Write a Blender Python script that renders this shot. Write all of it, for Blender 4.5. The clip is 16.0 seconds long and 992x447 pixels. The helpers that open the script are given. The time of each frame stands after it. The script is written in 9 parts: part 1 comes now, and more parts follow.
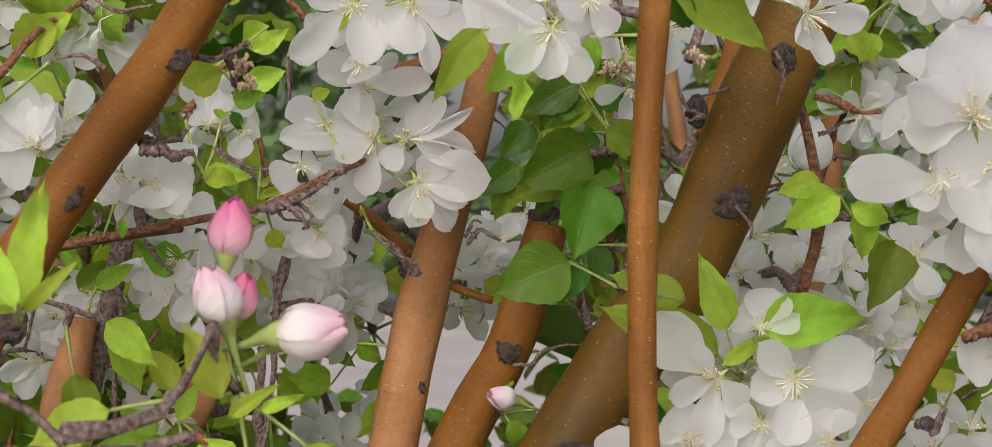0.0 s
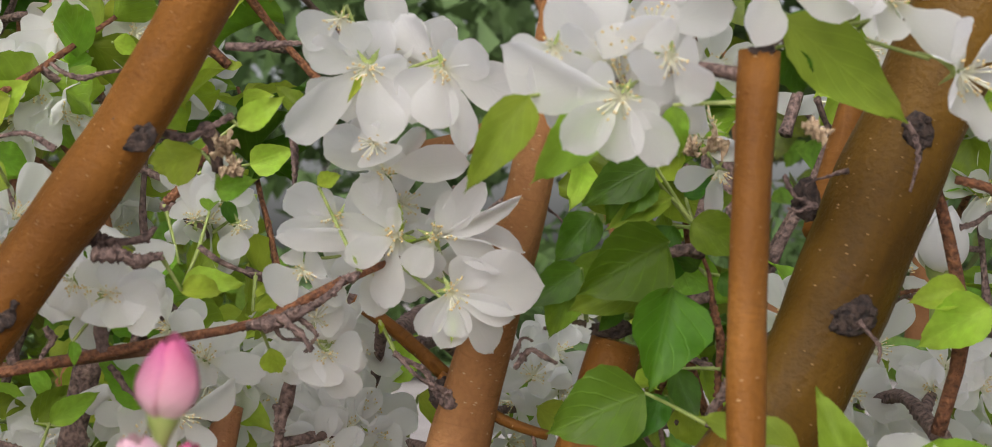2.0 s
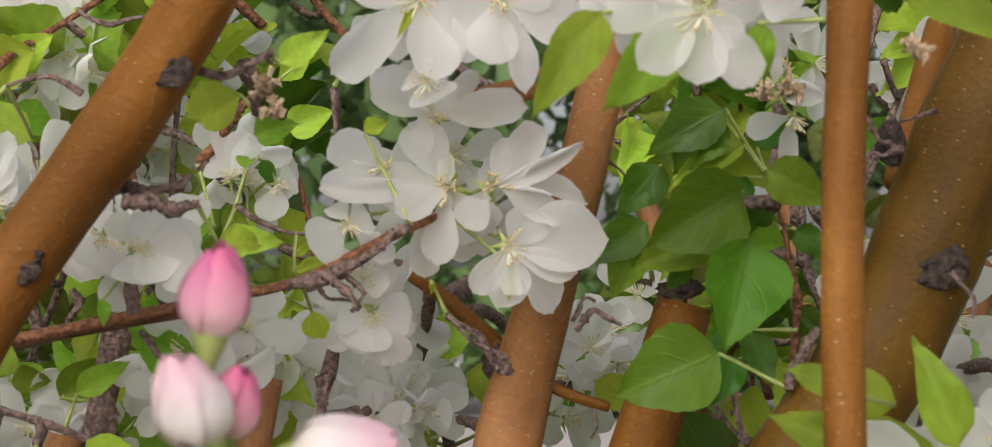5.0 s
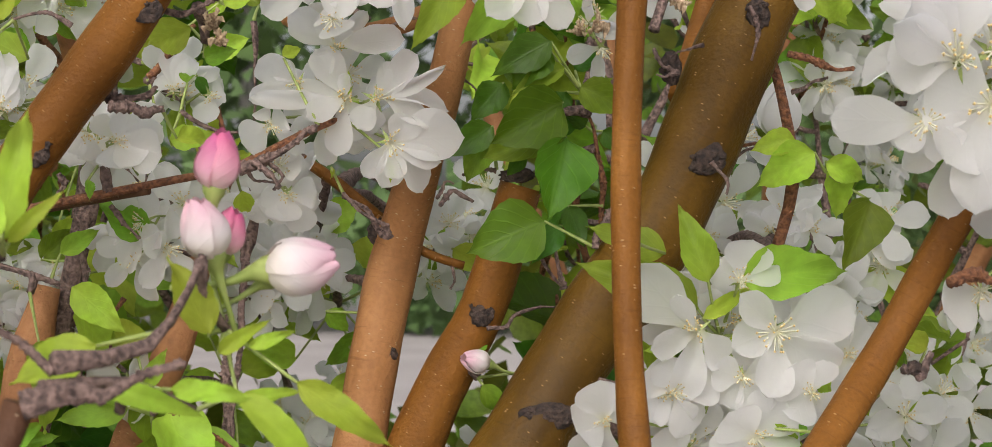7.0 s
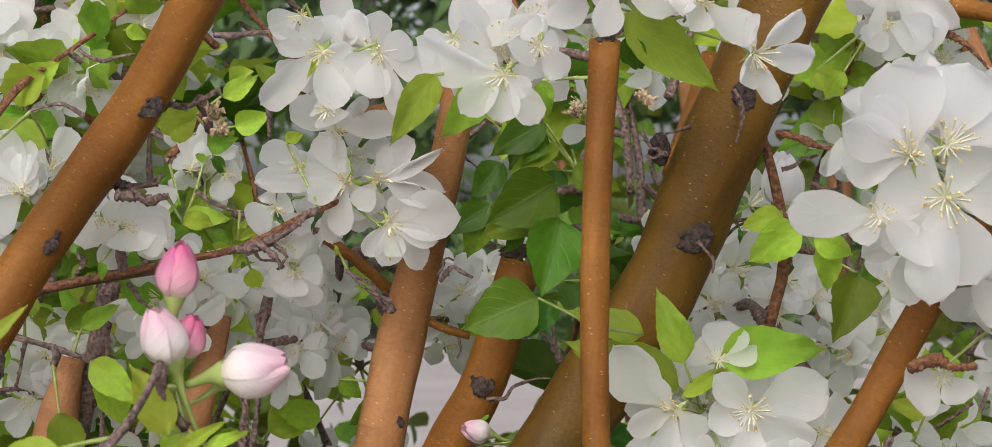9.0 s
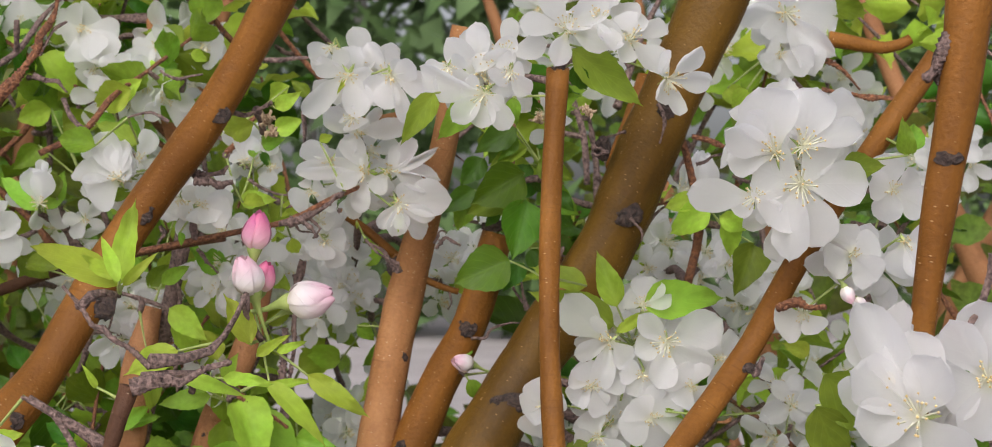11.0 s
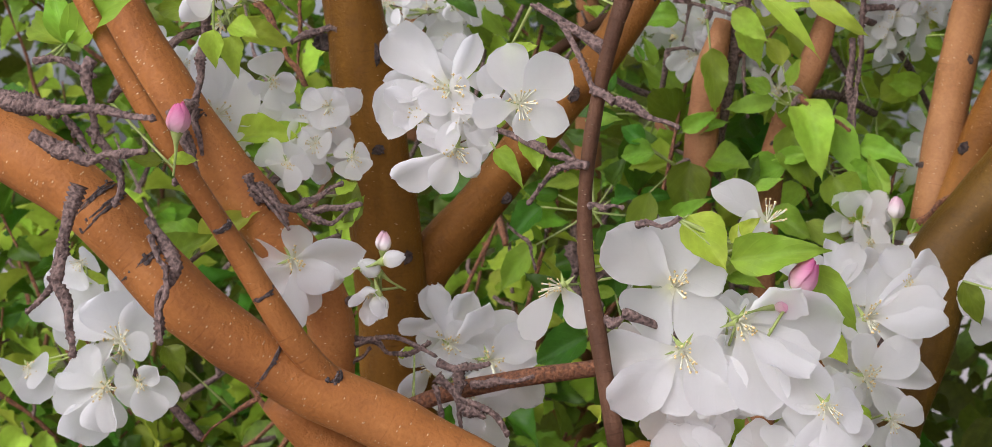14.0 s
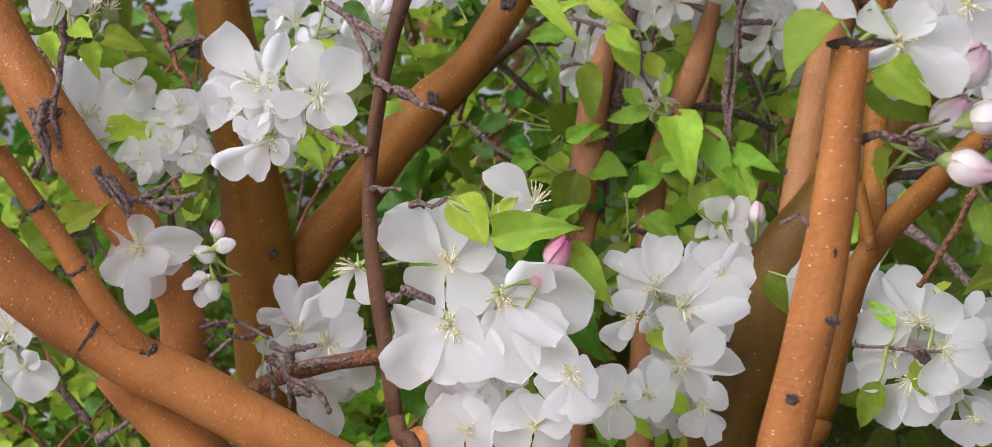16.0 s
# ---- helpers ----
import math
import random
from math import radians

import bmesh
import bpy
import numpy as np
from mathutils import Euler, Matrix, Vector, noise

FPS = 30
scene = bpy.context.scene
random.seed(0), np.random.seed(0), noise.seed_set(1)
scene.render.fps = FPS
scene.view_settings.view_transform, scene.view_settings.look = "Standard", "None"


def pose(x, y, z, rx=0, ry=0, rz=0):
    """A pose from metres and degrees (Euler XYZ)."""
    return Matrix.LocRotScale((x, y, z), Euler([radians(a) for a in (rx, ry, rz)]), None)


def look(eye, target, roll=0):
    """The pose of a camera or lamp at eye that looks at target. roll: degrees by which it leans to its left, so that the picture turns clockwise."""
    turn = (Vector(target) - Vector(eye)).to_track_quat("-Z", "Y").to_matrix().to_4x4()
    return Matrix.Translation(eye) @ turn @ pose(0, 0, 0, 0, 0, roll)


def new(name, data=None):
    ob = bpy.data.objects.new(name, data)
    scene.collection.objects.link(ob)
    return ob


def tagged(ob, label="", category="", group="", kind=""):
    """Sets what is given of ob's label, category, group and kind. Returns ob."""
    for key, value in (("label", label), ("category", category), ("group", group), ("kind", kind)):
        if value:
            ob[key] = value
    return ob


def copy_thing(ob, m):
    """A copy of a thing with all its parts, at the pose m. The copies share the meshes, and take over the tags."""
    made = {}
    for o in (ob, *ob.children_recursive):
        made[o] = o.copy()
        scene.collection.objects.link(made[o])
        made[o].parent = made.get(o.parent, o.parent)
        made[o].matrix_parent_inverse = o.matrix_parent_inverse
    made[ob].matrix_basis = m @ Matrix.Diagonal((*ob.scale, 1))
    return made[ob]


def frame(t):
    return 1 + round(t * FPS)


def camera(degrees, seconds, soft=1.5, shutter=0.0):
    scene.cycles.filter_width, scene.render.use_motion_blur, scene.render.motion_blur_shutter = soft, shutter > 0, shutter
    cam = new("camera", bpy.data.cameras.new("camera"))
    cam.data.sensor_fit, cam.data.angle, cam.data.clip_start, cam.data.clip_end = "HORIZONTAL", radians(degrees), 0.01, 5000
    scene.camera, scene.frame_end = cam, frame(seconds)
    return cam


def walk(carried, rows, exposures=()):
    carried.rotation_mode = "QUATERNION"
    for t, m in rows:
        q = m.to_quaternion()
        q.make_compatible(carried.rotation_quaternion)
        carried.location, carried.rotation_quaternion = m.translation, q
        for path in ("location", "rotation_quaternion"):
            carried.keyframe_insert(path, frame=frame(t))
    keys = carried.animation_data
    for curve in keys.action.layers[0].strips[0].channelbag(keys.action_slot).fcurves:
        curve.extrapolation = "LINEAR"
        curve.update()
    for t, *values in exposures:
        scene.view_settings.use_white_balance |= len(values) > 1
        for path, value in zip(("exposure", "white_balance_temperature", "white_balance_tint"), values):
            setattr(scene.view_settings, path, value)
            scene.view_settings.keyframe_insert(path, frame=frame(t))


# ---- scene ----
cam = camera(30.0, 16.0, soft=0.8)
cam.data.dof.use_dof = True
cam.data.dof.focus_distance, cam.data.dof.aperture_fstop = 0.95, 26.0
PATH = [
    (0, look((0.0173, 0.0067, 1.5338), (0.0185, 1.0067, 1.5343), 0.040)),
    (0.5, look((0.0078, 0.0785, 1.5434), (0.0218, 1.0784, 1.5426), -0.035)),
    (1, look((0.0087, 0.1017, 1.5548), (0.0184, 1.1015, 1.5731), 0.001)),
    (1.5, look((0.0247, 0.1286, 1.5587), (0.0064, 1.1281, 1.5842), 0.092)),
    (2, look((0.0197, 0.2026, 1.5526), (-0.0114, 1.2013, 1.5920), -0.136)),
    (2.5, look((0.0071, 0.2470, 1.5417), (-0.0317, 1.2446, 1.5980), -0.153)),
    (3, look((-0.0236, 0.2651, 1.5331), (-0.0319, 1.2628, 1.6010), -0.278)),
    (3.2, look((-0.0145, 0.2647, 1.5360), (-0.0389, 1.2625, 1.5987), -0.156)),
    (5.3, look((0.0028, 0.2498, 1.5227), (-0.0399, 1.2473, 1.5787), -0.431)),
    (5.5, look((0.0014, 0.2193, 1.5225), (-0.0401, 1.2171, 1.5740), -0.242)),
    (6, look((-0.0026, 0.1704, 1.5092), (-0.0099, 1.1696, 1.5502), -0.373)),
    (6.5, look((-0.0248, 0.1119, 1.5026), (0.0199, 1.1105, 1.5297), -0.408)),
    (7, look((-0.0050, 0.0186, 1.5017), (0.0348, 1.0177, 1.5154), -0.489)),
    (7.5, look((0.0099, 0.0023, 1.5167), (0.0355, 1.0019, 1.5185), -0.319)),
    (8, look((0.0350, 0.0317, 1.5222), (0.0340, 1.0317, 1.5292), -0.336)),
    (8.5, look((0.0467, 0.0136, 1.5279), (0.0268, 1.0133, 1.5395), -0.465)),
    (8.7, look((0.0547, 0.0098, 1.5368), (0.0267, 1.0092, 1.5544), -0.713)),
    (10.8, look((0.0708, -0.3351, 1.5317), (0.0499, 0.6645, 1.5470), -0.603)),
    (11, look((0.0724, -0.3195, 1.5191), (0.0510, 0.6801, 1.5360), -0.496)),
    (11.5, look((0.0570, -0.3913, 1.4716), (0.0426, 0.6083, 1.4924), -0.468)),
    (12, look((0.0164, -0.3938, 1.4199), (-0.0246, 0.6052, 1.4337), -0.646)),
    (12.5, look((0.0003, -0.4118, 1.4011), (-0.1128, 0.5818, 1.4134), -0.633)),
    (13, look((0.1094, -0.3302, 1.3760), (-0.1662, 0.6310, 1.3897), -0.716)),
    (13.5, look((0.1928, -0.3053, 1.3537), (-0.1882, 0.6193, 1.3476), -0.544)),
    (14, look((0.2064, -0.3213, 1.3374), (-0.2045, 0.5904, 1.3359), -0.180)),
    (14.5, look((0.2658, -0.3267, 1.3438), (-0.1742, 0.5714, 1.3436), -0.058)),
    (15, look((0.3147, -0.3295, 1.3251), (-0.1302, 0.5659, 1.3422), 0.180)),
    (15.5, look((0.3830, -0.3032, 1.3328), (-0.0861, 0.5799, 1.3451), 0.354)),
    (16, look((0.4298, -0.2803, 1.2863), (-0.0687, 0.5858, 1.3244), 0.293)),
]
walk(cam, PATH, [(0.0, -0.02, 6540, 12), (2.5, -0.06, 6470, 11), (5.5, 0.02, 6680, 10), (8.5, 0.04, 6460, 11), (11.0, 0.01, 6360, 13), (13.0, 0.06, 6180, 16), (14.5, 0.12, 6110, 16), (16.0, 0.18, 6060, 15)])

# ---- light: an overcast sky and a wide soft sun ----
world = bpy.data.worlds.new("overcast_sky")
scene.world = world
world.use_nodes = True
wn, wl = world.node_tree.nodes, world.node_tree.links
sky = wn.new("ShaderNodeTexSky")
sky.sky_type, sky.sun_disc = "NISHITA", False
sky.sun_elevation, sky.sun_rotation = radians(32), radians(193)
sky.air_density, sky.dust_density, sky.ozone_density = 1.0, 6.0, 1.0
wash = wn.new("ShaderNodeHueSaturation")
wash.inputs["Saturation"].default_value = 0.25
wl.new(sky.outputs[0], wash.inputs["Color"])
wl.new(wash.outputs[0], wn["Background"].inputs["Color"])
wn["Background"].inputs["Strength"].default_value = 0.15
sun = new("sun", bpy.data.lights.new("sun", "SUN"))
sun.data.energy, sun.data.angle, sun.data.color = 1.42, radians(90), (1.0, 0.965, 0.965)
sun.matrix_world = look((-1.1, -4.0, 4.6), (0, 0.8, 1.5))


# ---- materials ----
def material(name):
    m = bpy.data.materials.new(name)
    m.use_nodes = True
    nodes, links = m.node_tree.nodes, m.node_tree.links
    nodes.clear()
    out = nodes.new("ShaderNodeOutputMaterial")
    return m, nodes, links, out


def ramp(nodes, stops):
    r = nodes.new("ShaderNodeValToRGB")
    e = r.color_ramp.elements
    while len(e) < len(stops):
        e.new(0.5)
    for el, (p, c) in zip(e, stops):
        el.position, el.color = p, (*c, 1)
    return r


def noise_tex(nodes, links, scale, detail=4, stretch=None, space="Object"):
    co = nodes.new("ShaderNodeTexCoord")
    n = nodes.new("ShaderNodeTexNoise")
    n.inputs["Scale"].default_value, n.inputs["Detail"].default_value = scale, detail
    if stretch:
        mp = nodes.new("ShaderNodeMapping")
        mp.inputs["Scale"].default_value = stretch
        links.new(co.outputs[space], mp.inputs["Vector"])
        links.new(mp.outputs[0], n.inputs["Vector"])
    else:
        links.new(co.outputs[space], n.inputs["Vector"])
    return n


def mixed(nodes, links, a, b, fac, mode="MIX"):
    m = nodes.new("ShaderNodeMix")
    m.data_type, m.blend_type = "RGBA", mode
    for sock, v in ((m.inputs["Factor"], fac), (m.inputs["A"], a), (m.inputs["B"], b)):
        if isinstance(v, (int, float)):
            sock.default_value = v
        elif isinstance(v, tuple):
            sock.default_value = (*v, 1)
        else:
            links.new(v, sock)
    return m.outputs["Result"]


def bark(name, base, dark, light, rough=0.5, speck=0.5, fleck=(0.40, 0.25, 0.12), gloss=0.13):
    """Smooth cherry-like bark: warm mottling, pale lenticels across the stem, grey bloom and relief. UV: x round, y along in metres."""
    m, nodes, links, out = material(name)
    b = nodes.new("ShaderNodeBsdfPrincipled")
    uv = nodes.new("ShaderNodeUVMap")
    big = noise_tex(nodes, links, 1.0, 4, (42, 16, 1), "UV")
    patch = noise_tex(nodes, links, 17, 3)
    fine = noise_tex(nodes, links, 420, 4)
    both_scales = nodes.new("ShaderNodeMix")
    both_scales.inputs["Factor"].default_value = 0.6
    links.new(big.outputs["Fac"], both_scales.inputs["A"])
    links.new(patch.outputs["Fac"], both_scales.inputs["B"])
    col = ramp(nodes, [(0.27, dark), (0.5, base), (0.75, light)])
    links.new(both_scales.outputs["Result"], col.inputs["Fac"])
    grain = ramp(nodes, [(0.32, (0.70, 0.68, 0.66)), (0.68, (1.2, 1.18, 1.15))])
    links.new(fine.outputs["Fac"], grain.inputs["Fac"])
    c = mixed(nodes, links, col.outputs[0], grain.outputs[0], 0.35, "MULTIPLY")
    hair = noise_tex(nodes, links, 1.0, 3, (22, 520, 1), "UV")
    lines = ramp(nodes, [(0.62, (1, 1, 1)), (0.72, (0.62, 0.58, 0.55))])
    links.new(hair.outputs["Fac"], lines.inputs["Fac"])
    c = mixed(nodes, links, c, lines.outputs[0], 0.55, "MULTIPLY")
    mp = nodes.new("ShaderNodeMapping")
    mp.inputs["Scale"].default_value = (0.42, 1.9, 1.0)
    links.new(uv.outputs[0], mp.inputs["Vector"])
    v = nodes.new("ShaderNodeTexVoronoi")
    v.inputs["Scale"].default_value = 215
    links.new(mp.outputs[0], v.inputs["Vector"])
    spots = ramp(nodes, [(0.0, (1, 1, 1)), (0.08, (1, 1, 1)), (0.17, (0, 0, 0))])
    links.new(v.outputs["Distance"], spots.inputs["Fac"])
    pick = nodes.new("ShaderNodeMath")
    pick.operation = "GREATER_THAN"
    pick.inputs[1].default_value = 1 - speck
    sep = nodes.new("ShaderNodeSeparateColor")
    links.new(v.outputs["Color"], sep.inputs[0])
    links.new(sep.outputs[0], pick.inputs[0])
    both = nodes.new("ShaderNodeMath")
    both.operation = "MULTIPLY"
    links.new(spots.outputs[0], both.inputs[0])
    links.new(pick.outputs[0], both.inputs[1])
    c = mixed(nodes, links, c, fleck, both.outputs[0])
    stain = noise_tex(nodes, links, 60, 6)
    sr = ramp(nodes, [(0.60, (0, 0, 0)), (0.72, (1, 1, 1))])
    links.new(stain.outputs["Fac"], sr.inputs["Fac"])
    soft = nodes.new("ShaderNodeMath")
    soft.operation = "MULTIPLY"
    soft.inputs[1].default_value = 0.25
    links.new(sr.outputs[0], soft.inputs[0])
    c = mixed(nodes, links, c, (0.085, 0.04, 0.018), soft.outputs[0])
    # broad random blotches mixed towards the bark's dark tone
    dark_blotch = noise_tex(nodes, links, 11, 5)
    wr = ramp(nodes, [(0.52, (0, 0, 0)), (0.68, (1, 1, 1))])
    links.new(dark_blotch.outputs["Fac"], wr.inputs["Fac"])
    part_of = nodes.new("ShaderNodeMath")
    part_of.operation = "MULTIPLY"
    part_of.inputs[1].default_value = 0.5
    links.new(wr.outputs[0], part_of.inputs[0])
    c = mixed(nodes, links, c, dark, part_of.outputs[0])
    links.new(c, b.inputs["Base Color"])
    b.inputs["Roughness"].default_value = rough
    b.inputs["Specular IOR Level"].default_value = gloss
    bump = nodes.new("ShaderNodeBump")
    bump.inputs["Strength"].default_value, bump.inputs["Distance"].default_value = 0.55, 0.0015
    h = nodes.new("ShaderNodeMath")
    links.new(fine.outputs["Fac"], h.inputs[0])
    links.new(both.outputs[0], h.inputs[1])
    links.new(h.outputs[0], bump.inputs["Height"])
    links.new(bump.outputs[0], b.inputs["Normal"])
    links.new(b.outputs[0], out.inputs["Surface"])
    return m


def rough_bark(name, a, c2):
    m, nodes, links, out = material(name)
    b = nodes.new("ShaderNodeBsdfPrincipled")
    n = noise_tex(nodes, links, 420, 8)
    r = ramp(nodes, [(0.34, a), (0.66, c2)])
    links.new(n.outputs["Fac"], r.inputs["Fac"])
    links.new(r.outputs[0], b.inputs["Base Color"])
    b.inputs["Roughness"].default_value = 0.85
    bump = nodes.new("ShaderNodeBump")
    bump.inputs["Strength"].default_value, bump.inputs["Distance"].default_value = 1.0, 0.003
    links.new(n.outputs["Fac"], bump.inputs["Height"])
    links.new(bump.outputs[0], b.inputs["Normal"])
    links.new(b.outputs[0], out.inputs["Surface"])
    return m


def thin(name, stops, through_colour, translucent=0.4, rough=0.5, vary=0.12, vein=0.0, wave=30.0, island=False):
    """A thin living sheet (petal or leaf): u runs across, v along. It lets part of the light through."""
    m, nodes, links, out = material(name)
    uv = nodes.new("ShaderNodeUVMap")
    sep = nodes.new("ShaderNodeSeparateXYZ")
    links.new(uv.outputs[0], sep.inputs[0])
    r = ramp(nodes, stops)
    links.new(sep.outputs["Y"], r.inputs["Fac"])
    n = noise_tex(nodes, links, 160, 4)
    g = ramp(nodes, [(0.3, (1 - vary,) * 3), (0.7, (1 + vary * 0.5,) * 3)])
    links.new(n.outputs["Fac"], g.inputs["Fac"])
    c = mixed(nodes, links, r.outputs[0], g.outputs[0], 1.0, "MULTIPLY")
    hue = nodes.new("ShaderNodeHueSaturation")
    if island:
        geo = nodes.new("ShaderNodeNewGeometry")
        rnd = geo.outputs["Random Per Island"]
    else:
        info = nodes.new("ShaderNodeObjectInfo")
        rnd = info.outputs["Random"]
    for sock, lo, hi in (("Value", 1 - vary * 1.6, 1 + vary * 1.2), ("Hue", 0.5 - vary * 0.13, 0.5 + vary * 0.1)):
        mr = nodes.new("ShaderNodeMapRange")
        mr.inputs["To Min"].default_value, mr.inputs["To Max"].default_value = lo, hi
        links.new(rnd, mr.inputs["Value"])
        links.new(mr.outputs[0], hue.inputs[sock])
    links.new(c, hue.inputs["Color"])
    c = hue.outputs[0]
    b = nodes.new("ShaderNodeBsdfPrincipled")
    b.inputs["Roughness"].default_value = rough
    b.inputs["Specular IOR Level"].default_value = 0.2
    t = nodes.new("ShaderNodeBsdfTranslucent")
    # veins: the midrib and slanting side ribs
    ab = nodes.new("ShaderNodeMath")
    ab.operation = "ABSOLUTE"
    half = nodes.new("ShaderNodeMath")
    half.operation = "SUBTRACT"
    half.inputs[1].default_value = 0.5
    links.new(sep.outputs["X"], half.inputs[0])
    links.new(half.outputs[0], ab.inputs[0])
    slant = nodes.new("ShaderNodeMath")
    slant.operation = "MULTIPLY_ADD"
    slant.inputs[1].default_value = -0.9
    links.new(ab.outputs[0], slant.inputs[0])
    links.new(sep.outputs["Y"], slant.inputs[2])
    si = nodes.new("ShaderNodeMath")
    si.operation = "MULTIPLY"
    si.inputs[1].default_value = wave
    links.new(slant.outputs[0], si.inputs[0])
    sn = nodes.new("ShaderNodeMath")
    sn.operation = "SINE"
    links.new(si.outputs[0], sn.inputs[0])
    rib = ramp(nodes, [(0.86, (0, 0, 0)), (1.0, (1, 1, 1))])
    links.new(sn.outputs[0], rib.inputs["Fac"])
    mid = ramp(nodes, [(0.0, (1, 1, 1)), (0.035, (0, 0, 0))])
    links.new(ab.outputs[0], mid.inputs["Fac"])
    mx = nodes.new("ShaderNodeMath")
    mx.operation = "MAXIMUM"
    links.new(rib.outputs[0], mx.inputs[0])
    links.new(mid.outputs[0], mx.inputs[1])
    if vein:
        vf = nodes.new("ShaderNodeMath")
        vf.operation = "MULTIPLY"
        vf.inputs[1].default_value = vein
        links.new(mx.outputs[0], vf.inputs[0])
        c = mixed(nodes, links, c, through_colour, vf.outputs[0])
    links.new(c, b.inputs["Base Color"])
    tc = mixed(nodes, links, c, through_colour, 0.7)
    links.new(tc, t.inputs["Color"])
    bump = nodes.new("ShaderNodeBump")
    bump.inputs["Strength"].default_value, bump.inputs["Distance"].default_value = 0.35, 0.0006
    links.new(mx.outputs[0], bump.inputs["Height"])
    links.new(bump.outputs[0], b.inputs["Normal"])
    mixs = nodes.new("ShaderNodeMixShader")
    mixs.inputs[0].default_value = translucent
    links.new(b.outputs[0], mixs.inputs[1])
    links.new(t.outputs[0], mixs.inputs[2])
    links.new(mixs.outputs[0], out.inputs["Surface"])
    return m


def plain(name, a, c2, scale=80, rough=0.6, translucent=0.0):
    m, nodes, links, out = material(name)
    b = nodes.new("ShaderNodeBsdfPrincipled")
    n = noise_tex(nodes, links, scale, 4)
    r = ramp(nodes, [(0.3, a), (0.7, c2)])
    links.new(n.outputs["Fac"], r.inputs["Fac"])
    links.new(r.outputs[0], b.inputs["Base Color"])
    b.inputs["Roughness"].default_value = rough
    links.new(b.outputs[0], out.inputs["Surface"])
    return m


BARK = bark("orange_brown_bark", (0.19, 0.077, 0.014), (0.098, 0.038, 0.008), (0.29, 0.127, 0.028), 0.5, 0.32)
BARK_GOLD = bark("golden_brown_bark", (0.160, 0.071, 0.009), (0.080, 0.034, 0.005), (0.24, 0.108, 0.014), 0.5, 0.28)
BARK_DARK = bark("olive_brown_bark", (0.108, 0.055, 0.007), (0.050, 0.025, 0.004), (0.168, 0.088, 0.012), 0.45, 0.3, gloss=0.16)
BARK_RED = bark("reddish_bark", (0.33, 0.128, 0.036), (0.20, 0.075, 0.025), (0.43, 0.185, 0.06), 0.45, 0.8, (0.66, 0.46, 0.27))
BARK_PALE = bark("pale_orange_bark", (0.29, 0.135, 0.052), (0.17, 0.076, 0.03), (0.39, 0.195, 0.085), 0.55, 0.6, (0.52, 0.36, 0.22))
BARK_FAR = bark("pinkish_bark", (0.31, 0.145, 0.065), (0.18, 0.08, 0.04), (0.40, 0.20, 0.095), 0.6, 0.4)
TWIG = rough_bark("dark_twig_bark", (0.055, 0.035, 0.031), (0.25, 0.165, 0.142))
SHOOT = bark("grey_brown_shoot_bark", (0.095, 0.046, 0.026), (0.045, 0.023, 0.015), (0.15, 0.08, 0.046), 0.6, 0.55, (0.26, 0.19, 0.13))
TWIG_RED = rough_bark("reddish_twig_bark", (0.08, 0.030, 0.015), (0.27, 0.11, 0.048))
RING = rough_bark("grey_ring_scar_bark", (0.028, 0.020, 0.019), (0.125, 0.09, 0.082))
KNOT = rough_bark("black_knot", (0.014, 0.009, 0.008), (0.075, 0.047, 0.036))
PETAL = thin("white_petal", [(0.0, (0.78, 0.75, 0.46)), (0.10, (0.83, 0.81, 0.66)), (0.26, (0.855, 0.85, 0.84)), (1.0, (0.88, 0.875, 0.885))], (0.95, 0.945, 0.945), 0.74, 0.6, 0.025, 0.05, 24)
PETAL_FAINT = thin("faintly_pink_petal", [(0.0, (0.80, 0.78, 0.58)), (0.3, (0.88, 0.86, 0.85)), (1.0, (0.88, 0.82, 0.84))], (0.90, 0.86, 0.87), 0.5, 0.55, 0.04)
PETAL_PINK = thin("pink_petal", [(0.0, (0.80, 0.66, 0.62)), (0.35, (0.78, 0.42, 0.52)), (1.0, (0.65, 0.13, 0.30))], (0.82, 0.35, 0.46), 0.3, 0.5, 0.10, 0.12, 22)
PETAL_BLUSH = thin("blush_petal", [(0.0, (0.78, 0.74, 0.62)), (0.45, (0.82, 0.76, 0.76)), (1.0, (0.78, 0.46, 0.56))], (0.82, 0.7, 0.7), 0.3, 0.5, 0.08, 0.10, 22)
LEAF = thin("fresh_green_leaf", [(0.0, (0.170, 0.268, 0.026)), (0.5, (0.148, 0.262, 0.021)), (1.0, (0.158, 0.240, 0.021))], (0.40, 0.60, 0.055), 0.34, 0.42, 0.3, 0.09, 34)
LEAF_YOUNG = thin("yellow_green_leaf", [(0.0, (0.389, 0.507, 0.059)), (0.5, (0.342, 0.496, 0.0472)), (1.0, (0.366, 0.46, 0.059))], (0.637, 0.802, 0.0944), 0.42, 0.45, 0.22, 0.09, 34)
LEAF_SPRING = thin("spring_green_leaf", [(0.0, (0.255, 0.385, 0.042)), (0.5, (0.222, 0.385, 0.037)), (1.0, (0.235, 0.36, 0.042))], (0.50, 0.73, 0.068), 0.38, 0.45, 0.22, 0.09, 34)
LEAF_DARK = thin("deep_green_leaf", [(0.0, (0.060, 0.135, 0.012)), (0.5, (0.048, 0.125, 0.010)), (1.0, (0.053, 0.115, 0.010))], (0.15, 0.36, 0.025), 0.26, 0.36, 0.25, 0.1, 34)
LEAF_MID = thin("mid_green_leaf", [(0.0, (0.095, 0.195, 0.016)), (0.5, (0.080, 0.185, 0.013)), (1.0, (0.088, 0.172, 0.013))], (0.25, 0.50, 0.034), 0.3, 0.36, 0.2, 0.12, 34)
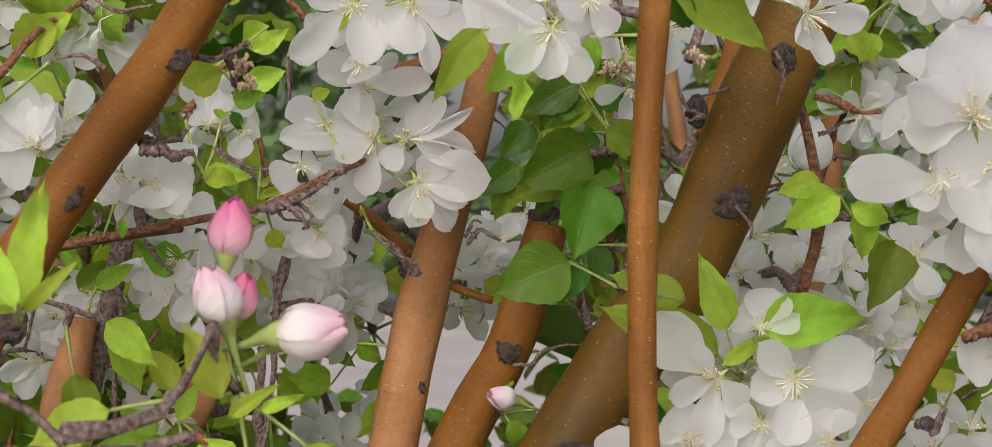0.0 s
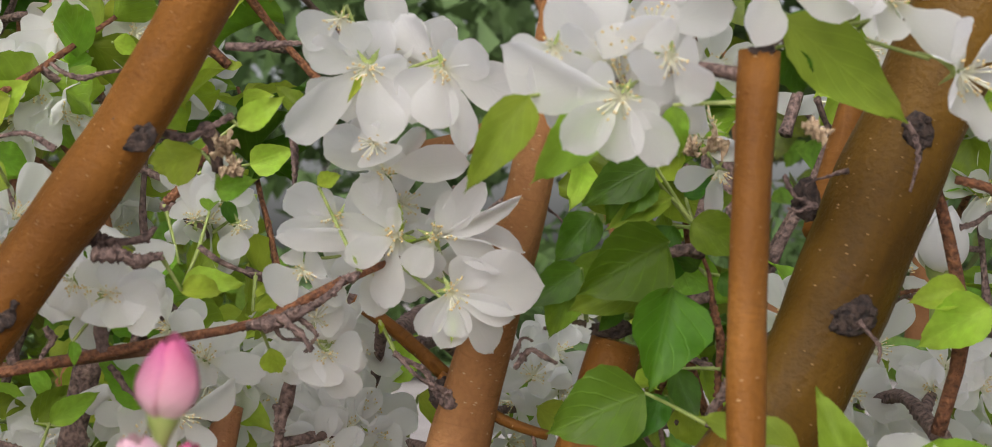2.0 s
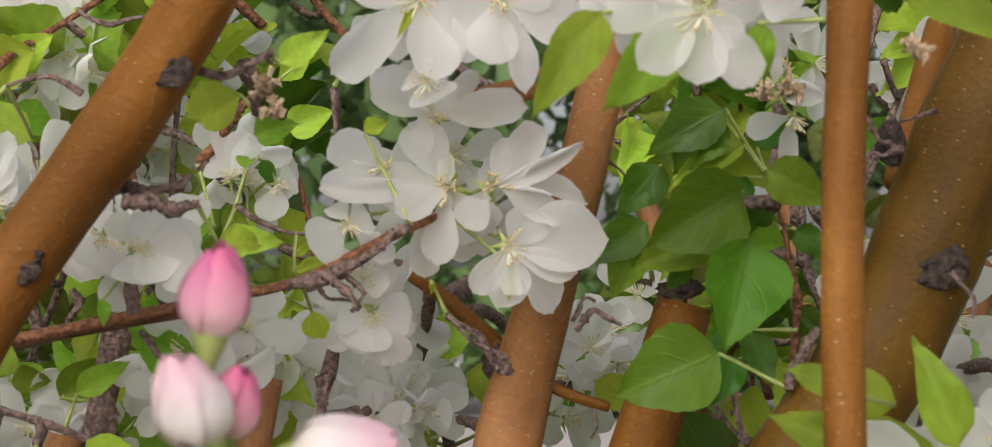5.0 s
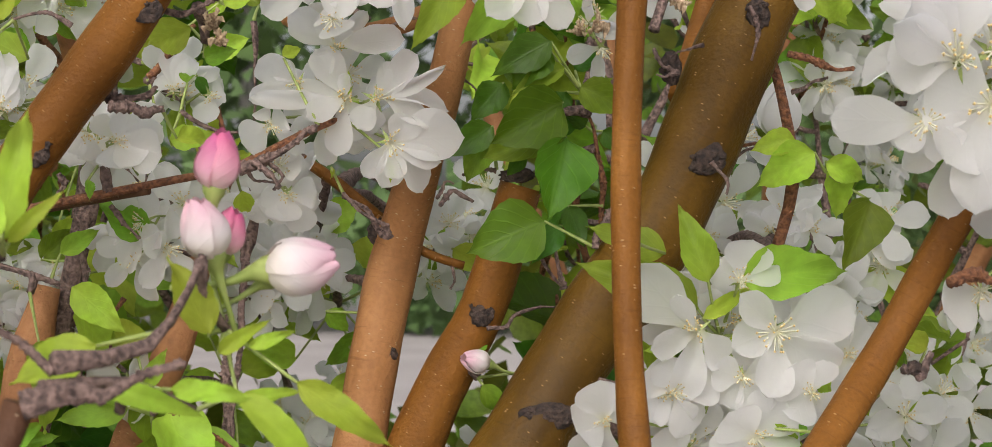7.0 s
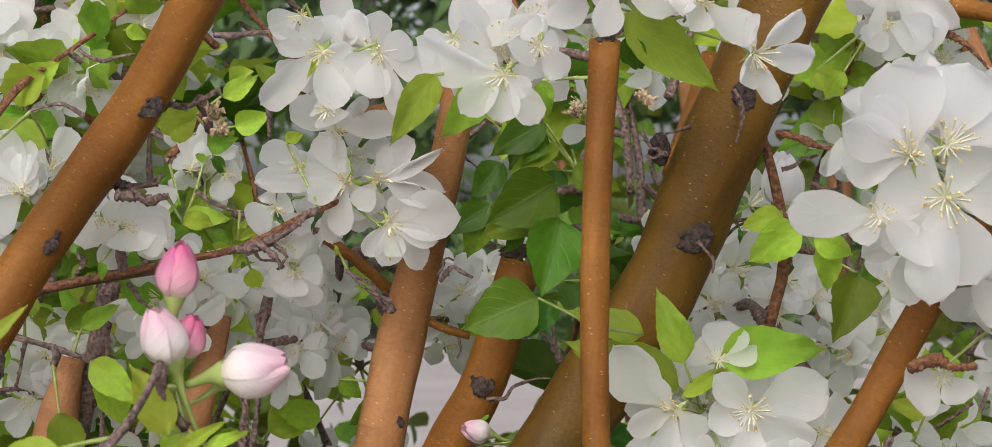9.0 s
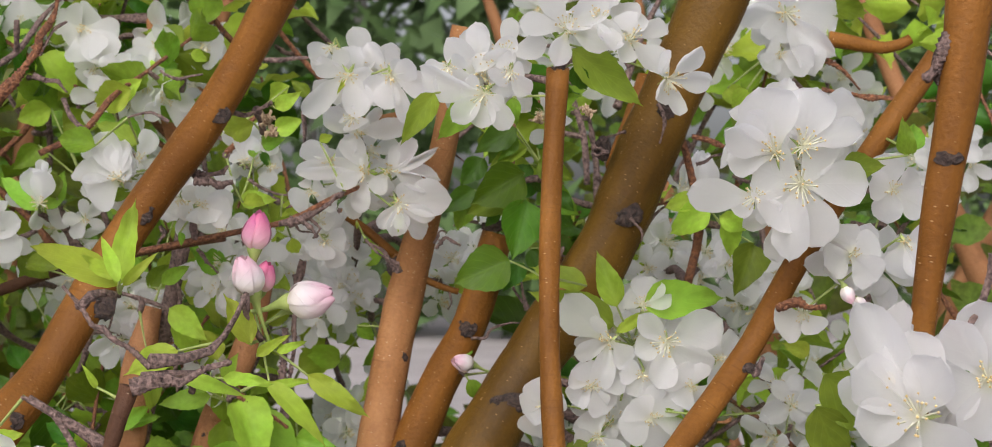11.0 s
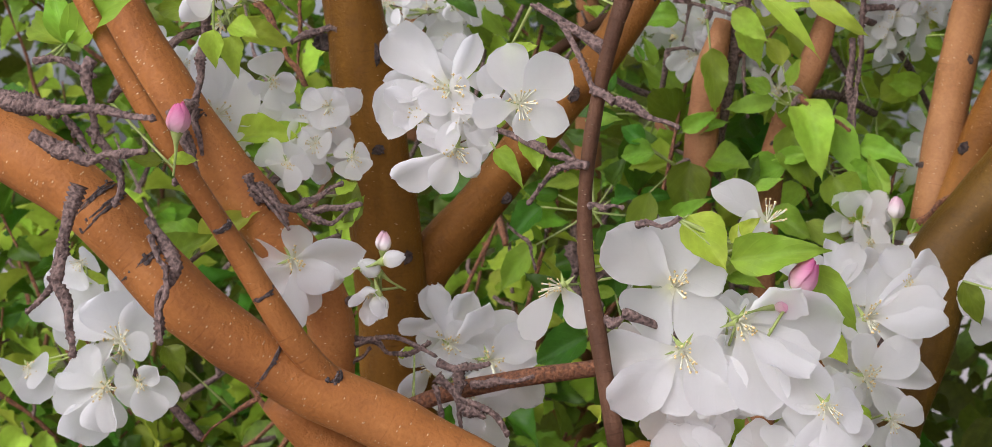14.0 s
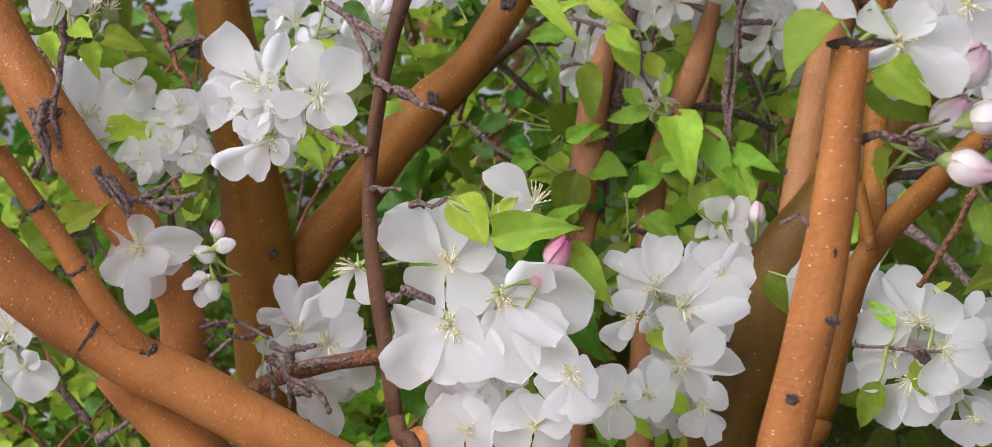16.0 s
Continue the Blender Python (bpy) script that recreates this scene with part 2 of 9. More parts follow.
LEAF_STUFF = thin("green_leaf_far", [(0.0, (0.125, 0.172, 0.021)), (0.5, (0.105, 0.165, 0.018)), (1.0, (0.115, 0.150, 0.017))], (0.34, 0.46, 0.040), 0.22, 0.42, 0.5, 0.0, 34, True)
# lighter copy of the far leaf above, with sunlight put into its colour
LEAF_SUN = thin("sunlit_green_leaf_far", [(0.0, (0.21, 0.30, 0.035)), (0.5, (0.19, 0.295, 0.030)), (1.0, (0.20, 0.27, 0.030))], (0.46, 0.62, 0.055), 0.35, 0.45, 0.4, 0.0, 34, True)
STALK = plain("green_stalk", (0.20, 0.27, 0.06), (0.33, 0.38, 0.12), 200, 0.5)
STAMEN = plain("cream_stamen", (0.78, 0.76, 0.58), (0.84, 0.83, 0.70), 400, 0.6)
ANTHER = plain("yellow_anther", (0.70, 0.50, 0.20), (0.80, 0.66, 0.36), 600, 0.7)


# ---- building blocks ----
def mesh_object(name, verts, faces, mats, uvs=None, parent=None, face_mat=None, smooth=True, label="", kind=""):
    me = bpy.data.meshes.new(name)
    me.from_pydata(verts, [], faces)
    for m in mats:
        me.materials.append(m)
    if uvs is not None:
        layer = me.uv_layers.new(name="UVMap")
        idx = np.empty(len(me.loops), dtype=np.int32)
        me.loops.foreach_get("vertex_index", idx)
        layer.data.foreach_set("uv", np.asarray(uvs, dtype=np.float32)[idx].ravel())
    if face_mat is not None:
        me.polygons.foreach_set("material_index", np.asarray(face_mat, dtype=np.int32))
    if smooth:
        me.polygons.foreach_set("use_smooth", [True] * len(me.polygons))
    me.update()
    ob = new(name, me)
    if parent is not None:
        ob.parent = parent
    return tagged(ob, label, "", "", kind)


def share(name, source, parent, m, label=""):
    """Another object on the mesh of source, under parent, at the pose m (in the parent's space)."""
    ob = new(name, source)
    ob.parent = parent
    ob.matrix_basis = m
    return tagged(ob, label)


def smooth_path(points, step=0.012):
    """Catmull-Rom through points of x, y, z, r."""
    p = np.array(points, float)
    if len(p) < 2:
        return p
    q = np.vstack([2 * p[0] - p[1], p, 2 * p[-1] - p[-2]])
    out = []
    for i in range(1, len(q) - 2):
        a, b, c, d = q[i - 1 : i + 3]
        n = max(2, int(np.linalg.norm(c[:3] - b[:3]) / step))
        for k in range(n):
            t = k / n
            out.append(0.5 * (2 * b + (c - a) * t + (2 * a - 5 * b + 4 * c - d) * t * t + (3 * b - a - 3 * c + d) * t**3))
    out.append(p[-1])
    return np.array(out)


def tube(points, sides=12, wobble=0.06, seed=0, step=0.012, rings=0.0, close=True):
    """Vertices, faces and UVs of a tapered, slightly uneven stem through points of x, y, z, radius."""
    path = smooth_path(points, step)
    rng = np.random.default_rng(seed)
    n = len(path)
    tang = np.gradient(path[:, :3], axis=0)
    tang /= np.linalg.norm(tang, axis=1)[:, None] + 1e-9
    ref = np.array([0.31, 0.83, 0.46])
    verts, uvs, faces = [], [], []
    along = np.r_[0, np.cumsum(np.linalg.norm(np.diff(path[:, :3], axis=0), axis=1))]
    ph = rng.uniform(0, 6.28, 6)
    ang = np.linspace(0, 2 * np.pi, sides, endpoint=False)
    for i in range(n):
        u = np.cross(tang[i], ref)
        u /= np.linalg.norm(u) + 1e-9
        v = np.cross(tang[i], u)
        r = max(path[i, 3], 2e-4)
        k = 1 + wobble * (0.5 * np.sin(along[i] * 55 + ph[0]) + 0.35 * np.sin(along[i] * 131 + ph[1]))
        if rings:
            k *= 1 + rings * max(0, math.sin(along[i] * 2300 + ph[2])) * (0.6 + 0.4 * math.sin(along[i] * 170 + ph[3]))
        rr = r * k * (1 + wobble * (0.5 * np.sin(2 * ang + ph[2] + along[i] * 14) + 0.4 * np.sin(3 * ang + ph[3] - along[i] * 23)))
        ring = path[i, :3] + rr[:, None] * (np.cos(ang)[:, None] * u + np.sin(ang)[:, None] * v)
        verts.extend(ring.tolist())
        uvs.extend([(a / (2 * np.pi) * 6.28 * r, along[i]) for a in np.abs(ang - np.pi) * 2])
    for i in range(n - 1):
        for k in range(sides):
            a, b = i * sides + k, i * sides + (k + 1) % sides
            faces.append((a, b, b + sides, a + sides))
    if close:
        faces.append(tuple(range(sides - 1, -1, -1)))
        faces.append(tuple(range((n - 1) * sides, n * sides)))
    return verts, faces, uvs


def merged(chunks):
    """Joins (verts, faces, uvs, material number) chunks."""
    V, F, U, M = [], [], [], []
    for v, f, u, m in chunks:
        o = len(V)
        V += list(v)
        U += list(u)
        F += [tuple(i + o for i in face) for face in f]
        M += [m] * len(f)
    return V, F, U, M


def limb(name, points, mat, parent, sides=14, wobble=0.06, seed=0, label=""):
    v, f, u = tube(points, sides, wobble, seed)
    return mesh_object(name, v, f, [mat], u, parent, label=label)


def lump(center, size, seed, rough=0.35, squash=(1, 1, 1), fine=2):
    """An uneven lump (icosphere pushed about by noise)."""
    bm = bmesh.new()
    bmesh.ops.create_icosphere(bm, subdivisions=fine, radius=1)
    vs = []
    for v in bm.verts:
        k = 1 + rough * noise.noise(v.co * 2.3 + Vector((seed * 3.1, seed, 0))) * 1.6 + rough * 0.8 * noise.noise(v.co * 5.3 + Vector((seed, 0, 0))) + rough * 0.5 * noise.noise(v.co * 12.0 + Vector((0, seed, 0)))
        vs.append((center[0] + v.co.x * size * k * squash[0], center[1] + v.co.y * size * k * squash[1], center[2] + v.co.z * size * k * squash[2]))
    fs = [tuple(v.index for v in face.verts) for face in bm.faces]
    bm.free()
    return vs, fs, [(v[0], v[2]) for v in vs]


def sheet(length, width, outline, nu=4, nv=7, cup=0.0, curl=0.0, fold=0.0, wave=0.0, seed=0, tip=0.0):
    """A thin blade along +y from the origin, facing +z; outline(v) gives its half width from 0 to 1."""
    rng = np.random.default_rng(seed)
    ph = rng.uniform(0, 6.28, 3)
    verts, uvs, faces = [], [], []
    for j in range(nv + 1):
        v = 1 - (1 - j / nv) ** 1.35
        w = outline(v) * width / 2
        for i in range(nu + 1):
            s = 2 * i / nu - 1
            x = s * w
            y = length * (v - tip * (1 - abs(s)) * 0 - 0.03 * abs(s) * (v > 0.9))
            z = cup * length * (s * s * 0.5 * (w / (width / 2 + 1e-9)) ** 1) + curl * length * v * v + fold * abs(x)
            z += wave * length * (math.sin(v * 9 + ph[0] + s * 1.3) * abs(s) + 0.5 * math.sin(v * 5 + ph[1]) * s + 0.5 * math.sin(v * 23 + ph[2] + s * 4) * s * s)
            verts.append((x, y, z))
            uvs.append((0.5 + 0.5 * s, v))
    n = nu + 1
    for j in range(nv):
        for i in range(nu):
            a = j * n + i
            faces.append((a, a + 1, a + 1 + n, a + n))
    return verts, faces, uvs


def petal_outline(v):
    if v < 0.13:
        return 0.16 + 0.08 * v / 0.13
    t = (v - 0.13) / 0.87
    rise = 0.20 + 0.80 * math.sin(min(1.0, t / 0.58) * math.pi / 2) ** 1.1
    return max(0.03, rise * max(0.0, 1 - max(0.0, (t - 0.58) / 0.42) ** 2.4) ** 0.47)


def leaf_outline(v):
    return max(0.025, math.sin(math.pi * min(1.0, v**0.70)) ** 0.95 * (1.08 - 0.28 * v)) * (1 + 0.03 * math.sin(v * 140))


def petal_mesh(k):
    rng = random.Random(k)
    return sheet(0.0270, 0.0163 * rng.uniform(0.78, 1.15), petal_outline, 8, 12, cup=rng.uniform(-0.05, 0.42), curl=rng.uniform(-0.42, 0.3), wave=rng.uniform(0.015, 0.055), seed=k)


def sheet_mesh(name, data, mat):
    v, f, u = data
    ob = mesh_object(name, v, f, [mat], u)
    me = ob.data
    bpy.data.objects.remove(ob)
    return me


PETALS = [sheet_mesh("petal", petal_mesh(k), PETAL) for k in range(14)]
PETALS_BLUSH = [sheet_mesh("petal", petal_mesh(k + 40), PETAL_FAINT) for k in range(3)]


def leaf_data(k, long=1.0):
    rng = random.Random(100 + k)
    return sheet(0.046, 0.0285 * rng.uniform(0.80, 1.12) / long, leaf_outline, 6, 18, curl=rng.uniform(-0.55, 0.12), fold=rng.uniform(0.2, 0.8), wave=rng.uniform(0.02, 0.07), seed=k)


LEAVES_MEDIUM = [sheet_mesh("leaf", leaf_data(k + 30, 1.3), LEAF_SPRING) for k in range(4)]
LEAVES_SLENDER = [sheet_mesh("leaf", leaf_data(k + 20, 2.0), LEAF_YOUNG) for k in range(4)]
LEAVES_BROAD = [sheet_mesh("leaf", leaf_data(k + 50, 0.84), LEAF_MID) for k in range(4)]
LEAVES_PALE = [sheet_mesh("leaf", leaf_data(k + 70, 0.8), LEAF_SPRING) for k in range(3)]
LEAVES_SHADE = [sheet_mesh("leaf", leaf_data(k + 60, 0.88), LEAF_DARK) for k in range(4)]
LEAVES = {m: [sheet_mesh("leaf", leaf_data(k), m) for k in range(6)] for m in (LEAF, LEAF_YOUNG, LEAF_DARK)}


def stamen_mesh(seed, spread=1.0, count=20):
    """The heart of a flower: calyx cup, pedicel below and a tuft of filaments with anthers."""
    rng = random.Random(seed)
    chunks = []
    v, f, u = tube([(0, 0, -0.026, 0.0007), (0.001, 0.001, -0.013, 0.0007), (0, 0, -0.004, 0.0012), (0, 0, -0.001, 0.0024), (0, 0, 0.0004, 0.0019)], 6, 0.0, seed, 0.004)
    chunks.append((v, f, u, 0))
    for k in range(5):
        a = k * 2 * math.pi / 5 + 0.6
        c, s = math.cos(a), math.sin(a)
        vv = [(c * 0.0015 - s * 0.0012, s * 0.0015 + c * 0.0012, -0.002), (c * 0.0015 + s * 0.0012, s * 0.0015 - c * 0.0012, -0.002), (c * 0.0075, s * 0.0075, -0.0035), (c * 0.004, s * 0.004, -0.0018)]
        chunks.append((vv, [(0, 1, 3), (1, 2, 3), (2, 0, 3)], [(0, 0)] * 4, 0))
    for k in range(count):
        a, lean = rng.uniform(0, 6.28), rng.uniform(0.15, 0.75) * spread
        h = rng.uniform(0.0075, 0.0125)
        tip = Vector((math.cos(a) * math.sin(lean) * h, math.sin(a) * math.sin(lean) * h, math.cos(lean) * h))
        side = Vector((-math.sin(a), math.cos(a), 0)) * 0.00034
        up = Vector((math.cos(a), math.sin(a), 0)) * 0.00034
        base = tip * 0.08
        chunks.append(([base + side, base - side, base + up, tip + side, tip - side, tip + up], [(0, 1, 4, 3), (1, 2, 5, 4), (2, 0, 3, 5)], [(0, 0)] * 6, 1))
        r = 0.00062
        o = [tip + Vector(d) * r for d in ((1, 0, 0), (-1, 0, 0), (0, 1, 0), (0, -1, 0), (0, 0, 1.2), (0, 0, -1.2))]
        chunks.append((o, [(0, 2, 4), (2, 1, 4), (1, 3, 4), (3, 0, 4), (2, 0, 5), (1, 2, 5), (3, 1, 5), (0, 3, 5)], [(0, 0)] * 6, 2))
    V, F, U, M = merged(chunks)
    ob = mesh_object("blossom", [tuple(x) for x in V], F, [STALK, STAMEN, ANTHER], U, None, M)
    me = ob.data
    bpy.data.objects.remove(ob)
    return me


HEARTS = [stamen_mesh(k, 0.7 + 0.15 * k) for k in range(4)]


def bud_parts(mat, seed=0):
    """Meshes of a bud: the stalk with its green calyx, and one of the overlapping petals."""
    chunks = []
    v, f, u = tube([(0, 0, -0.022, 0.0007), (0.001, 0, -0.010, 0.0008), (0, 0, -0.004, 0.0016), (0, 0, -0.001, 0.0030), (0, 0, 0.002, 0.0034), (0, 0, 0.004, 0.0022)], 10, 0.04, seed, 0.002)
    base = mesh_object("bud", v, f, [STALK], u)
    vs, us, fs = [], [], []
    nu, nv = 7, 10
    for j in range(nv + 1):
        t = j / nv
        r = 0.0064 * (0.16 + 0.78 * math.sin(math.pi * (0.08 + 0.86 * t)) ** 0.85) * (1 - 0.16 * t)
        for i in range(nu + 1):
            s = i / nu - 0.5
            a = s * (2.5 - 0.7 * t) + t * 0.7
            rr = r * (1 + 0.30 * s + 0.07 * math.sin(7 * t + 3 * s))
            vs.append((rr * math.cos(a), rr * math.sin(a), 0.0005 + 0.0140 * t - 0.0018 * (2 * s) ** 2 * t))
            us.append((i / nu, t))
    for j in range(nv):
        for i in range(nu):
            q = j * (nu + 1) + i
            fs.append((q, q + 1, q + nu + 2, q + nu + 1))
    leaf_ob = mesh_object("petal", vs, fs, [mat], us)
    pair = base.data, leaf_ob.data
    bpy.data.objects.remove(base)
    bpy.data.objects.remove(leaf_ob)
    return pair


BUD_PINK, BUD_BLUSH, BUD_WHITE = bud_parts(PETAL_PINK, 1), bud_parts(PETAL_BLUSH, 2), bud_parts(PETAL, 3)


def bud(parent, p, normal, size, kind, rng):
    stalk, wrap = {"p": BUD_PINK, "b": BUD_BLUSH, "w": BUD_WHITE}[kind]
    ob = share("bud", stalk, parent, facing(p, normal, rng.uniform(0, 6), size))
    for k in range(5):
        share("petal", wrap, ob, Matrix.Rotation(k * 2 * math.pi / 5, 4, "Z") @ Matrix.Scale(1 + 0.03 * k, 4))
    return ob


EYE = Vector((0.1, -0.2, 1.45))


def facing(p, normal, spin=0.0, scale=1.0):
    """The pose at p whose +z runs along normal."""
    n = Vector(normal).normalized()
    return Matrix.Translation(p) @ n.to_track_quat("Z", "Y").to_matrix().to_4x4() @ Matrix.Rotation(spin, 4, "Z") @ Matrix.Scale(scale, 4)


def blossom(parent, p, normal, size, rng, open_=1.0, blush=False, missing=0):
    """One open flower: its heart with the calyx, and five petals under it."""
    heart = share("blossom", rng.choice(HEARTS), parent, facing(p, normal, rng.uniform(0, 6.28), size))
    for k in range(5 - missing):
        a = k * 2 * math.pi / 5 + rng.uniform(-0.22, 0.22)
        tilt = radians(rng.uniform(-4, 38) + (1 - open_) * 50)
        m = Matrix.Rotation(a, 4, "Z") @ Matrix.Translation((0, 0.0012, 0.0004 * k)) @ Matrix.Rotation(tilt, 4, "X") @ Matrix.Rotation(rng.uniform(-0.45, 0.45), 4, "Y") @ Matrix.Scale(rng.uniform(0.85, 1.15), 4)
        share("petal", rng.choice(PETALS_BLUSH if blush else PETALS), heart, m)
    return heart


def shaped_blossom(parent, p, normal, petals, rng):
    """One open flower whose petals end at the given offsets from its heart, each with its own width."""
    span = sum(Vector(a[:3]).length for a in petals) / len(petals)
    m = facing(p, normal, rng.uniform(0, 6.28), min(1.35, max(0.7, span / 0.027)))
    heart = share("blossom", rng.choice(HEARTS), parent, m)
    inv = m.inverted()
    for k, (dx, dy, dz, w) in enumerate(petals):
        y = Vector((dx, dy, dz))
        long = y.length
        y.normalize()
        z = Vector(normal) + Vector((rng.uniform(-0.6, 0.6), 0, rng.uniform(-0.45, 0.5)))
        z = (z - y * z.dot(y)).normalized()
        turn = Matrix((y.cross(z), y, z)).transposed().to_4x4()
        at = Matrix.Translation(Vector(p) + z * 0.0007 * k)
        share("petal", rng.choice(PETALS), heart, inv @ at @ turn @ Matrix.Diagonal((w * 1.18 / 0.0172, long / 0.027, long / 0.027, 1)))
    return heart


def leaf(parent, p, along, up, size, mat, rng, form=""):
    """A leaf from p, running along, its face towards up."""
    y = Vector(along).normalized()
    z = Vector(up)
    z = (z - y * z.dot(y)).normalized()
    m = Matrix.Translation(p) @ Matrix((y.cross(z), y, z)).transposed().to_4x4() @ Matrix.Scale(size, 4)
    forms = {"S": LEAVES_SLENDER, "M": LEAVES_MEDIUM, "B": LEAVES_BROAD, "K": LEAVES_SHADE, "N": LEAVES_PALE}
    return share("leaf", rng.choice(forms[form] if form in forms else LEAVES[mat]), parent, m)



# ---- the ground and the distance ----
def ground_sheet():
    m, nodes, links, out = material("pale_paving_and_soil")
    b = nodes.new("ShaderNodeBsdfPrincipled")
    n1, n2 = noise_tex(nodes, links, 0.6, 5), noise_tex(nodes, links, 40, 5)
    r = ramp(nodes, [(0.3, (0.36, 0.32, 0.31)), (0.7, (0.46, 0.42, 0.41))])
    links.new(n1.outputs["Fac"], r.inputs["Fac"])
    g = ramp(nodes, [(0.3, (0.8, 0.8, 0.8)), (0.7, (1.1, 1.1, 1.1))])
    links.new(n2.outputs["Fac"], g.inputs["Fac"])
    links.new(mixed(nodes, links, r.outputs[0], g.outputs[0], 1.0, "MULTIPLY"), b.inputs["Base Color"])
    b.inputs["Roughness"].default_value = 0.9
    links.new(b.outputs[0], out.inputs["Surface"])
    s = 400.0
    return tagged(mesh_object("ground", [(-s, -s, 0), (s, -s, 0), (s, s, 0), (-s, s, 0)], [(0, 1, 2, 3)], [m], smooth=False), "pale pinkish-grey paved ground under the trees", "ground", kind="structure")


ground_sheet()


def bounce_cut_bed():
    """Added, unseen dark earth under the trees that cuts bounced light, a raised bed with a kerb-like rounded rim."""
    m, nodes, links, out = material("dark_bounce_cut_soil")
    b = nodes.new("ShaderNodeBsdfPrincipled")
    n1, n2 = noise_tex(nodes, links, 3, 5), noise_tex(nodes, links, 60, 6)
    r = ramp(nodes, [(0.35, (0.035, 0.045, 0.018)), (0.5, (0.06, 0.05, 0.035)), (0.7, (0.10, 0.08, 0.06))])
    links.new(n1.outputs["Fac"], r.inputs["Fac"])
    g = ramp(nodes, [(0.3, (0.7, 0.7, 0.7)), (0.7, (1.2, 1.2, 1.2))])
    links.new(n2.outputs["Fac"], g.inputs["Fac"])
    links.new(mixed(nodes, links, r.outputs[0], g.outputs[0], 1.0, "MULTIPLY"), b.inputs["Base Color"])
    b.inputs["Roughness"].default_value = 0.95
    links.new(b.outputs[0], out.inputs["Surface"])
    nx, ny = 60, 40
    vs, fs = [], []
    for j in range(ny + 1):
        for i in range(nx + 1):
            x, y = -9 + 18 * i / nx, 0.35 + 7.65 * j / ny
            edge = min(i, nx - i, j, ny - j)
            vs.append((x, y, 0.004 + 0.05 * min(1, edge / 2) * (0.6 + 0.6 * noise.noise(Vector((x, y, 0)) * 1.3))))
    for j in range(ny):
        for i in range(nx):
            a = j * (nx + 1) + i
            fs.append((a, a + 1, a + nx + 2, a + nx + 1))
    return tagged(mesh_object("bounce_cut_bed", vs, fs, [m]), "added dark soil bed under the crabapple trees, cutting light from below", "ground", kind="structure")


bounce_cut_bed()

# ---- stems and branches ----
SHAPE_T1 = [(0.024, 0.940, 1.675, 0.0075), (0.018, 0.945, 1.643, 0.0082), (0.009, 0.957, 1.593, 0.0090), (-0.017, 0.998, 1.507, 0.0126), (-0.031, 0.990, 1.442, 0.0138), (-0.047, 0.985, 1.347, 0.0148), (-0.061, 0.975, 1.258, 0.0156)]
SHAPE_T1f = [(0.011, 0.950, 1.627, 0.0059), (-0.014, 0.955, 1.616, 0.0052), (-0.050, 0.970, 1.612, 0.0044), (-0.075, 0.985, 1.623, 0.0037)]
SHAPE_T2 = [(0.046, 0.972, 1.534, 0.0110), (0.026, 0.975, 1.472, 0.0128), (0.002, 0.980, 1.427, 0.0132), (-0.032, 0.980, 1.347, 0.0147), (-0.063, 0.975, 1.281, 0.0156)]
SHAPE_BIG = [(0.207, 0.935, 1.716, 0.0219), (0.152, 0.940, 1.597, 0.0200), (0.117, 0.940, 1.519, 0.0206), (0.069, 0.940, 1.447, 0.0213), (0.025, 0.920, 1.376, 0.0226), (-0.025, 0.900, 1.310, 0.0230), (-0.035, 0.885, 1.257, 0.0209), (-0.052, 0.875, 1.211, 0.0208), (-0.062, 0.865, 1.163, 0.0211)]
SHAPE_BIGb = [(0.152, 1.000, 1.645, 0.0067), (0.142, 0.990, 1.615, 0.0068), (0.127, 0.960, 1.578, 0.0065)]
SHAPE_STK = [(0.087, 0.805, 1.632, 0.0067), (0.082, 0.800, 1.558, 0.0063), (0.080, 0.790, 1.489, 0.0063), (0.081, 0.780, 1.434, 0.0066), (0.085, 0.760, 1.363, 0.0073), (0.087, 0.747, 1.316, 0.0083)]
SHAPE_RB = [(0.323, 0.835, 1.640, 0.0073), (0.244, 0.845, 1.526, 0.0077), (0.201, 0.850, 1.451, 0.0082), (0.133, 0.788, 1.372, 0.0074), (0.089, 0.747, 1.316, 0.0080), (0.074, 0.740, 1.278, 0.0081), (0.060, 0.730, 1.217, 0.0103)]
SHAPE_RN = [(0.264, 0.488, 1.645, 0.0102), (0.257, 0.490, 1.587, 0.0091), (0.250, 0.492, 1.546, 0.0077), (0.243, 0.500, 1.490, 0.0058), (0.241, 0.505, 1.451, 0.0050)]
SHAPE_R2 = [(0.198, 0.390, 1.380, 0.0072), (0.192, 0.390, 1.326, 0.0084), (0.184, 0.390, 1.283, 0.0089), (0.175, 0.390, 1.245, 0.0096), (0.168, 0.390, 1.215, 0.0102)]
SHAPE_V = [(-0.375, 0.710, 1.582, 0.0182), (-0.372, 0.715, 1.535, 0.0183), (-0.359, 0.735, 1.408, 0.0214), (-0.357, 0.757, 1.315, 0.0226), (-0.362, 0.780, 1.219, 0.0247), (-0.364, 0.790, 1.166, 0.0254)]
SHAPE_L1 = [(-0.080, 0.845, 1.701, 0.0124), (-0.132, 0.860, 1.615, 0.0126), (-0.190, 0.870, 1.538, 0.0131), (-0.235, 0.840, 1.451, 0.0131), (-0.260, 0.810, 1.413, 0.0150), (-0.307, 0.800, 1.353, 0.0156), (-0.346, 0.790, 1.306, 0.0174), (-0.360, 0.780, 1.267, 0.0182)]
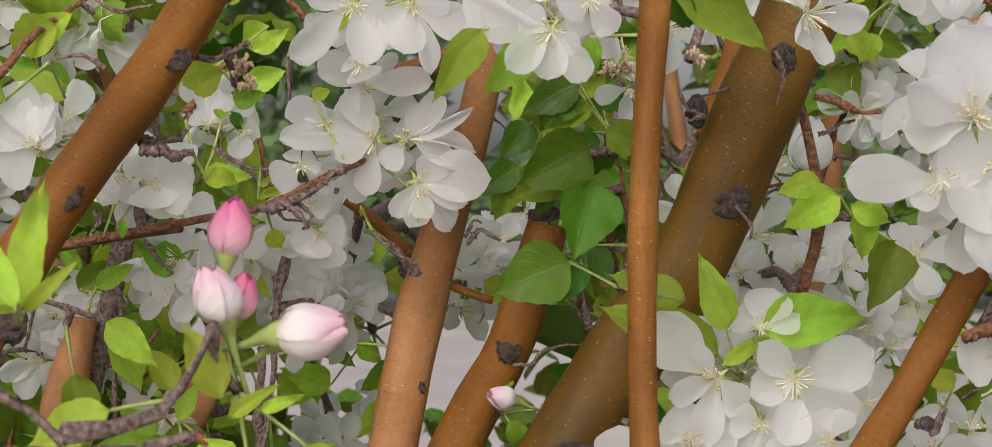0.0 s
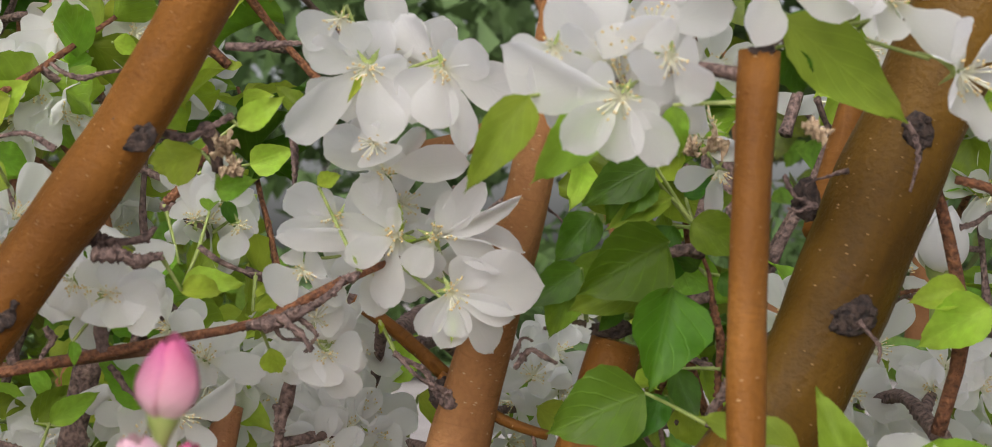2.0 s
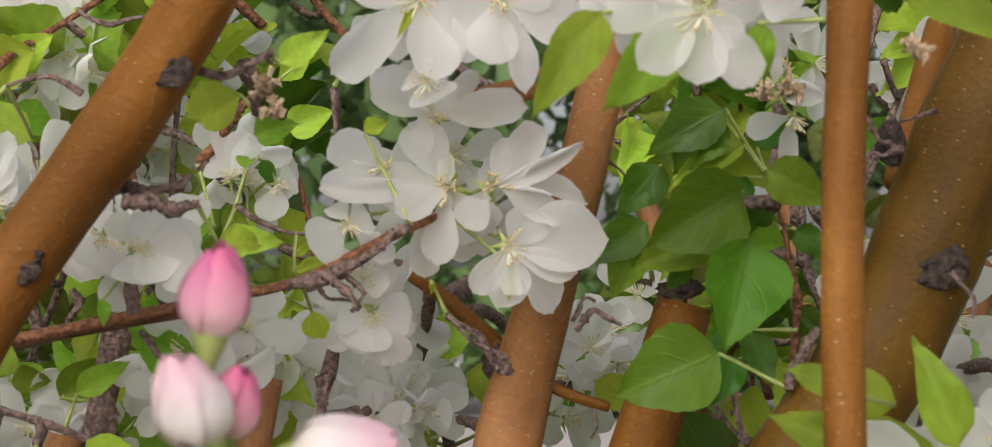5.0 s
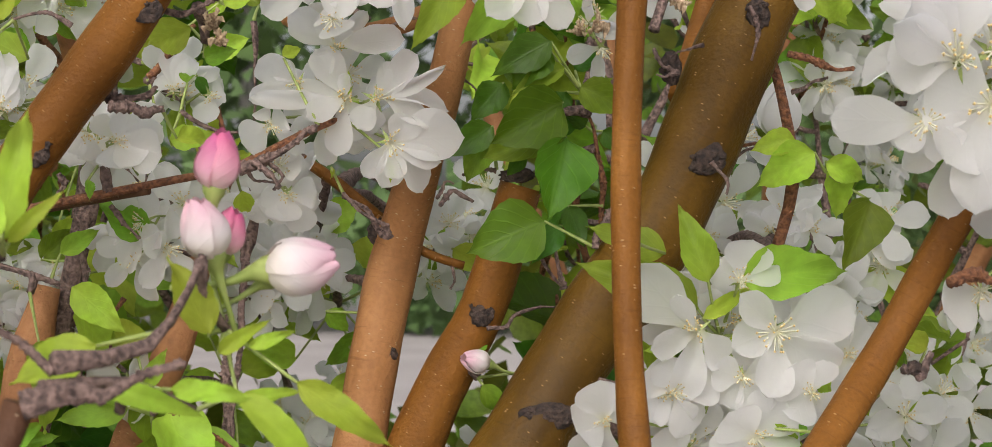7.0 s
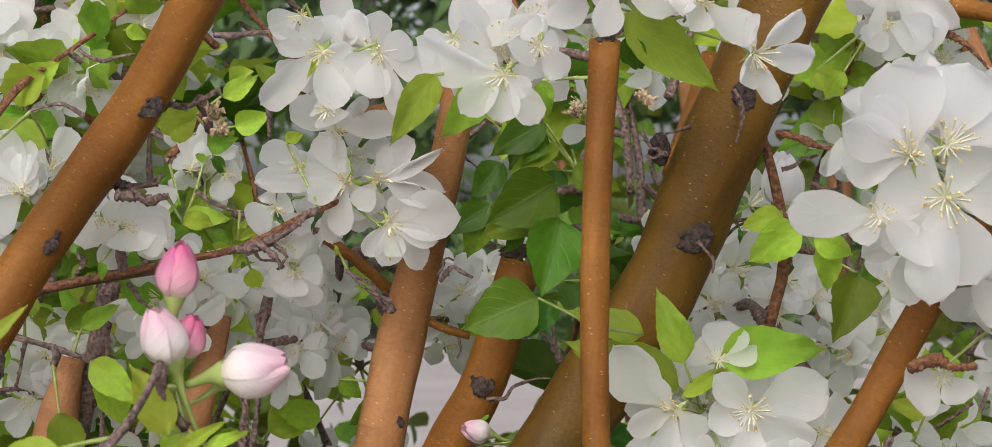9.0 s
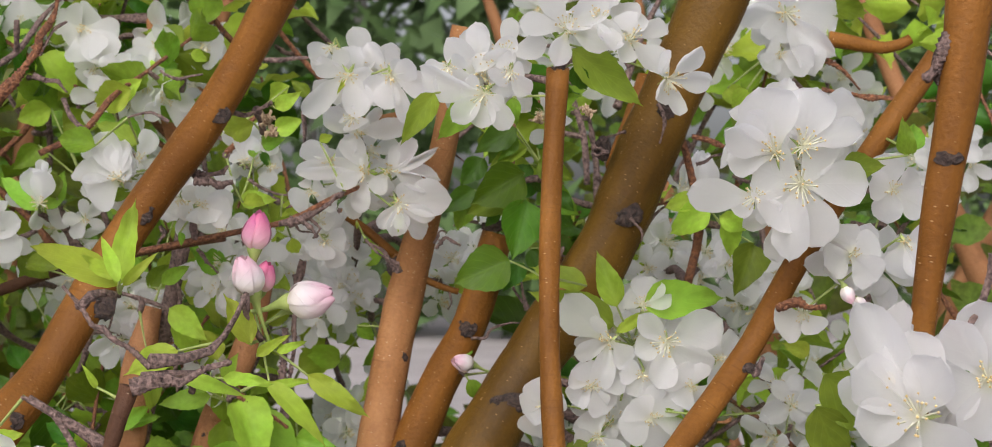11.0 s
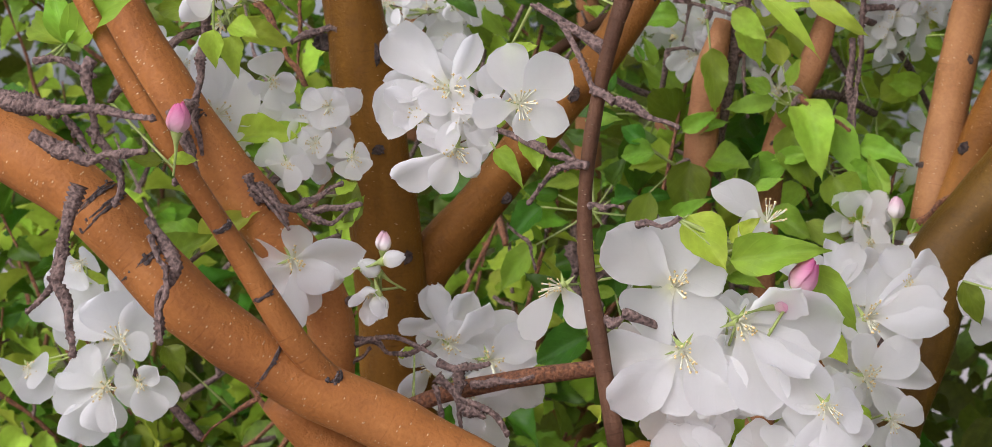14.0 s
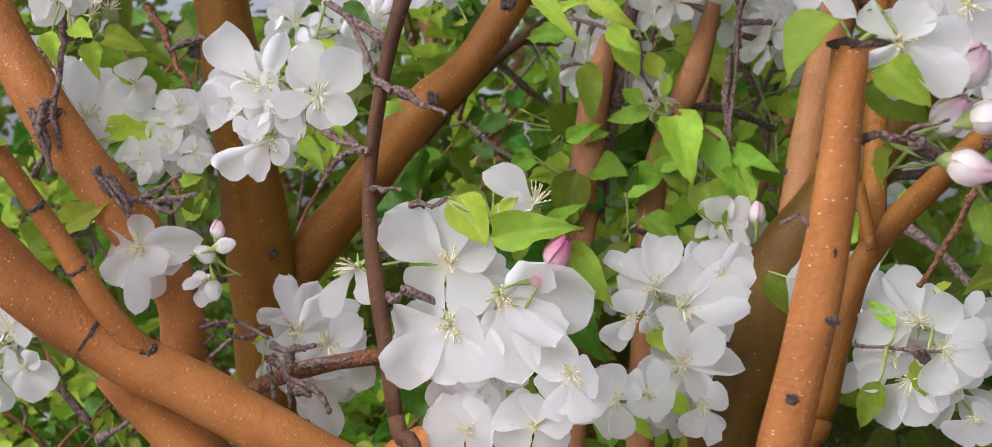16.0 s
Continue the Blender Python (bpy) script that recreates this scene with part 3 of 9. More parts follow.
SHAPE_BR = [(-0.470, 0.475, 1.395, 0.0184), (-0.406, 0.495, 1.352, 0.0175), (-0.355, 0.520, 1.292, 0.0175), (-0.311, 0.555, 1.252, 0.0170), (-0.271, 0.585, 1.228, 0.0168), (-0.235, 0.610, 1.203, 0.0175), (-0.197, 0.640, 1.174, 0.0176)]
SHAPE_A = [(-0.469, 0.600, 1.486, 0.0154), (-0.445, 0.605, 1.443, 0.0157), (-0.412, 0.615, 1.389, 0.0160), (-0.372, 0.635, 1.334, 0.0167), (-0.346, 0.655, 1.287, 0.0151), (-0.349, 0.665, 1.238, 0.0157), (-0.364, 0.675, 1.179, 0.0167)]
SHAPE_D = [(-0.330, 0.575, 1.239, 0.0126), (-0.314, 0.600, 1.210, 0.0155), (-0.286, 0.620, 1.179, 0.0163)]
SHAPE_C = [(-0.384, 0.445, 1.475, 0.0043), (-0.356, 0.460, 1.417, 0.0050), (-0.334, 0.475, 1.373, 0.0054), (-0.319, 0.505, 1.328, 0.0062), (-0.301, 0.540, 1.273, 0.0074), (-0.291, 0.560, 1.252, 0.0076), (-0.281, 0.578, 1.234, 0.0070)]
SHAPE_TW = [(-0.127, 0.585, 1.456, 0.0057), (-0.138, 0.585, 1.423, 0.0040), (-0.149, 0.585, 1.369, 0.0043), (-0.152, 0.588, 1.321, 0.0046), (-0.145, 0.590, 1.273, 0.0049), (-0.135, 0.590, 1.218, 0.0051)]
SHAPE_TWl = [(-0.138, 0.585, 1.426, 0.0031), (-0.151, 0.583, 1.435, 0.0027), (-0.176, 0.580, 1.451, 0.0021)]
SHAPE_TWr = [(-0.121, 0.585, 1.461, 0.0034), (-0.098, 0.600, 1.461, 0.0023), (-0.078, 0.610, 1.451, 0.0018)]
SHAPE_TWb = [(-0.117, 0.585, 1.468, 0.0031), (-0.092, 0.610, 1.472, 0.0023), (-0.079, 0.640, 1.498, 0.0014), (-0.078, 0.665, 1.518, 0.0011)]
SHAPE_B1 = [(-0.199, 0.985, 1.484, 0.0065), (-0.209, 0.980, 1.439, 0.0121), (-0.217, 0.980, 1.371, 0.0111), (-0.221, 0.980, 1.308, 0.0107), (-0.226, 0.980, 1.221, 0.0106)]
SHAPE_B2 = [(-0.120, 1.002, 1.506, 0.0055), (-0.136, 1.000, 1.452, 0.0100), (-0.164, 1.000, 1.390, 0.0101), (-0.173, 1.000, 1.323, 0.0101), (-0.178, 1.000, 1.222, 0.0101)]
SHAPE_B3 = [(-0.174, 0.990, 1.549, 0.0058), (-0.211, 1.000, 1.387, 0.0054), (-0.216, 1.000, 1.348, 0.0054)]
SHAPE_LT = [(-0.217, 1.080, 1.701, 0.0056), (-0.213, 1.080, 1.669, 0.0059), (-0.209, 1.080, 1.641, 0.0059), (-0.198, 1.100, 1.572, 0.0051)]
SHAPE_FB = [(-0.210, 0.930, 1.521, 0.0025), (-0.182, 0.930, 1.526, 0.0024), (-0.125, 0.930, 1.537, 0.0022), (-0.096, 0.930, 1.543, 0.0022), (-0.065, 0.930, 1.558, 0.0019), (-0.043, 0.930, 1.567, 0.0013)]
SHAPE_UB = [(-0.069, 1.020, 1.551, 0.0031), (-0.049, 1.020, 1.537, 0.0035), (-0.027, 1.010, 1.518, 0.0034)]
SHAPE_RT = [(0.164, 0.950, 1.629, 0.0019), (0.179, 0.955, 1.576, 0.0026), (0.185, 0.960, 1.535, 0.0033), (0.177, 0.970, 1.496, 0.0036)]
SHAPE_HB = [(-0.489, 1.120, 1.395, 0.0058), (-0.457, 1.120, 1.420, 0.0055), (-0.382, 1.100, 1.476, 0.0050), (-0.311, 1.060, 1.502, 0.0045), (-0.255, 1.020, 1.515, 0.0038), (-0.200, 0.970, 1.524, 0.0030), (-0.139, 0.930, 1.532, 0.0024)]
SHAPE_HB2 = [(-0.448, 1.000, 1.503, 0.0055), (-0.418, 1.000, 1.525, 0.0052), (-0.384, 1.000, 1.556, 0.0050), (-0.350, 1.000, 1.584, 0.0046), (-0.325, 1.000, 1.615, 0.0040), (-0.303, 1.000, 1.646, 0.0035)]
SHAPE_LB = [(-0.342, 0.690, 1.208, 0.0044), (-0.286, 0.680, 1.231, 0.0051), (-0.238, 0.680, 1.243, 0.0054), (-0.196, 0.700, 1.249, 0.0050), (-0.171, 0.720, 1.252, 0.0046)]
LIMB_POINTS = []


def tree(name_label, category="tree"):
    ob = new("crabapple_tree")
    return tagged(ob, name_label, category, "flowering crabapple trees")


def grow(parent, shape, mat, name="limb", sides=14, wobble=0.06, seed=0, label=""):
    LIMB_POINTS.extend([tuple(p) for p in smooth_path(shape, 0.008)])
    return limb(name, shape, mat, parent, sides, wobble, seed, label)


TREE_A = tree("multi-stemmed crabapple with olive-brown leaning stems and dark knots")
grow(TREE_A, SHAPE_T1, BARK_PALE, "stem", seed=1)
grow(TREE_A, SHAPE_T1f, BARK_PALE, "branch", 10, seed=2)
grow(TREE_A, SHAPE_T2, BARK, "stem", seed=3, label="sawn-off stem stub with a dark end")
grow(TREE_A, SHAPE_BIG, BARK_DARK, "stem", 20, seed=4, label="thick olive-brown leaning stem")
grow(TREE_A, SHAPE_BIGb, BARK, "branch", 12, seed=5)
grow(TREE_A, SHAPE_RT, TWIG_RED, "twig", 8, 0.15, 6)
grow(TREE_A, SHAPE_UB, BARK, "branch", 8, 0.1, 7)
TREE_B = tree("slender orange-brown forked crabapple stem")
grow(TREE_B, SHAPE_STK, BARK, "stem", seed=8)
grow(TREE_B, SHAPE_RB, BARK, "branch", seed=9)
TREE_C = tree("crabapple with an upright trunk and a long leaning limb")
grow(TREE_C, SHAPE_V, BARK_GOLD, "trunk", 20, seed=10)
grow(TREE_C, SHAPE_L1, BARK, "limb", 16, seed=11)
grow(TREE_C, SHAPE_HB, SHOOT, "branch", 10, 0.1, 12)
grow(TREE_C, SHAPE_HB2, SHOOT, "branch", 10, 0.1, 13)
grow(TREE_C, SHAPE_FB, TWIG_RED, "branch", 8, 0.12, 14)
grow(TREE_C, SHAPE_LT, BARK_FAR, "branch", 10, 0.1, 15)
grow(TREE_C, SHAPE_LB, TWIG_RED, "branch", 8, 0.1, 16)
TREE_D = tree("crabapple with reddish-orange crossing boughs and grey ring scars")
grow(TREE_D, SHAPE_BR, BARK_RED, "bough", 20, seed=17)
grow(TREE_D, SHAPE_A, BARK_RED, "bough", 18, seed=18)
grow(TREE_D, SHAPE_D, BARK_RED, "bough", 16, seed=19)
grow(TREE_D, SHAPE_C, BARK_RED, "branch", 12, seed=20)
TREE_E = tree("thin upright brown crabapple shoot with knobbly spurs")
grow(TREE_E, SHAPE_TW, SHOOT, "shoot", 12, 0.12, 21)
grow(TREE_E, SHAPE_TWl, TWIG, "spur", 8, 0.25, 22)
grow(TREE_E, SHAPE_TWr, TWIG, "spur", 8, 0.25, 23)
grow(TREE_E, SHAPE_TWb, TWIG, "spur", 8, 0.25, 24)
TREE_F = tree("orange-brown crabapple branch with a darkened upper part")
grow(TREE_F, SHAPE_RN, BARK, "branch", 16, seed=25)
TREE_G = tree("sawn orange-brown crabapple stem with pale specks")
grow(TREE_G, SHAPE_R2, BARK_RED, "stem", 16, seed=26)
TREE_H = tree("thin pinkish-brown crabapple stems standing farther back")
for k, shape in enumerate((SHAPE_B1, SHAPE_B2, SHAPE_B3)):
    grow(TREE_H, shape, TWIG if k == 2 else BARK_FAR, "stem", 10, 0.08, 30 + k)



def twig(parent, shape, mat):
    """A short knobbly spur or side twig with its bud scars."""
    seed = len(LIMB_POINTS)
    LIMB_POINTS.extend([tuple(p) for p in smooth_path(shape, 0.008)])
    rng = random.Random(seed)
    pts = [tuple(p) for p in smooth_path(shape, 0.010)]
    rough = mat is not BARK
    if rough:
        pts = [(x + rng.uniform(-0.5, 0.5) * r, y + rng.uniform(-0.5, 0.5) * r, z + rng.uniform(-0.5, 0.5) * r, r * rng.uniform(0.5, 0.9) * (1 - 0.35 * k / len(pts))) for k, (x, y, z, r) in enumerate(pts)]
    v, f, u = tube(pts, 9, 0.22 if rough else 0.08, seed, 0.0012 if rough else 0.005, 0.55 if rough else 0.0)
    chunks = [(v, f, u, 0)]
    if rough:
        x, y, z, r = pts[-1]
        chunks.append((*lump((x, y, z), r * 1.3, seed % 17, 0.4), 0))
        for k in range(1, len(pts) - 1):
            x, y, z, r = pts[k]
            for n in range(4):
                d = Vector((rng.uniform(-1, 1), rng.uniform(-1, 0.3), rng.uniform(-1, 1))).normalized() * r * 0.9
                chunks.append((*lump((x + d.x, y + d.y, z + d.z), r * rng.uniform(0.3, 0.7), k + n, 0.6), 0))
    V, F, U, M = merged(chunks)
    return mesh_object("spur", V, F, [mat], U, parent)


def knot(parent, p, a, b):
    """A black branch scar, in one call a shadow patch: a rough lump with a raised collar, set into the bark."""
    seed = int(abs(p[0] * 7919 + p[2] * 104729)) % 97
    i = int(np.linalg.norm(LP0[:, :3] - np.array(p), axis=1).argmin())
    c, r = Vector(LP0[i, :3]), float(LP0[i, 3])
    out = (EYE - c).normalized()
    p = Vector(p)
    off = p - c
    side = off - out * off.dot(out)
    if side.length < r * 1.1:
        p = c + side + out * math.sqrt(max(0.0, r * r - min(r, side.length) ** 2)) * 0.96
    v, f, u = lump(p, 1.0, seed, 0.16, (a * 0.92, min(a, b) * 0.13, b * 0.92), 3)
    ob = mesh_object("knot", v, f, [KNOT], u, parent, label="black rough branch scar or painted shadow patch")
    v, f, u = lump(p, 1.0, seed + 5, 0.22, (a * 0.58, min(a, b) * 0.20, b * 0.58), 4)
    mesh_object("scar", v, f, [KNOT], u, ob)
    rng = random.Random(seed)
    for k in range(3):
        d = (rng.uniform(-0.85, 0.85) * a, rng.uniform(-0.12, 0.0) * min(a, b), rng.uniform(-0.8, 0.8) * b)
        v, f, u = lump((p[0] + d[0], p[1] + d[1], p[2] + d[2]), min(a, b) * rng.uniform(0.15, 0.3), seed + k, 0.6)
        mesh_object("scar_ridge", v, f, [KNOT], u, ob)
    return ob


def ring_scar(parent, p, half):
    """A dark wrinkled leaf-ring that runs part of the way round a bough."""
    d = np.linalg.norm(LP0[:, :3] - np.array(p), axis=1)
    i = int(d.argmin())
    j = min(i + 1, len(LP0) - 2)
    axis = Vector(LP0[j + 1, :3] - LP0[j - 1, :3]).normalized()
    c, r = Vector(LP0[i, :3]), LP0[i, 3]
    front = (EYE - c)
    front = (front - axis * front.dot(axis)).normalized()
    side = axis.cross(front)
    rng = random.Random(int(p[0] * 9999))
    chunks = []
    for k in range(4):
        lo, hi, shift = rng.uniform(-85, -25), rng.uniform(15, 85), rng.uniform(-0.55, 0.55) * half
        pts = []
        for n in range(10):
            a = radians(lo + (hi - lo) * n / 9)
            pts.append((*(c + (front * math.cos(a) + side * math.sin(a)) * r * 0.975 + axis * (shift + rng.uniform(-0.16, 0.16) * half)), half * rng.uniform(0.14, 0.34) * (0.3 + 0.6 * math.sin(math.pi * (n + 0.5) / 10))))
        chunks.append((*tube(pts, 6, 0.3, i + k, 0.002), 0))
    for k in range(7):
        a = radians(rng.uniform(-70, 70))
        q = c + (front * math.cos(a) + side * math.sin(a)) * r * 0.98 + axis * rng.gauss(0, 0.35) * half
        chunks.append((*lump((q.x, q.y, q.z), half * rng.uniform(0.2, 0.4), k, 0.5, (1, 0.6, 1)), 0))
    V, F, U, M = merged(chunks)
    return mesh_object("ring_scar", V, F, [RING], U, parent, label="dark wrinkled ring scar")


def rooted(parent, shape, foot, mat, flare=1.5):
    """The rest of a stem, from its lowest visible point down to the ground."""
    x, y, z, r = shape[-1]
    px, py, pz, _ = shape[-2]
    k = 0.12 / max(0.02, math.dist((x, y, z), (px, py, pz)))
    pts = [(x, y, z, r), (x + (x - px) * k, y + (y - py) * k, z + (z - pz) * k, r * 1.05), (*foot, 0.25, r * flare), (*foot, -0.05, r * flare * 1.4)]
    return limb("trunk_base", pts, mat, parent, 14, 0.08, 77)


rooted(TREE_A, SHAPE_T1, (-0.10, 0.93), BARK_PALE)
rooted(TREE_A, SHAPE_T2, (-0.11, 0.90), BARK)
rooted(TREE_A, SHAPE_BIG, (-0.14, 0.88), BARK_DARK)
rooted(TREE_B, SHAPE_RB, (0.02, 0.70), BARK)
rooted(TREE_C, SHAPE_V, (-0.36, 0.82), BARK_GOLD)
rooted(TREE_D, SHAPE_BR, (-0.05, 0.78), BARK_RED)
rooted(TREE_D, SHAPE_A, (-0.30, 0.72), BARK_RED)
rooted(TREE_D, SHAPE_D, (-0.22, 0.70), BARK_RED)
rooted(TREE_E, SHAPE_TW, (-0.10, 0.62), SHOOT)
rooted(TREE_G, SHAPE_R2, (0.12, 0.42), BARK_RED)
rooted(TREE_F, SHAPE_RN, (0.30, 0.50), BARK)
rooted(TREE_H, SHAPE_B1, (-0.35, 1.1), BARK_FAR)
rooted(TREE_H, SHAPE_B2, (-0.30, 1.12), BARK_FAR)
LP0 = np.array(LIMB_POINTS)
twig(TREE_C, [(-0.280, 0.850, 1.611, 0.0049), (-0.260, 0.850, 1.631, 0.0045), (-0.245, 0.850, 1.651, 0.0041), (-0.236, 0.850, 1.667, 0.0037), (-0.232, 0.850, 1.692, 0.0033)], TWIG_RED)
twig(TREE_C, [(-0.243, 0.850, 1.649, 0.0020), (-0.233, 0.850, 1.665, 0.0017), (-0.225, 0.850, 1.669, 0.0014)], TWIG)
twig(TREE_C, [(-0.113, 0.950, 1.654, 0.0024), (-0.095, 0.950, 1.655, 0.0020), (-0.078, 0.950, 1.656, 0.0016)], TWIG)
twig(TREE_C, [(-0.278, 0.970, 1.647, 0.0024), (-0.262, 0.970, 1.643, 0.0021), (-0.256, 0.970, 1.636, 0.0017)], TWIG)
twig(TREE_C, [(-0.134, 0.875, 1.613, 0.0026), (-0.116, 0.875, 1.612, 0.0022), (-0.099, 0.875, 1.618, 0.0018)], TWIG)
twig(TREE_C, [(-0.170, 0.900, 1.610, 0.0022), (-0.181, 0.900, 1.616, 0.0018), (-0.197, 0.900, 1.612, 0.0015)], TWIG)
twig(TREE_C, [(-0.155, 0.885, 1.576, 0.0033), (-0.140, 0.885, 1.573, 0.0028), (-0.128, 0.885, 1.578, 0.0023)], TWIG)
twig(TREE_A, [(-0.025, 0.960, 1.509, 0.0020), (-0.033, 0.960, 1.521, 0.0017), (-0.045, 0.960, 1.529, 0.0013)], TWIG)
twig(TREE_A, [(0.003, 0.950, 1.524, 0.0021), (0.011, 0.950, 1.531, 0.0018), (0.021, 0.950, 1.526, 0.0015)], TWIG)
twig(TREE_A, [(0.003, 0.950, 1.527, 0.0016), (0.006, 0.950, 1.535, 0.0013), (0.011, 0.950, 1.535, 0.0011)], TWIG)
twig(TREE_A, [(-0.002, 0.950, 1.614, 0.0023), (-0.009, 0.950, 1.619, 0.0019), (-0.019, 0.950, 1.615, 0.0016)], TWIG)
twig(TREE_A, [(0.028, 0.955, 1.461, 0.0019), (0.037, 0.955, 1.463, 0.0017), (0.047, 0.955, 1.471, 0.0015), (0.063, 0.955, 1.472, 0.0013)], TWIG)
twig(TREE_A, [(0.066, 0.950, 1.482, 0.0019), (0.063, 0.950, 1.496, 0.0016), (0.059, 0.950, 1.506, 0.0013)], TWIG)
twig(TREE_A, [(0.136, 0.910, 1.543, 0.0017), (0.142, 0.910, 1.535, 0.0014), (0.143, 0.910, 1.527, 0.0012)], TWIG)
twig(TREE_A, [(0.120, 0.920, 1.587, 0.0019), (0.114, 0.920, 1.591, 0.0016), (0.109, 0.920, 1.598, 0.0013)], TWIG)
twig(TREE_A, [(0.121, 0.920, 1.588, 0.0017), (0.115, 0.920, 1.585, 0.0014), (0.110, 0.920, 1.586, 0.0012)], TWIG)
twig(TREE_A, [(0.133, 0.920, 1.601, 0.0015), (0.125, 0.920, 1.599, 0.0013), (0.117, 0.920, 1.595, 0.0011)], TWIG)
twig(TREE_A, [(0.180, 0.940, 1.599, 0.0026), (0.197, 0.940, 1.593, 0.0022), (0.212, 0.940, 1.590, 0.0018)], TWIG_RED)
twig(TREE_A, [(0.155, 0.910, 1.619, 0.0019), (0.158, 0.910, 1.606, 0.0016), (0.156, 0.910, 1.592, 0.0013)], TWIG)
twig(TREE_A, [(0.182, 0.950, 1.579, 0.0016), (0.194, 0.950, 1.585, 0.0013), (0.201, 0.950, 1.587, 0.0011)], TWIG)
twig(TREE_A, [(0.144, 0.960, 1.548, 0.0016), (0.157, 0.960, 1.553, 0.0014), (0.174, 0.960, 1.555, 0.0011)], TWIG_RED)
twig(TREE_A, [(0.149, 0.970, 1.539, 0.0016), (0.162, 0.970, 1.552, 0.0014), (0.174, 0.970, 1.552, 0.0011)], TWIG)
twig(TREE_A, [(0.033, 0.960, 1.542, 0.0016), (0.024, 0.960, 1.542, 0.0014), (0.016, 0.960, 1.540, 0.0011)], TWIG)
twig(TREE_A, [(0.052, 0.970, 1.506, 0.0016), (0.058, 0.970, 1.493, 0.0014), (0.067, 0.970, 1.481, 0.0011)], TWIG)
twig(TREE_A, [(-0.030, 1.000, 1.518, 0.0034), (-0.003, 1.000, 1.500, 0.0028), (0.017, 1.000, 1.493, 0.0023)], BARK)
twig(TREE_A, [(0.007, 1.000, 1.498, 0.0013), (0.012, 1.000, 1.488, 0.0011), (0.010, 1.000, 1.481, 0.0009)], TWIG)
twig(TREE_A, [(0.015, 0.970, 1.591, 0.0013), (0.022, 0.970, 1.585, 0.0011), (0.024, 0.970, 1.582, 0.0009)], TWIG)
twig(TREE_C, [(-0.227, 0.960, 1.499, 0.0027), (-0.201, 0.960, 1.491, 0.0023), (-0.175, 0.960, 1.480, 0.0018)], TWIG)
twig(TREE_C, [(-0.224, 0.980, 1.495, 0.0020), (-0.226, 0.980, 1.482, 0.0017), (-0.229, 0.980, 1.470, 0.0014)], TWIG)
twig(TREE_C, [(-0.184, 0.940, 1.541, 0.0023), (-0.182, 0.940, 1.534, 0.0019), (-0.187, 0.940, 1.524, 0.0016)], TWIG)
twig(TREE_C, [(-0.160, 0.950, 1.525, 0.0018), (-0.154, 0.950, 1.516, 0.0015), (-0.147, 0.950, 1.509, 0.0012)], TWIG)
twig(TREE_C, [(-0.181, 0.980, 1.505, 0.0029), (-0.179, 0.980, 1.479, 0.0026), (-0.182, 0.980, 1.439, 0.0023), (-0.179, 0.980, 1.412, 0.0020)], TWIG)
twig(TREE_C, [(-0.161, 0.990, 1.478, 0.0022), (-0.171, 0.990, 1.465, 0.0019), (-0.188, 0.990, 1.458, 0.0015)], TWIG_RED)
twig(TREE_C, [(-0.188, 0.990, 1.485, 0.0017), (-0.174, 0.990, 1.471, 0.0014), (-0.164, 0.990, 1.470, 0.0011)], TWIG)
twig(TREE_C, [(-0.093, 0.930, 1.545, 0.0016), (-0.087, 0.930, 1.537, 0.0013), (-0.077, 0.930, 1.535, 0.0011)], TWIG)
twig(TREE_C, [(-0.103, 0.930, 1.540, 0.0021), (-0.090, 0.930, 1.543, 0.0019), (-0.081, 0.930, 1.545, 0.0016), (-0.065, 0.930, 1.560, 0.0014)], TWIG)
twig(TREE_C, [(-0.080, 0.920, 1.545, 0.0015), (-0.073, 0.920, 1.538, 0.0013), (-0.076, 0.920, 1.532, 0.0011)], TWIG)
twig(TREE_C, [(-0.128, 0.970, 1.573, 0.0016), (-0.111, 0.970, 1.564, 0.0014), (-0.098, 0.970, 1.562, 0.0011)], TWIG)
twig(TREE_C, [(-0.093, 1.000, 1.624, 0.0019), (-0.092, 1.000, 1.607, 0.0016), (-0.093, 1.000, 1.569, 0.0013)], TWIG)
twig(TREE_C, [(-0.232, 1.020, 1.656, 0.0023), (-0.227, 1.020, 1.643, 0.0019), (-0.236, 1.020, 1.636, 0.0016)], TWIG)
twig(TREE_C, [(-0.186, 0.950, 1.648, 0.0018), (-0.173, 0.950, 1.643, 0.0015), (-0.157, 0.950, 1.645, 0.0012)], TWIG)
twig(TREE_C, [(-0.149, 1.000, 1.593, 0.0037), (-0.136, 1.000, 1.610, 0.0031), (-0.125, 1.000, 1.622, 0.0025)], TWIG_RED)
twig(TREE_D, [(-0.407, 0.430, 1.402, 0.0055), (-0.369, 0.430, 1.392, 0.0048), (-0.344, 0.430, 1.392, 0.0042), (-0.316, 0.430, 1.387, 0.0036)], TWIG)
twig(TREE_D, [(-0.390, 0.435, 1.381, 0.0048), (-0.357, 0.435, 1.369, 0.0039), (-0.324, 0.435, 1.373, 0.0031)], TWIG)
twig(TREE_D, [(-0.379, 0.455, 1.355, 0.0044), (-0.390, 0.455, 1.318, 0.0040), (-0.389, 0.455, 1.294, 0.0035), (-0.382, 0.455, 1.270, 0.0030)], TWIG)
twig(TREE_D, [(-0.353, 0.480, 1.338, 0.0041), (-0.334, 0.480, 1.316, 0.0037), (-0.344, 0.480, 1.297, 0.0032), (-0.345, 0.480, 1.275, 0.0028)], TWIG)
twig(TREE_D, [(-0.394, 0.440, 1.418, 0.0037), (-0.373, 0.440, 1.419, 0.0031), (-0.357, 0.440, 1.411, 0.0025)], TWIG)
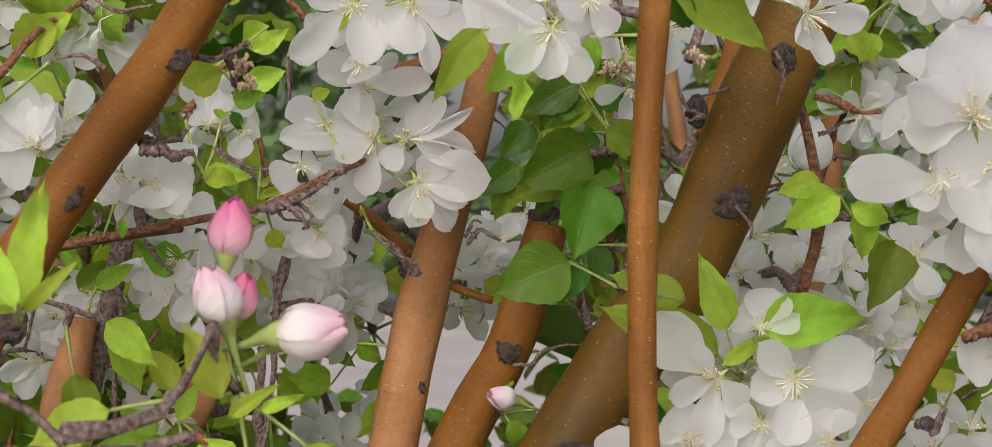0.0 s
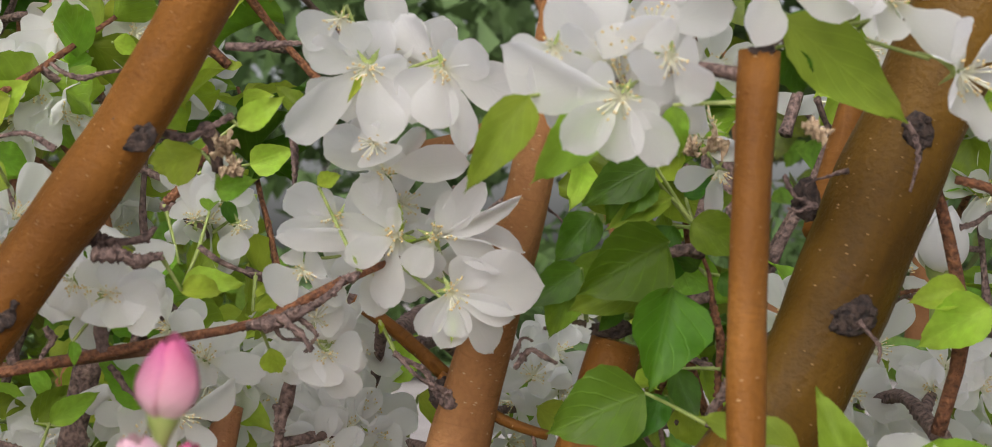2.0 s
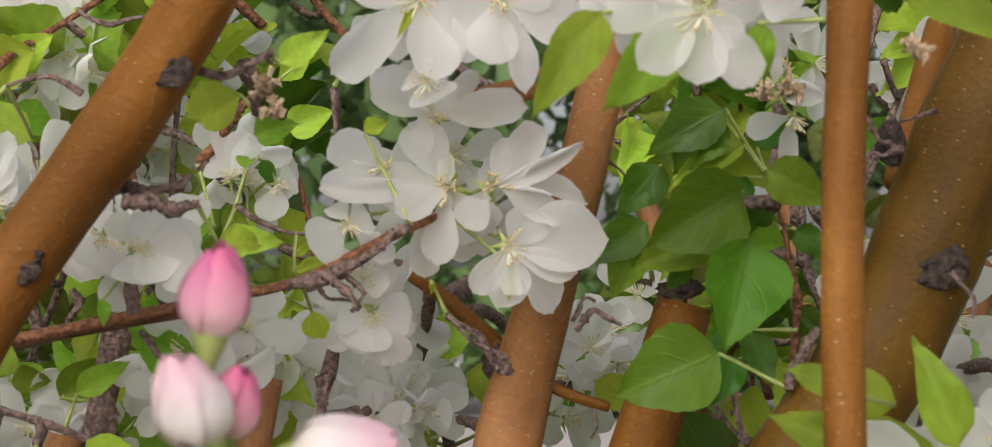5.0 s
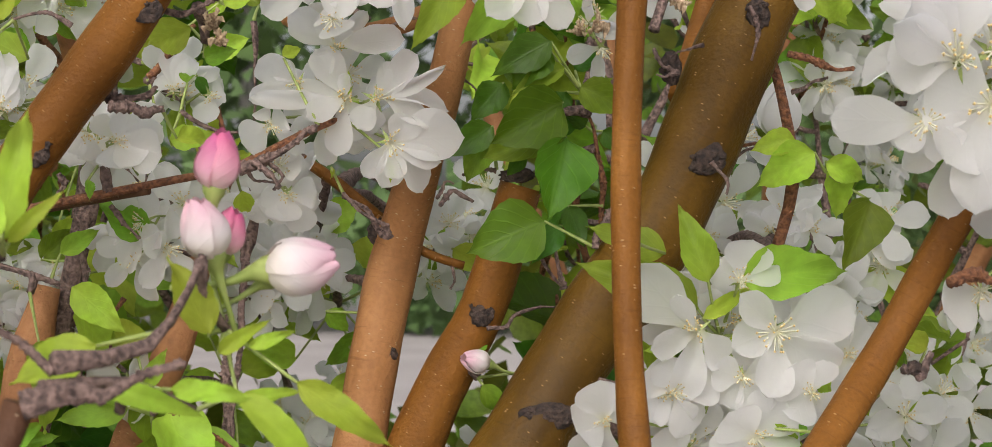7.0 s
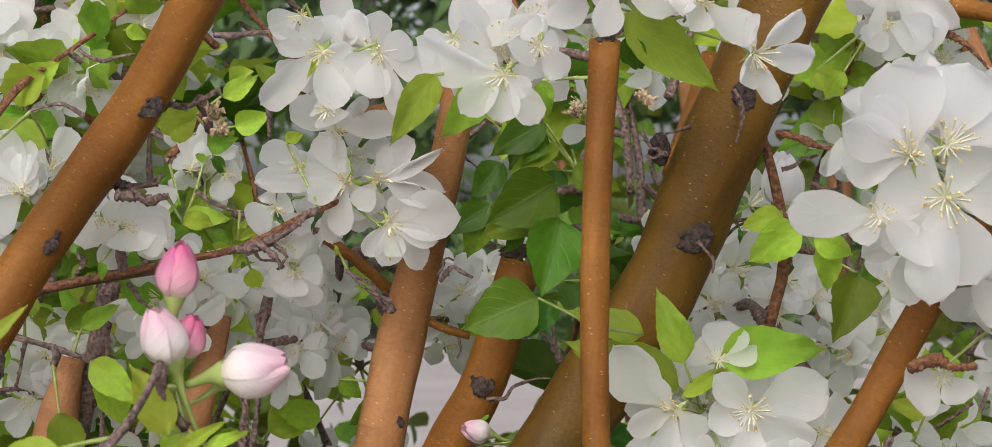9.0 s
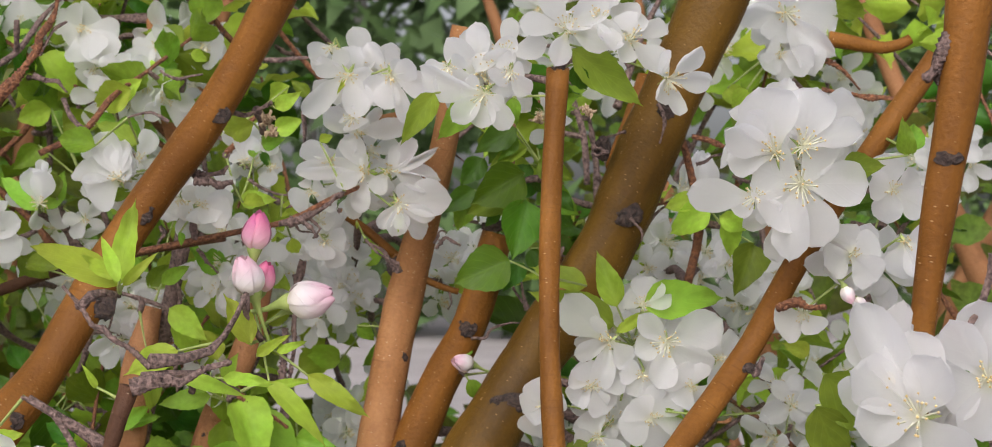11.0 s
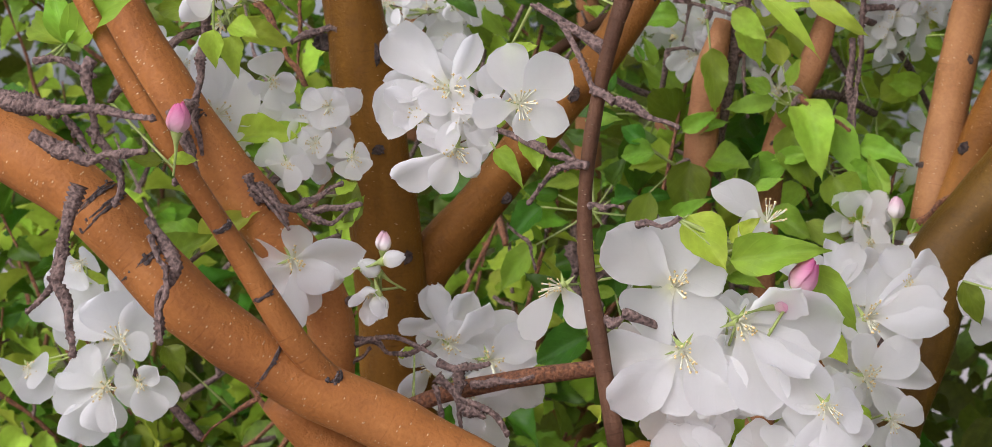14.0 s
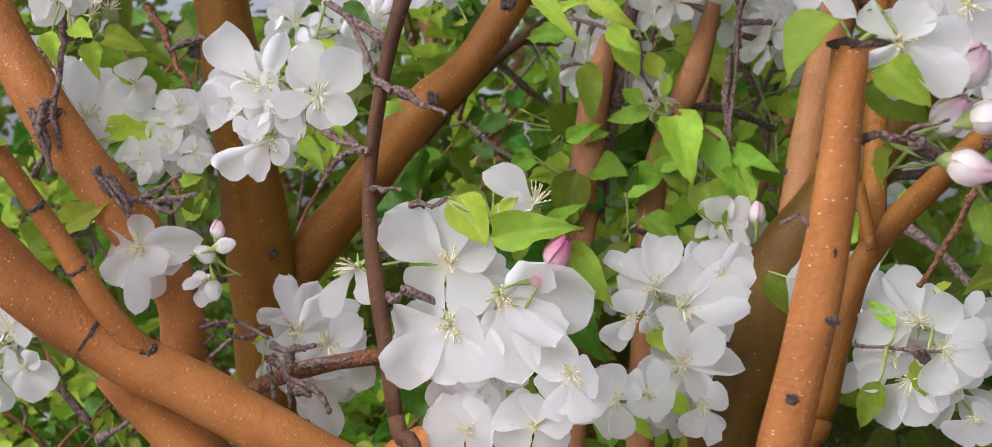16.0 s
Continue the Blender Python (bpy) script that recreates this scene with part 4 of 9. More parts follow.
twig(TREE_D, [(-0.365, 0.450, 1.385, 0.0029), (-0.348, 0.450, 1.361, 0.0024), (-0.352, 0.450, 1.346, 0.0020)], TWIG)
twig(TREE_D, [(-0.395, 0.600, 1.445, 0.0036), (-0.400, 0.600, 1.422, 0.0032), (-0.404, 0.600, 1.397, 0.0028), (-0.399, 0.600, 1.378, 0.0024)], TWIG)
twig(TREE_D, [(-0.379, 0.620, 1.357, 0.0036), (-0.358, 0.620, 1.347, 0.0032), (-0.335, 0.620, 1.344, 0.0028), (-0.304, 0.620, 1.347, 0.0024)], TWIG)
twig(TREE_D, [(-0.349, 0.620, 1.345, 0.0032), (-0.331, 0.620, 1.352, 0.0026), (-0.315, 0.620, 1.360, 0.0021)], TWIG)
twig(TREE_D, [(-0.426, 0.610, 1.386, 0.0030), (-0.414, 0.610, 1.376, 0.0025), (-0.407, 0.610, 1.377, 0.0020)], TWIG)
twig(TREE_D, [(-0.340, 0.620, 1.341, 0.0025), (-0.322, 0.620, 1.337, 0.0021), (-0.311, 0.620, 1.345, 0.0017)], TWIG)
twig(TREE_D, [(-0.367, 0.600, 1.364, 0.0029), (-0.358, 0.600, 1.352, 0.0024), (-0.340, 0.600, 1.334, 0.0020)], TWIG)
twig(TREE_E, [(-0.147, 0.580, 1.367, 0.0034), (-0.161, 0.580, 1.370, 0.0029), (-0.172, 0.580, 1.375, 0.0023)], TWIG)
twig(TREE_E, [(-0.150, 0.580, 1.368, 0.0037), (-0.167, 0.580, 1.363, 0.0032), (-0.181, 0.580, 1.347, 0.0026)], TWIG)
twig(TREE_E, [(-0.133, 0.580, 1.400, 0.0030), (-0.114, 0.580, 1.391, 0.0025), (-0.097, 0.580, 1.384, 0.0020)], TWIG)
twig(TREE_E, [(-0.124, 0.585, 1.456, 0.0048), (-0.100, 0.585, 1.460, 0.0040), (-0.079, 0.585, 1.467, 0.0032)], TWIG)
twig(TREE_E, [(-0.150, 0.585, 1.346, 0.0026), (-0.141, 0.585, 1.345, 0.0022), (-0.129, 0.585, 1.345, 0.0018)], TWIG)
twig(TREE_E, [(-0.147, 0.590, 1.286, 0.0038), (-0.135, 0.590, 1.285, 0.0032), (-0.130, 0.590, 1.289, 0.0026)], TWIG)
twig(TREE_E, [(-0.120, 0.580, 1.336, 0.0030), (-0.107, 0.580, 1.335, 0.0025), (-0.098, 0.580, 1.338, 0.0020)], TWIG)
twig(TREE_E, [(-0.117, 0.585, 1.466, 0.0026), (-0.135, 0.585, 1.480, 0.0024), (-0.145, 0.585, 1.487, 0.0021), (-0.159, 0.585, 1.505, 0.0018)], TWIG)
twig(TREE_C, [(-0.338, 0.665, 1.268, 0.0033), (-0.318, 0.665, 1.264, 0.0029), (-0.304, 0.665, 1.257, 0.0025), (-0.282, 0.665, 1.264, 0.0022)], TWIG)
twig(TREE_C, [(-0.343, 0.665, 1.241, 0.0026), (-0.332, 0.665, 1.252, 0.0022), (-0.322, 0.665, 1.260, 0.0018)], TWIG)
twig(TREE_C, [(-0.258, 0.660, 1.251, 0.0038), (-0.260, 0.660, 1.234, 0.0034), (-0.238, 0.660, 1.227, 0.0030), (-0.229, 0.660, 1.213, 0.0025)], TWIG)
twig(TREE_C, [(-0.253, 0.660, 1.241, 0.0034), (-0.234, 0.660, 1.243, 0.0028), (-0.213, 0.660, 1.248, 0.0022)], TWIG)
twig(TREE_C, [(-0.262, 0.660, 1.234, 0.0027), (-0.258, 0.660, 1.215, 0.0019)], TWIG)
twig(TREE_C, [(-0.463, 0.760, 1.496, 0.0044), (-0.440, 0.760, 1.459, 0.0037), (-0.421, 0.760, 1.428, 0.0029)], TWIG_RED)
twig(TREE_C, [(-0.447, 0.800, 1.513, 0.0025), (-0.448, 0.800, 1.476, 0.0021), (-0.450, 0.800, 1.440, 0.0017)], TWIG_RED)
twig(TREE_C, [(-0.368, 0.710, 1.459, 0.0041), (-0.383, 0.710, 1.460, 0.0035), (-0.400, 0.710, 1.454, 0.0028)], TWIG)
twig(TREE_C, [(-0.290, 0.800, 1.333, 0.0019), (-0.276, 0.800, 1.323, 0.0016), (-0.271, 0.800, 1.306, 0.0013)], TWIG)
twig(TREE_C, [(-0.434, 0.720, 1.221, 0.0021), (-0.460, 0.720, 1.207, 0.0018), (-0.478, 0.720, 1.193, 0.0015)], TWIG_RED)
twig(TREE_C, [(-0.379, 0.720, 1.245, 0.0028), (-0.360, 0.720, 1.224, 0.0023), (-0.350, 0.720, 1.200, 0.0019)], TWIG_RED)
twig(TREE_A, [(-0.051, 0.945, 1.336, 0.0031), (-0.034, 0.945, 1.348, 0.0026), (-0.015, 0.945, 1.358, 0.0021)], TWIG_RED)
twig(TREE_B, [(0.070, 0.740, 1.260, 0.0022), (0.098, 0.740, 1.257, 0.0018), (0.130, 0.740, 1.256, 0.0015)], TWIG)
twig(TREE_G, [(0.191, 0.400, 1.343, 0.0027), (0.205, 0.400, 1.348, 0.0022), (0.220, 0.400, 1.345, 0.0018)], TWIG)
twig(TREE_G, [(0.216, 0.400, 1.347, 0.0018), (0.222, 0.400, 1.350, 0.0015), (0.233, 0.400, 1.352, 0.0012)], TWIG)
twig(TREE_B, [(0.172, 0.660, 1.344, 0.0039), (0.157, 0.660, 1.315, 0.0033), (0.141, 0.660, 1.292, 0.0027)], TWIG_RED)
twig(TREE_B, [(0.084, 0.730, 1.350, 0.0043), (0.089, 0.730, 1.332, 0.0036), (0.093, 0.730, 1.312, 0.0029)], BARK)
twig(TREE_G, [(0.186, 0.385, 1.308, 0.0016), (0.180, 0.385, 1.316, 0.0013), (0.172, 0.385, 1.314, 0.0011)], TWIG)
twig(TREE_B, [(0.269, 0.950, 1.630, 0.0026), (0.312, 0.950, 1.624, 0.0022), (0.348, 0.950, 1.622, 0.0018)], TWIG_RED)
twig(TREE_B, [(0.282, 1.000, 1.671, 0.0054), (0.322, 1.000, 1.664, 0.0046), (0.340, 1.000, 1.670, 0.0037)], BARK)
twig(TREE_B, [(0.215, 0.790, 1.485, 0.0042), (0.228, 0.790, 1.488, 0.0035), (0.243, 0.790, 1.487, 0.0028)], TWIG_RED)
twig(TREE_B, [(0.197, 0.785, 1.451, 0.0033), (0.202, 0.785, 1.447, 0.0028), (0.206, 0.785, 1.455, 0.0023)], TWIG)
twig(TREE_B, [(0.280, 1.000, 1.655, 0.0025), (0.295, 1.000, 1.644, 0.0021), (0.304, 1.000, 1.635, 0.0017)], TWIG_RED)
twig(TREE_F, [(0.261, 0.486, 1.617, 0.0045), (0.250, 0.486, 1.604, 0.0038), (0.244, 0.486, 1.595, 0.0031)], TWIG)
twig(TREE_F, [(0.266, 0.470, 1.518, 0.0032), (0.261, 0.470, 1.499, 0.0027), (0.255, 0.470, 1.486, 0.0022)], TWIG)
twig(TREE_H, [(-0.247, 1.000, 1.465, 0.0022), (-0.208, 1.000, 1.468, 0.0018), (-0.181, 1.000, 1.483, 0.0015)], TWIG)
twig(TREE_H, [(-0.181, 1.000, 1.483, 0.0024), (-0.179, 1.000, 1.454, 0.0020), (-0.163, 1.000, 1.434, 0.0016)], TWIG)
twig(TREE_H, [(-0.098, 1.000, 1.506, 0.0026), (-0.103, 1.000, 1.436, 0.0022), (-0.111, 1.000, 1.365, 0.0018)], TWIG)
twig(TREE_H, [(-0.096, 1.000, 1.506, 0.0030), (-0.103, 1.000, 1.446, 0.0026), (-0.112, 1.000, 1.372, 0.0021)], TWIG)
twig(TREE_H, [(-0.185, 1.000, 1.482, 0.0031), (-0.200, 1.000, 1.426, 0.0026), (-0.208, 1.000, 1.364, 0.0022)], TWIG)
twig(TREE_H, [(-0.106, 1.000, 1.468, 0.0037), (-0.109, 1.000, 1.395, 0.0031), (-0.112, 1.000, 1.318, 0.0025)], TWIG)
twig(TREE_H, [(-0.315, 1.050, 1.346, 0.0045), (-0.318, 1.050, 1.295, 0.0038), (-0.324, 1.050, 1.235, 0.0030)], TWIG)
twig(TREE_H, [(-0.343, 1.050, 1.331, 0.0073), (-0.339, 1.050, 1.235, 0.0050)], TWIG)
twig(TREE_H, [(-0.137, 0.970, 1.424, 0.0031), (-0.116, 0.970, 1.410, 0.0026), (-0.102, 0.970, 1.400, 0.0021)], TWIG_RED)
twig(TREE_H, [(-0.535, 1.100, 1.597, 0.0053), (-0.529, 1.100, 1.533, 0.0044), (-0.523, 1.100, 1.474, 0.0036)], TWIG)
twig(TREE_H, [(-0.532, 1.080, 1.463, 0.0046), (-0.524, 1.080, 1.436, 0.0039), (-0.516, 1.080, 1.410, 0.0032)], TWIG_RED)
twig(TREE_D, [(-0.357, 0.440, 1.420, 0.0033), (-0.362, 0.440, 1.406, 0.0029), (-0.357, 0.440, 1.393, 0.0026), (-0.356, 0.440, 1.378, 0.0022)], TWIG)
twig(TREE_D, [(-0.377, 0.445, 1.390, 0.0037), (-0.361, 0.445, 1.374, 0.0033), (-0.347, 0.445, 1.361, 0.0029), (-0.346, 0.445, 1.346, 0.0025)], TWIG)
twig(TREE_D, [(-0.382, 0.455, 1.347, 0.0041), (-0.387, 0.455, 1.328, 0.0038), (-0.388, 0.455, 1.318, 0.0034), (-0.397, 0.455, 1.302, 0.0031), (-0.410, 0.455, 1.290, 0.0028)], TWIG)
twig(TREE_D, [(-0.388, 0.455, 1.304, 0.0033), (-0.385, 0.455, 1.287, 0.0028), (-0.382, 0.455, 1.271, 0.0023)], TWIG)
twig(TREE_D, [(-0.349, 0.475, 1.330, 0.0030), (-0.342, 0.475, 1.318, 0.0027), (-0.337, 0.475, 1.308, 0.0025), (-0.341, 0.475, 1.293, 0.0023), (-0.341, 0.475, 1.276, 0.0020)], TWIG)
twig(TREE_D, [(-0.397, 0.585, 1.406, 0.0046), (-0.400, 0.585, 1.385, 0.0039), (-0.390, 0.585, 1.360, 0.0031)], TWIG)
twig(TREE_D, [(-0.368, 0.610, 1.358, 0.0042), (-0.358, 0.610, 1.349, 0.0035), (-0.348, 0.610, 1.341, 0.0028)], TWIG)
twig(TREE_D, [(-0.413, 0.590, 1.403, 0.0044), (-0.400, 0.590, 1.376, 0.0037), (-0.412, 0.590, 1.359, 0.0030)], TWIG)
twig(TREE_D, [(-0.364, 0.605, 1.359, 0.0039), (-0.351, 0.605, 1.348, 0.0033), (-0.345, 0.605, 1.338, 0.0027)], TWIG)
twig(TREE_C, [(-0.327, 0.655, 1.264, 0.0031), (-0.298, 0.655, 1.267, 0.0026), (-0.273, 0.655, 1.259, 0.0021)], TWIG)
twig(TREE_C, [(-0.272, 0.660, 1.253, 0.0037), (-0.256, 0.660, 1.251, 0.0031), (-0.241, 0.660, 1.253, 0.0025)], TWIG)
twig(TREE_C, [(-0.272, 0.660, 1.245, 0.0044), (-0.255, 0.660, 1.228, 0.0036), (-0.244, 0.660, 1.222, 0.0029)], TWIG)
twig(TREE_C, [(-0.276, 0.660, 1.241, 0.0028), (-0.272, 0.660, 1.230, 0.0024), (-0.272, 0.660, 1.219, 0.0019)], TWIG)
twig(TREE_D, [(-0.347, 0.585, 1.195, 0.0034), (-0.331, 0.585, 1.205, 0.0028), (-0.318, 0.585, 1.211, 0.0023)], TWIG)
twig(TREE_E, [(-0.133, 0.580, 1.400, 0.0030), (-0.142, 0.580, 1.406, 0.0028), (-0.149, 0.580, 1.416, 0.0025), (-0.161, 0.580, 1.440, 0.0023), (-0.178, 0.580, 1.452, 0.0021)], TWIG)
twig(TREE_A, [(0.085, 0.955, 1.493, 0.0026), (0.087, 0.955, 1.512, 0.0024), (0.086, 0.955, 1.535, 0.0022), (0.082, 0.955, 1.561, 0.0019), (0.077, 0.953, 1.580, 0.0015)], TWIG_RED)
twig(TREE_A, [(0.080, 0.930, 1.502, 0.0034), (0.085, 0.930, 1.513, 0.0030), (0.090, 0.930, 1.524, 0.0022)], TWIG)
twig(TREE_C, [(-0.101, 0.925, 1.541, 0.0030), (-0.086, 0.920, 1.544, 0.0034), (-0.072, 0.915, 1.550, 0.0036), (-0.061, 0.915, 1.558, 0.0030), (-0.055, 0.915, 1.562, 0.0022)], TWIG)
twig(TREE_C, [(-0.087, 0.915, 1.544, 0.0028), (-0.079, 0.915, 1.539, 0.0026), (-0.074, 0.915, 1.532, 0.0020)], TWIG)
twig(TREE_C, [(-0.149, 0.870, 1.568, 0.0040), (-0.140, 0.870, 1.568, 0.0040), (-0.132, 0.875, 1.565, 0.0033), (-0.125, 0.880, 1.568, 0.0022)], TWIG)
twig(TREE_A, [(-0.022, 0.955, 1.510, 0.0036), (-0.028, 0.950, 1.516, 0.0022), (-0.044, 0.950, 1.529, 0.0016)], TWIG)
knot(TREE_C, (-0.132, 0.868, 1.613), 0.0085, 0.0068)
knot(TREE_C, (-0.187, 0.890, 1.549), 0.0069, 0.0066)
knot(TREE_A, (-0.025, 0.965, 1.509), 0.0062, 0.0079)
knot(TREE_A, (0.008, 0.935, 1.581), 0.0063, 0.0073)
knot(TREE_A, (-0.021, 0.965, 1.448), 0.0049, 0.0039)
knot(TREE_A, (0.026, 0.950, 1.468), 0.0068, 0.0068)
knot(TREE_A, (0.044, 0.960, 1.539), 0.0101, 0.0042)
knot(TREE_A, (0.134, 0.907, 1.544), 0.0111, 0.0089)
knot(TREE_A, (0.118, 0.925, 1.590), 0.0057, 0.0091)
knot(TREE_A, (0.056, 0.905, 1.421), 0.0159, 0.0070)
knot(TREE_A, (0.160, 0.905, 1.614), 0.0061, 0.0077)
knot(TREE_C, (-0.356, 0.690, 1.515), 0.0101, 0.0078)
knot(TREE_C, (-0.372, 0.700, 1.452), 0.0098, 0.0063)
knot(TREE_C, (-0.339, 0.700, 1.442), 0.0066, 0.0090)
knot(TREE_C, (-0.347, 0.720, 1.383), 0.0068, 0.0036)
knot(TREE_C, (-0.340, 0.745, 1.314), 0.0069, 0.0057)
knot(TREE_A, (-0.051, 0.967, 1.376), 0.0056, 0.0024)
knot(TREE_A, (-0.020, 0.957, 1.387), 0.0061, 0.0047)
# shadow on the thick leaning stem, shaped as a dark lump
knot(TREE_A, (0.027, 0.885, 1.350), 0.0132, 0.0088)
knot(TREE_B, (0.150, 0.765, 1.373), 0.0038, 0.0033)
knot(TREE_C, (-0.194, 0.820, 1.490), 0.0072, 0.0098)
knot(TREE_C, (-0.240, 0.785, 1.421), 0.0071, 0.0063)
knot(TREE_C, (-0.288, 0.790, 1.353), 0.0055, 0.0043)
ring_scar(TREE_D, (-0.352, 0.485, 1.323), 0.0038)
ring_scar(TREE_D, (-0.339, 0.490, 1.317), 0.0031)
ring_scar(TREE_D, (-0.322, 0.510, 1.291), 0.0024)
ring_scar(TREE_D, (-0.316, 0.540, 1.254), 0.0021)
ring_scar(TREE_D, (-0.288, 0.548, 1.246), 0.0046)
ring_scar(TREE_D, (-0.401, 0.595, 1.400), 0.0050)
knot(TREE_D, (-0.371, 0.615, 1.354), 0.0065, 0.0077)
ring_scar(TREE_D, (-0.464, 0.590, 1.466), 0.0039)
knot(TREE_D, (-0.400, 0.585, 1.402), 0.0068, 0.0060)
knot(TREE_D, (-0.361, 0.610, 1.351), 0.0060, 0.0060)
knot(TREE_G, (0.199, 0.368, 1.277), 0.0030, 0.0021)
knot(TREE_G, (0.184, 0.366, 1.248), 0.0030, 0.0023)
knot(TREE_G, (0.199, 0.390, 1.380), 0.0072, 0.0024)
knot(TREE_G, (0.191, 0.372, 1.306), 0.0023, 0.0030)
knot(TREE_B, (0.198, 0.778, 1.451), 0.0032, 0.0034)
knot(TREE_B, (0.087, 0.800, 1.632), 0.0050, 0.0018)
knot(TREE_F, (0.251, 0.483, 1.559), 0.0068, 0.0036)
knot(TREE_F, (0.248, 0.480, 1.597), 0.0054, 0.0095)
ring_scar(TREE_D, (-0.380, 0.475, 1.342), 0.0032)
ring_scar(TREE_D, (-0.389, 0.485, 1.348), 0.0028)
knot(TREE_H, (-0.166, 1.010, 1.392), 0.0043, 0.0033)
knot(TREE_H, (-0.222, 1.000, 1.429), 0.0034, 0.0025)

# ---- blossom clusters ----
LEAF_OF = {"L": LEAF, "Y": LEAF_YOUNG, "D": LEAF_DARK, "S": LEAF_YOUNG, "M": LEAF, "B": LEAF_MID, "K": LEAF_DARK, "N": LEAF_SPRING}
LP = np.array(LIMB_POINTS)


def cluster(key, flowers, buds, leaves, shaped=()):
    rng = random.Random(key)
    pts = [Vector(f[:3]) for f in flowers] + [Vector(s[0]) for s in shaped] + [Vector(b[:3]) for b in buds] + [Vector(l[:3]) for l in leaves]
    mean = sum(pts, Vector()) / len(pts)
    back = (mean - EYE).normalized()
    base = mean + back * (0.020 if flowers or shaped else 0.004) - Vector((0, 0, 0.006))
    d = np.linalg.norm(LP[:, :3] - np.array(base), axis=1) - LP[:, 3]
    near = LP[int(d.argmin())]
    origin = Vector(near[:3])
    if flowers or shaped:
        thing = tagged(new("blossom_cluster"), "cluster of white crabapple blossoms with fresh green leaves", "blossom", "blossom clusters")
    elif buds:
        thing = tagged(new("bud_cluster"), "pink crabapple buds among young yellow-green leaves", "buds", "bud clusters")
    else:
        thing = tagged(new("leaf_spray"), "spray of fresh green crabapple leaves on a twig", "leaves", "leaf sprays")
    thing.location = origin
    toward = lambda p: Vector(p) - origin
    gap = toward(base)
    bend = Vector((rng.uniform(-1, 1), rng.uniform(-1, 1), rng.uniform(-0.4, 1))) * gap.length * 0.12
    r = 0.0022 if gap.length < 0.12 else 0.003
    v, f, u = tube([(0, 0, 0, r * 1.3), (*(gap * 0.5 + bend), r), (*gap, r * 0.9)], 7, 0.25, rng.randint(0, 999), 0.004, 0.25)
    mesh_object("spur", v, f, [TWIG], u, thing)
    ends = [Vector(a[:3]) - Vector(a[3:6]) * 0.018 * a[6] for a in (*flowers, *buds)] + [Vector(a[0]) - Vector(a[1]) * 0.016 for a in shaped]
    ends += [Vector(a[:3]) for a in leaves]
    for p in ends:
        q = toward(p)
        start = gap
        if p in [Vector(a[:3]) for a in leaves]:
            close = LP[int((np.linalg.norm(LP[:, :3] - np.array(p), axis=1) - LP[:, 3]).argmin())]
            if (Vector(close[:3]) - p).length < (q - gap).length:
                start = toward(close[:3])
        if (q - start).length > 1e-3:
            mid = (start + q) * 0.5 + back * 0.003
            v, f, u = tube([(*start, 0.0011), (*mid, 0.0008), (*q, 0.0007)], 5, 0.0, 1, 0.012)
            mesh_object("stalk", v, f, [STALK], u, thing)
    for x, y, z, nx, ny, nz, size, kind in flowers:
        n = Vector((nx, ny, nz))
        missing = {"s": 5, "h": 3}.get(kind, 0)
        blossom(thing, toward((x, y, z)), n, size, rng, 0.0 if kind == "c" else rng.uniform(0.75, 1.1), kind == "b", missing)
    for p, n, petals in shaped:
        shaped_blossom(thing, toward(p), n, petals, rng)
    for x, y, z, nx, ny, nz, size, kind in buds:
        bud(thing, toward((x, y, z)), (nx, ny, nz), size, kind, rng)
    for x, y, z, dx, dy, dz, m in leaves:
        way = Vector((dx, dy, dz))
        up = -back + Vector((rng.uniform(-0.35, 0.35), 0, rng.uniform(0.0, 0.45)))
        leaf(thing, toward((x, y, z)), way, up, way.length / 0.046, LEAF_OF[m], rng, m)
    return thing


bloom_1 = ((-0.042, 0.929, 1.576), (-0.16, -0.98, -0.12), [(-0.0444, -0.0168, -0.0016, 0.0101), (-0.0059, -0.0045, -0.0282, 0.0161), (0.0143, 0.0055, -0.0186, 0.0167), (-0.0275, -0.0016, 0.0018, 0.0180), (-0.0148, 0.0018, 0.0248, 0.0143), (0.0028, -0.0050, 0.0134, 0.0078), (-0.0203, -0.0057, -0.0124, 0.0117)])
bloom_2 = ((-0.047, 0.931, 1.602), (0.14, -0.98, 0.12), [(-0.0244, -0.0128, 0.0152, 0.0151), (-0.0126, 0.0043, 0.0216, 0.0150), (0.0158, 0.0033, 0.0170, 0.0084), (0.0351, -0.0079, 0.0017, 0.0147), (0.0073, 0.0018, 0.0075, 0.0164), (-0.0040, 0.0041, -0.0131, 0.0129)])
bloom_3 = ((-0.065, 0.928, 1.584), (-0.15, -0.98, -0.12), [(-0.0185, -0.0031, 0.0130, 0.0171), (-0.0112, 0.0020, 0.0088, 0.0099), (-0.0247, -0.0020, -0.0085, 0.0084), (0.0082, 0.0034, -0.0194, 0.0099)])
bloom_4 = ((-0.027, 0.929, 1.576), (0.26, -0.97, -0.03), [(0.0235, -0.0045, 0.0189, 0.0161), (0.0321, -0.0131, 0.0115, 0.0077), (0.0345, -0.0053, -0.0014, 0.0083), (0.0123, -0.0023, 0.0168, 0.0162), (-0.0088, 0.0035, -0.0144, 0.0138), (0.0279, -0.0044, -0.0114, 0.0122)])
bloom_5 = ((-0.021, 0.932, 1.555), (0.19, -0.96, -0.20), [(0.0322, -0.0132, 0.0040, 0.0212), (0.0189, 0.0005, -0.0235, 0.0153), (-0.0037, -0.0019, -0.0234, 0.0137), (-0.0130, -0.0003, -0.0177, 0.0093), (0.0267, -0.0054, -0.0101, 0.0107), (0.0099, -0.0030, 0.0144, 0.0162), (0.0047, 0.0049, -0.0165, 0.0109)])
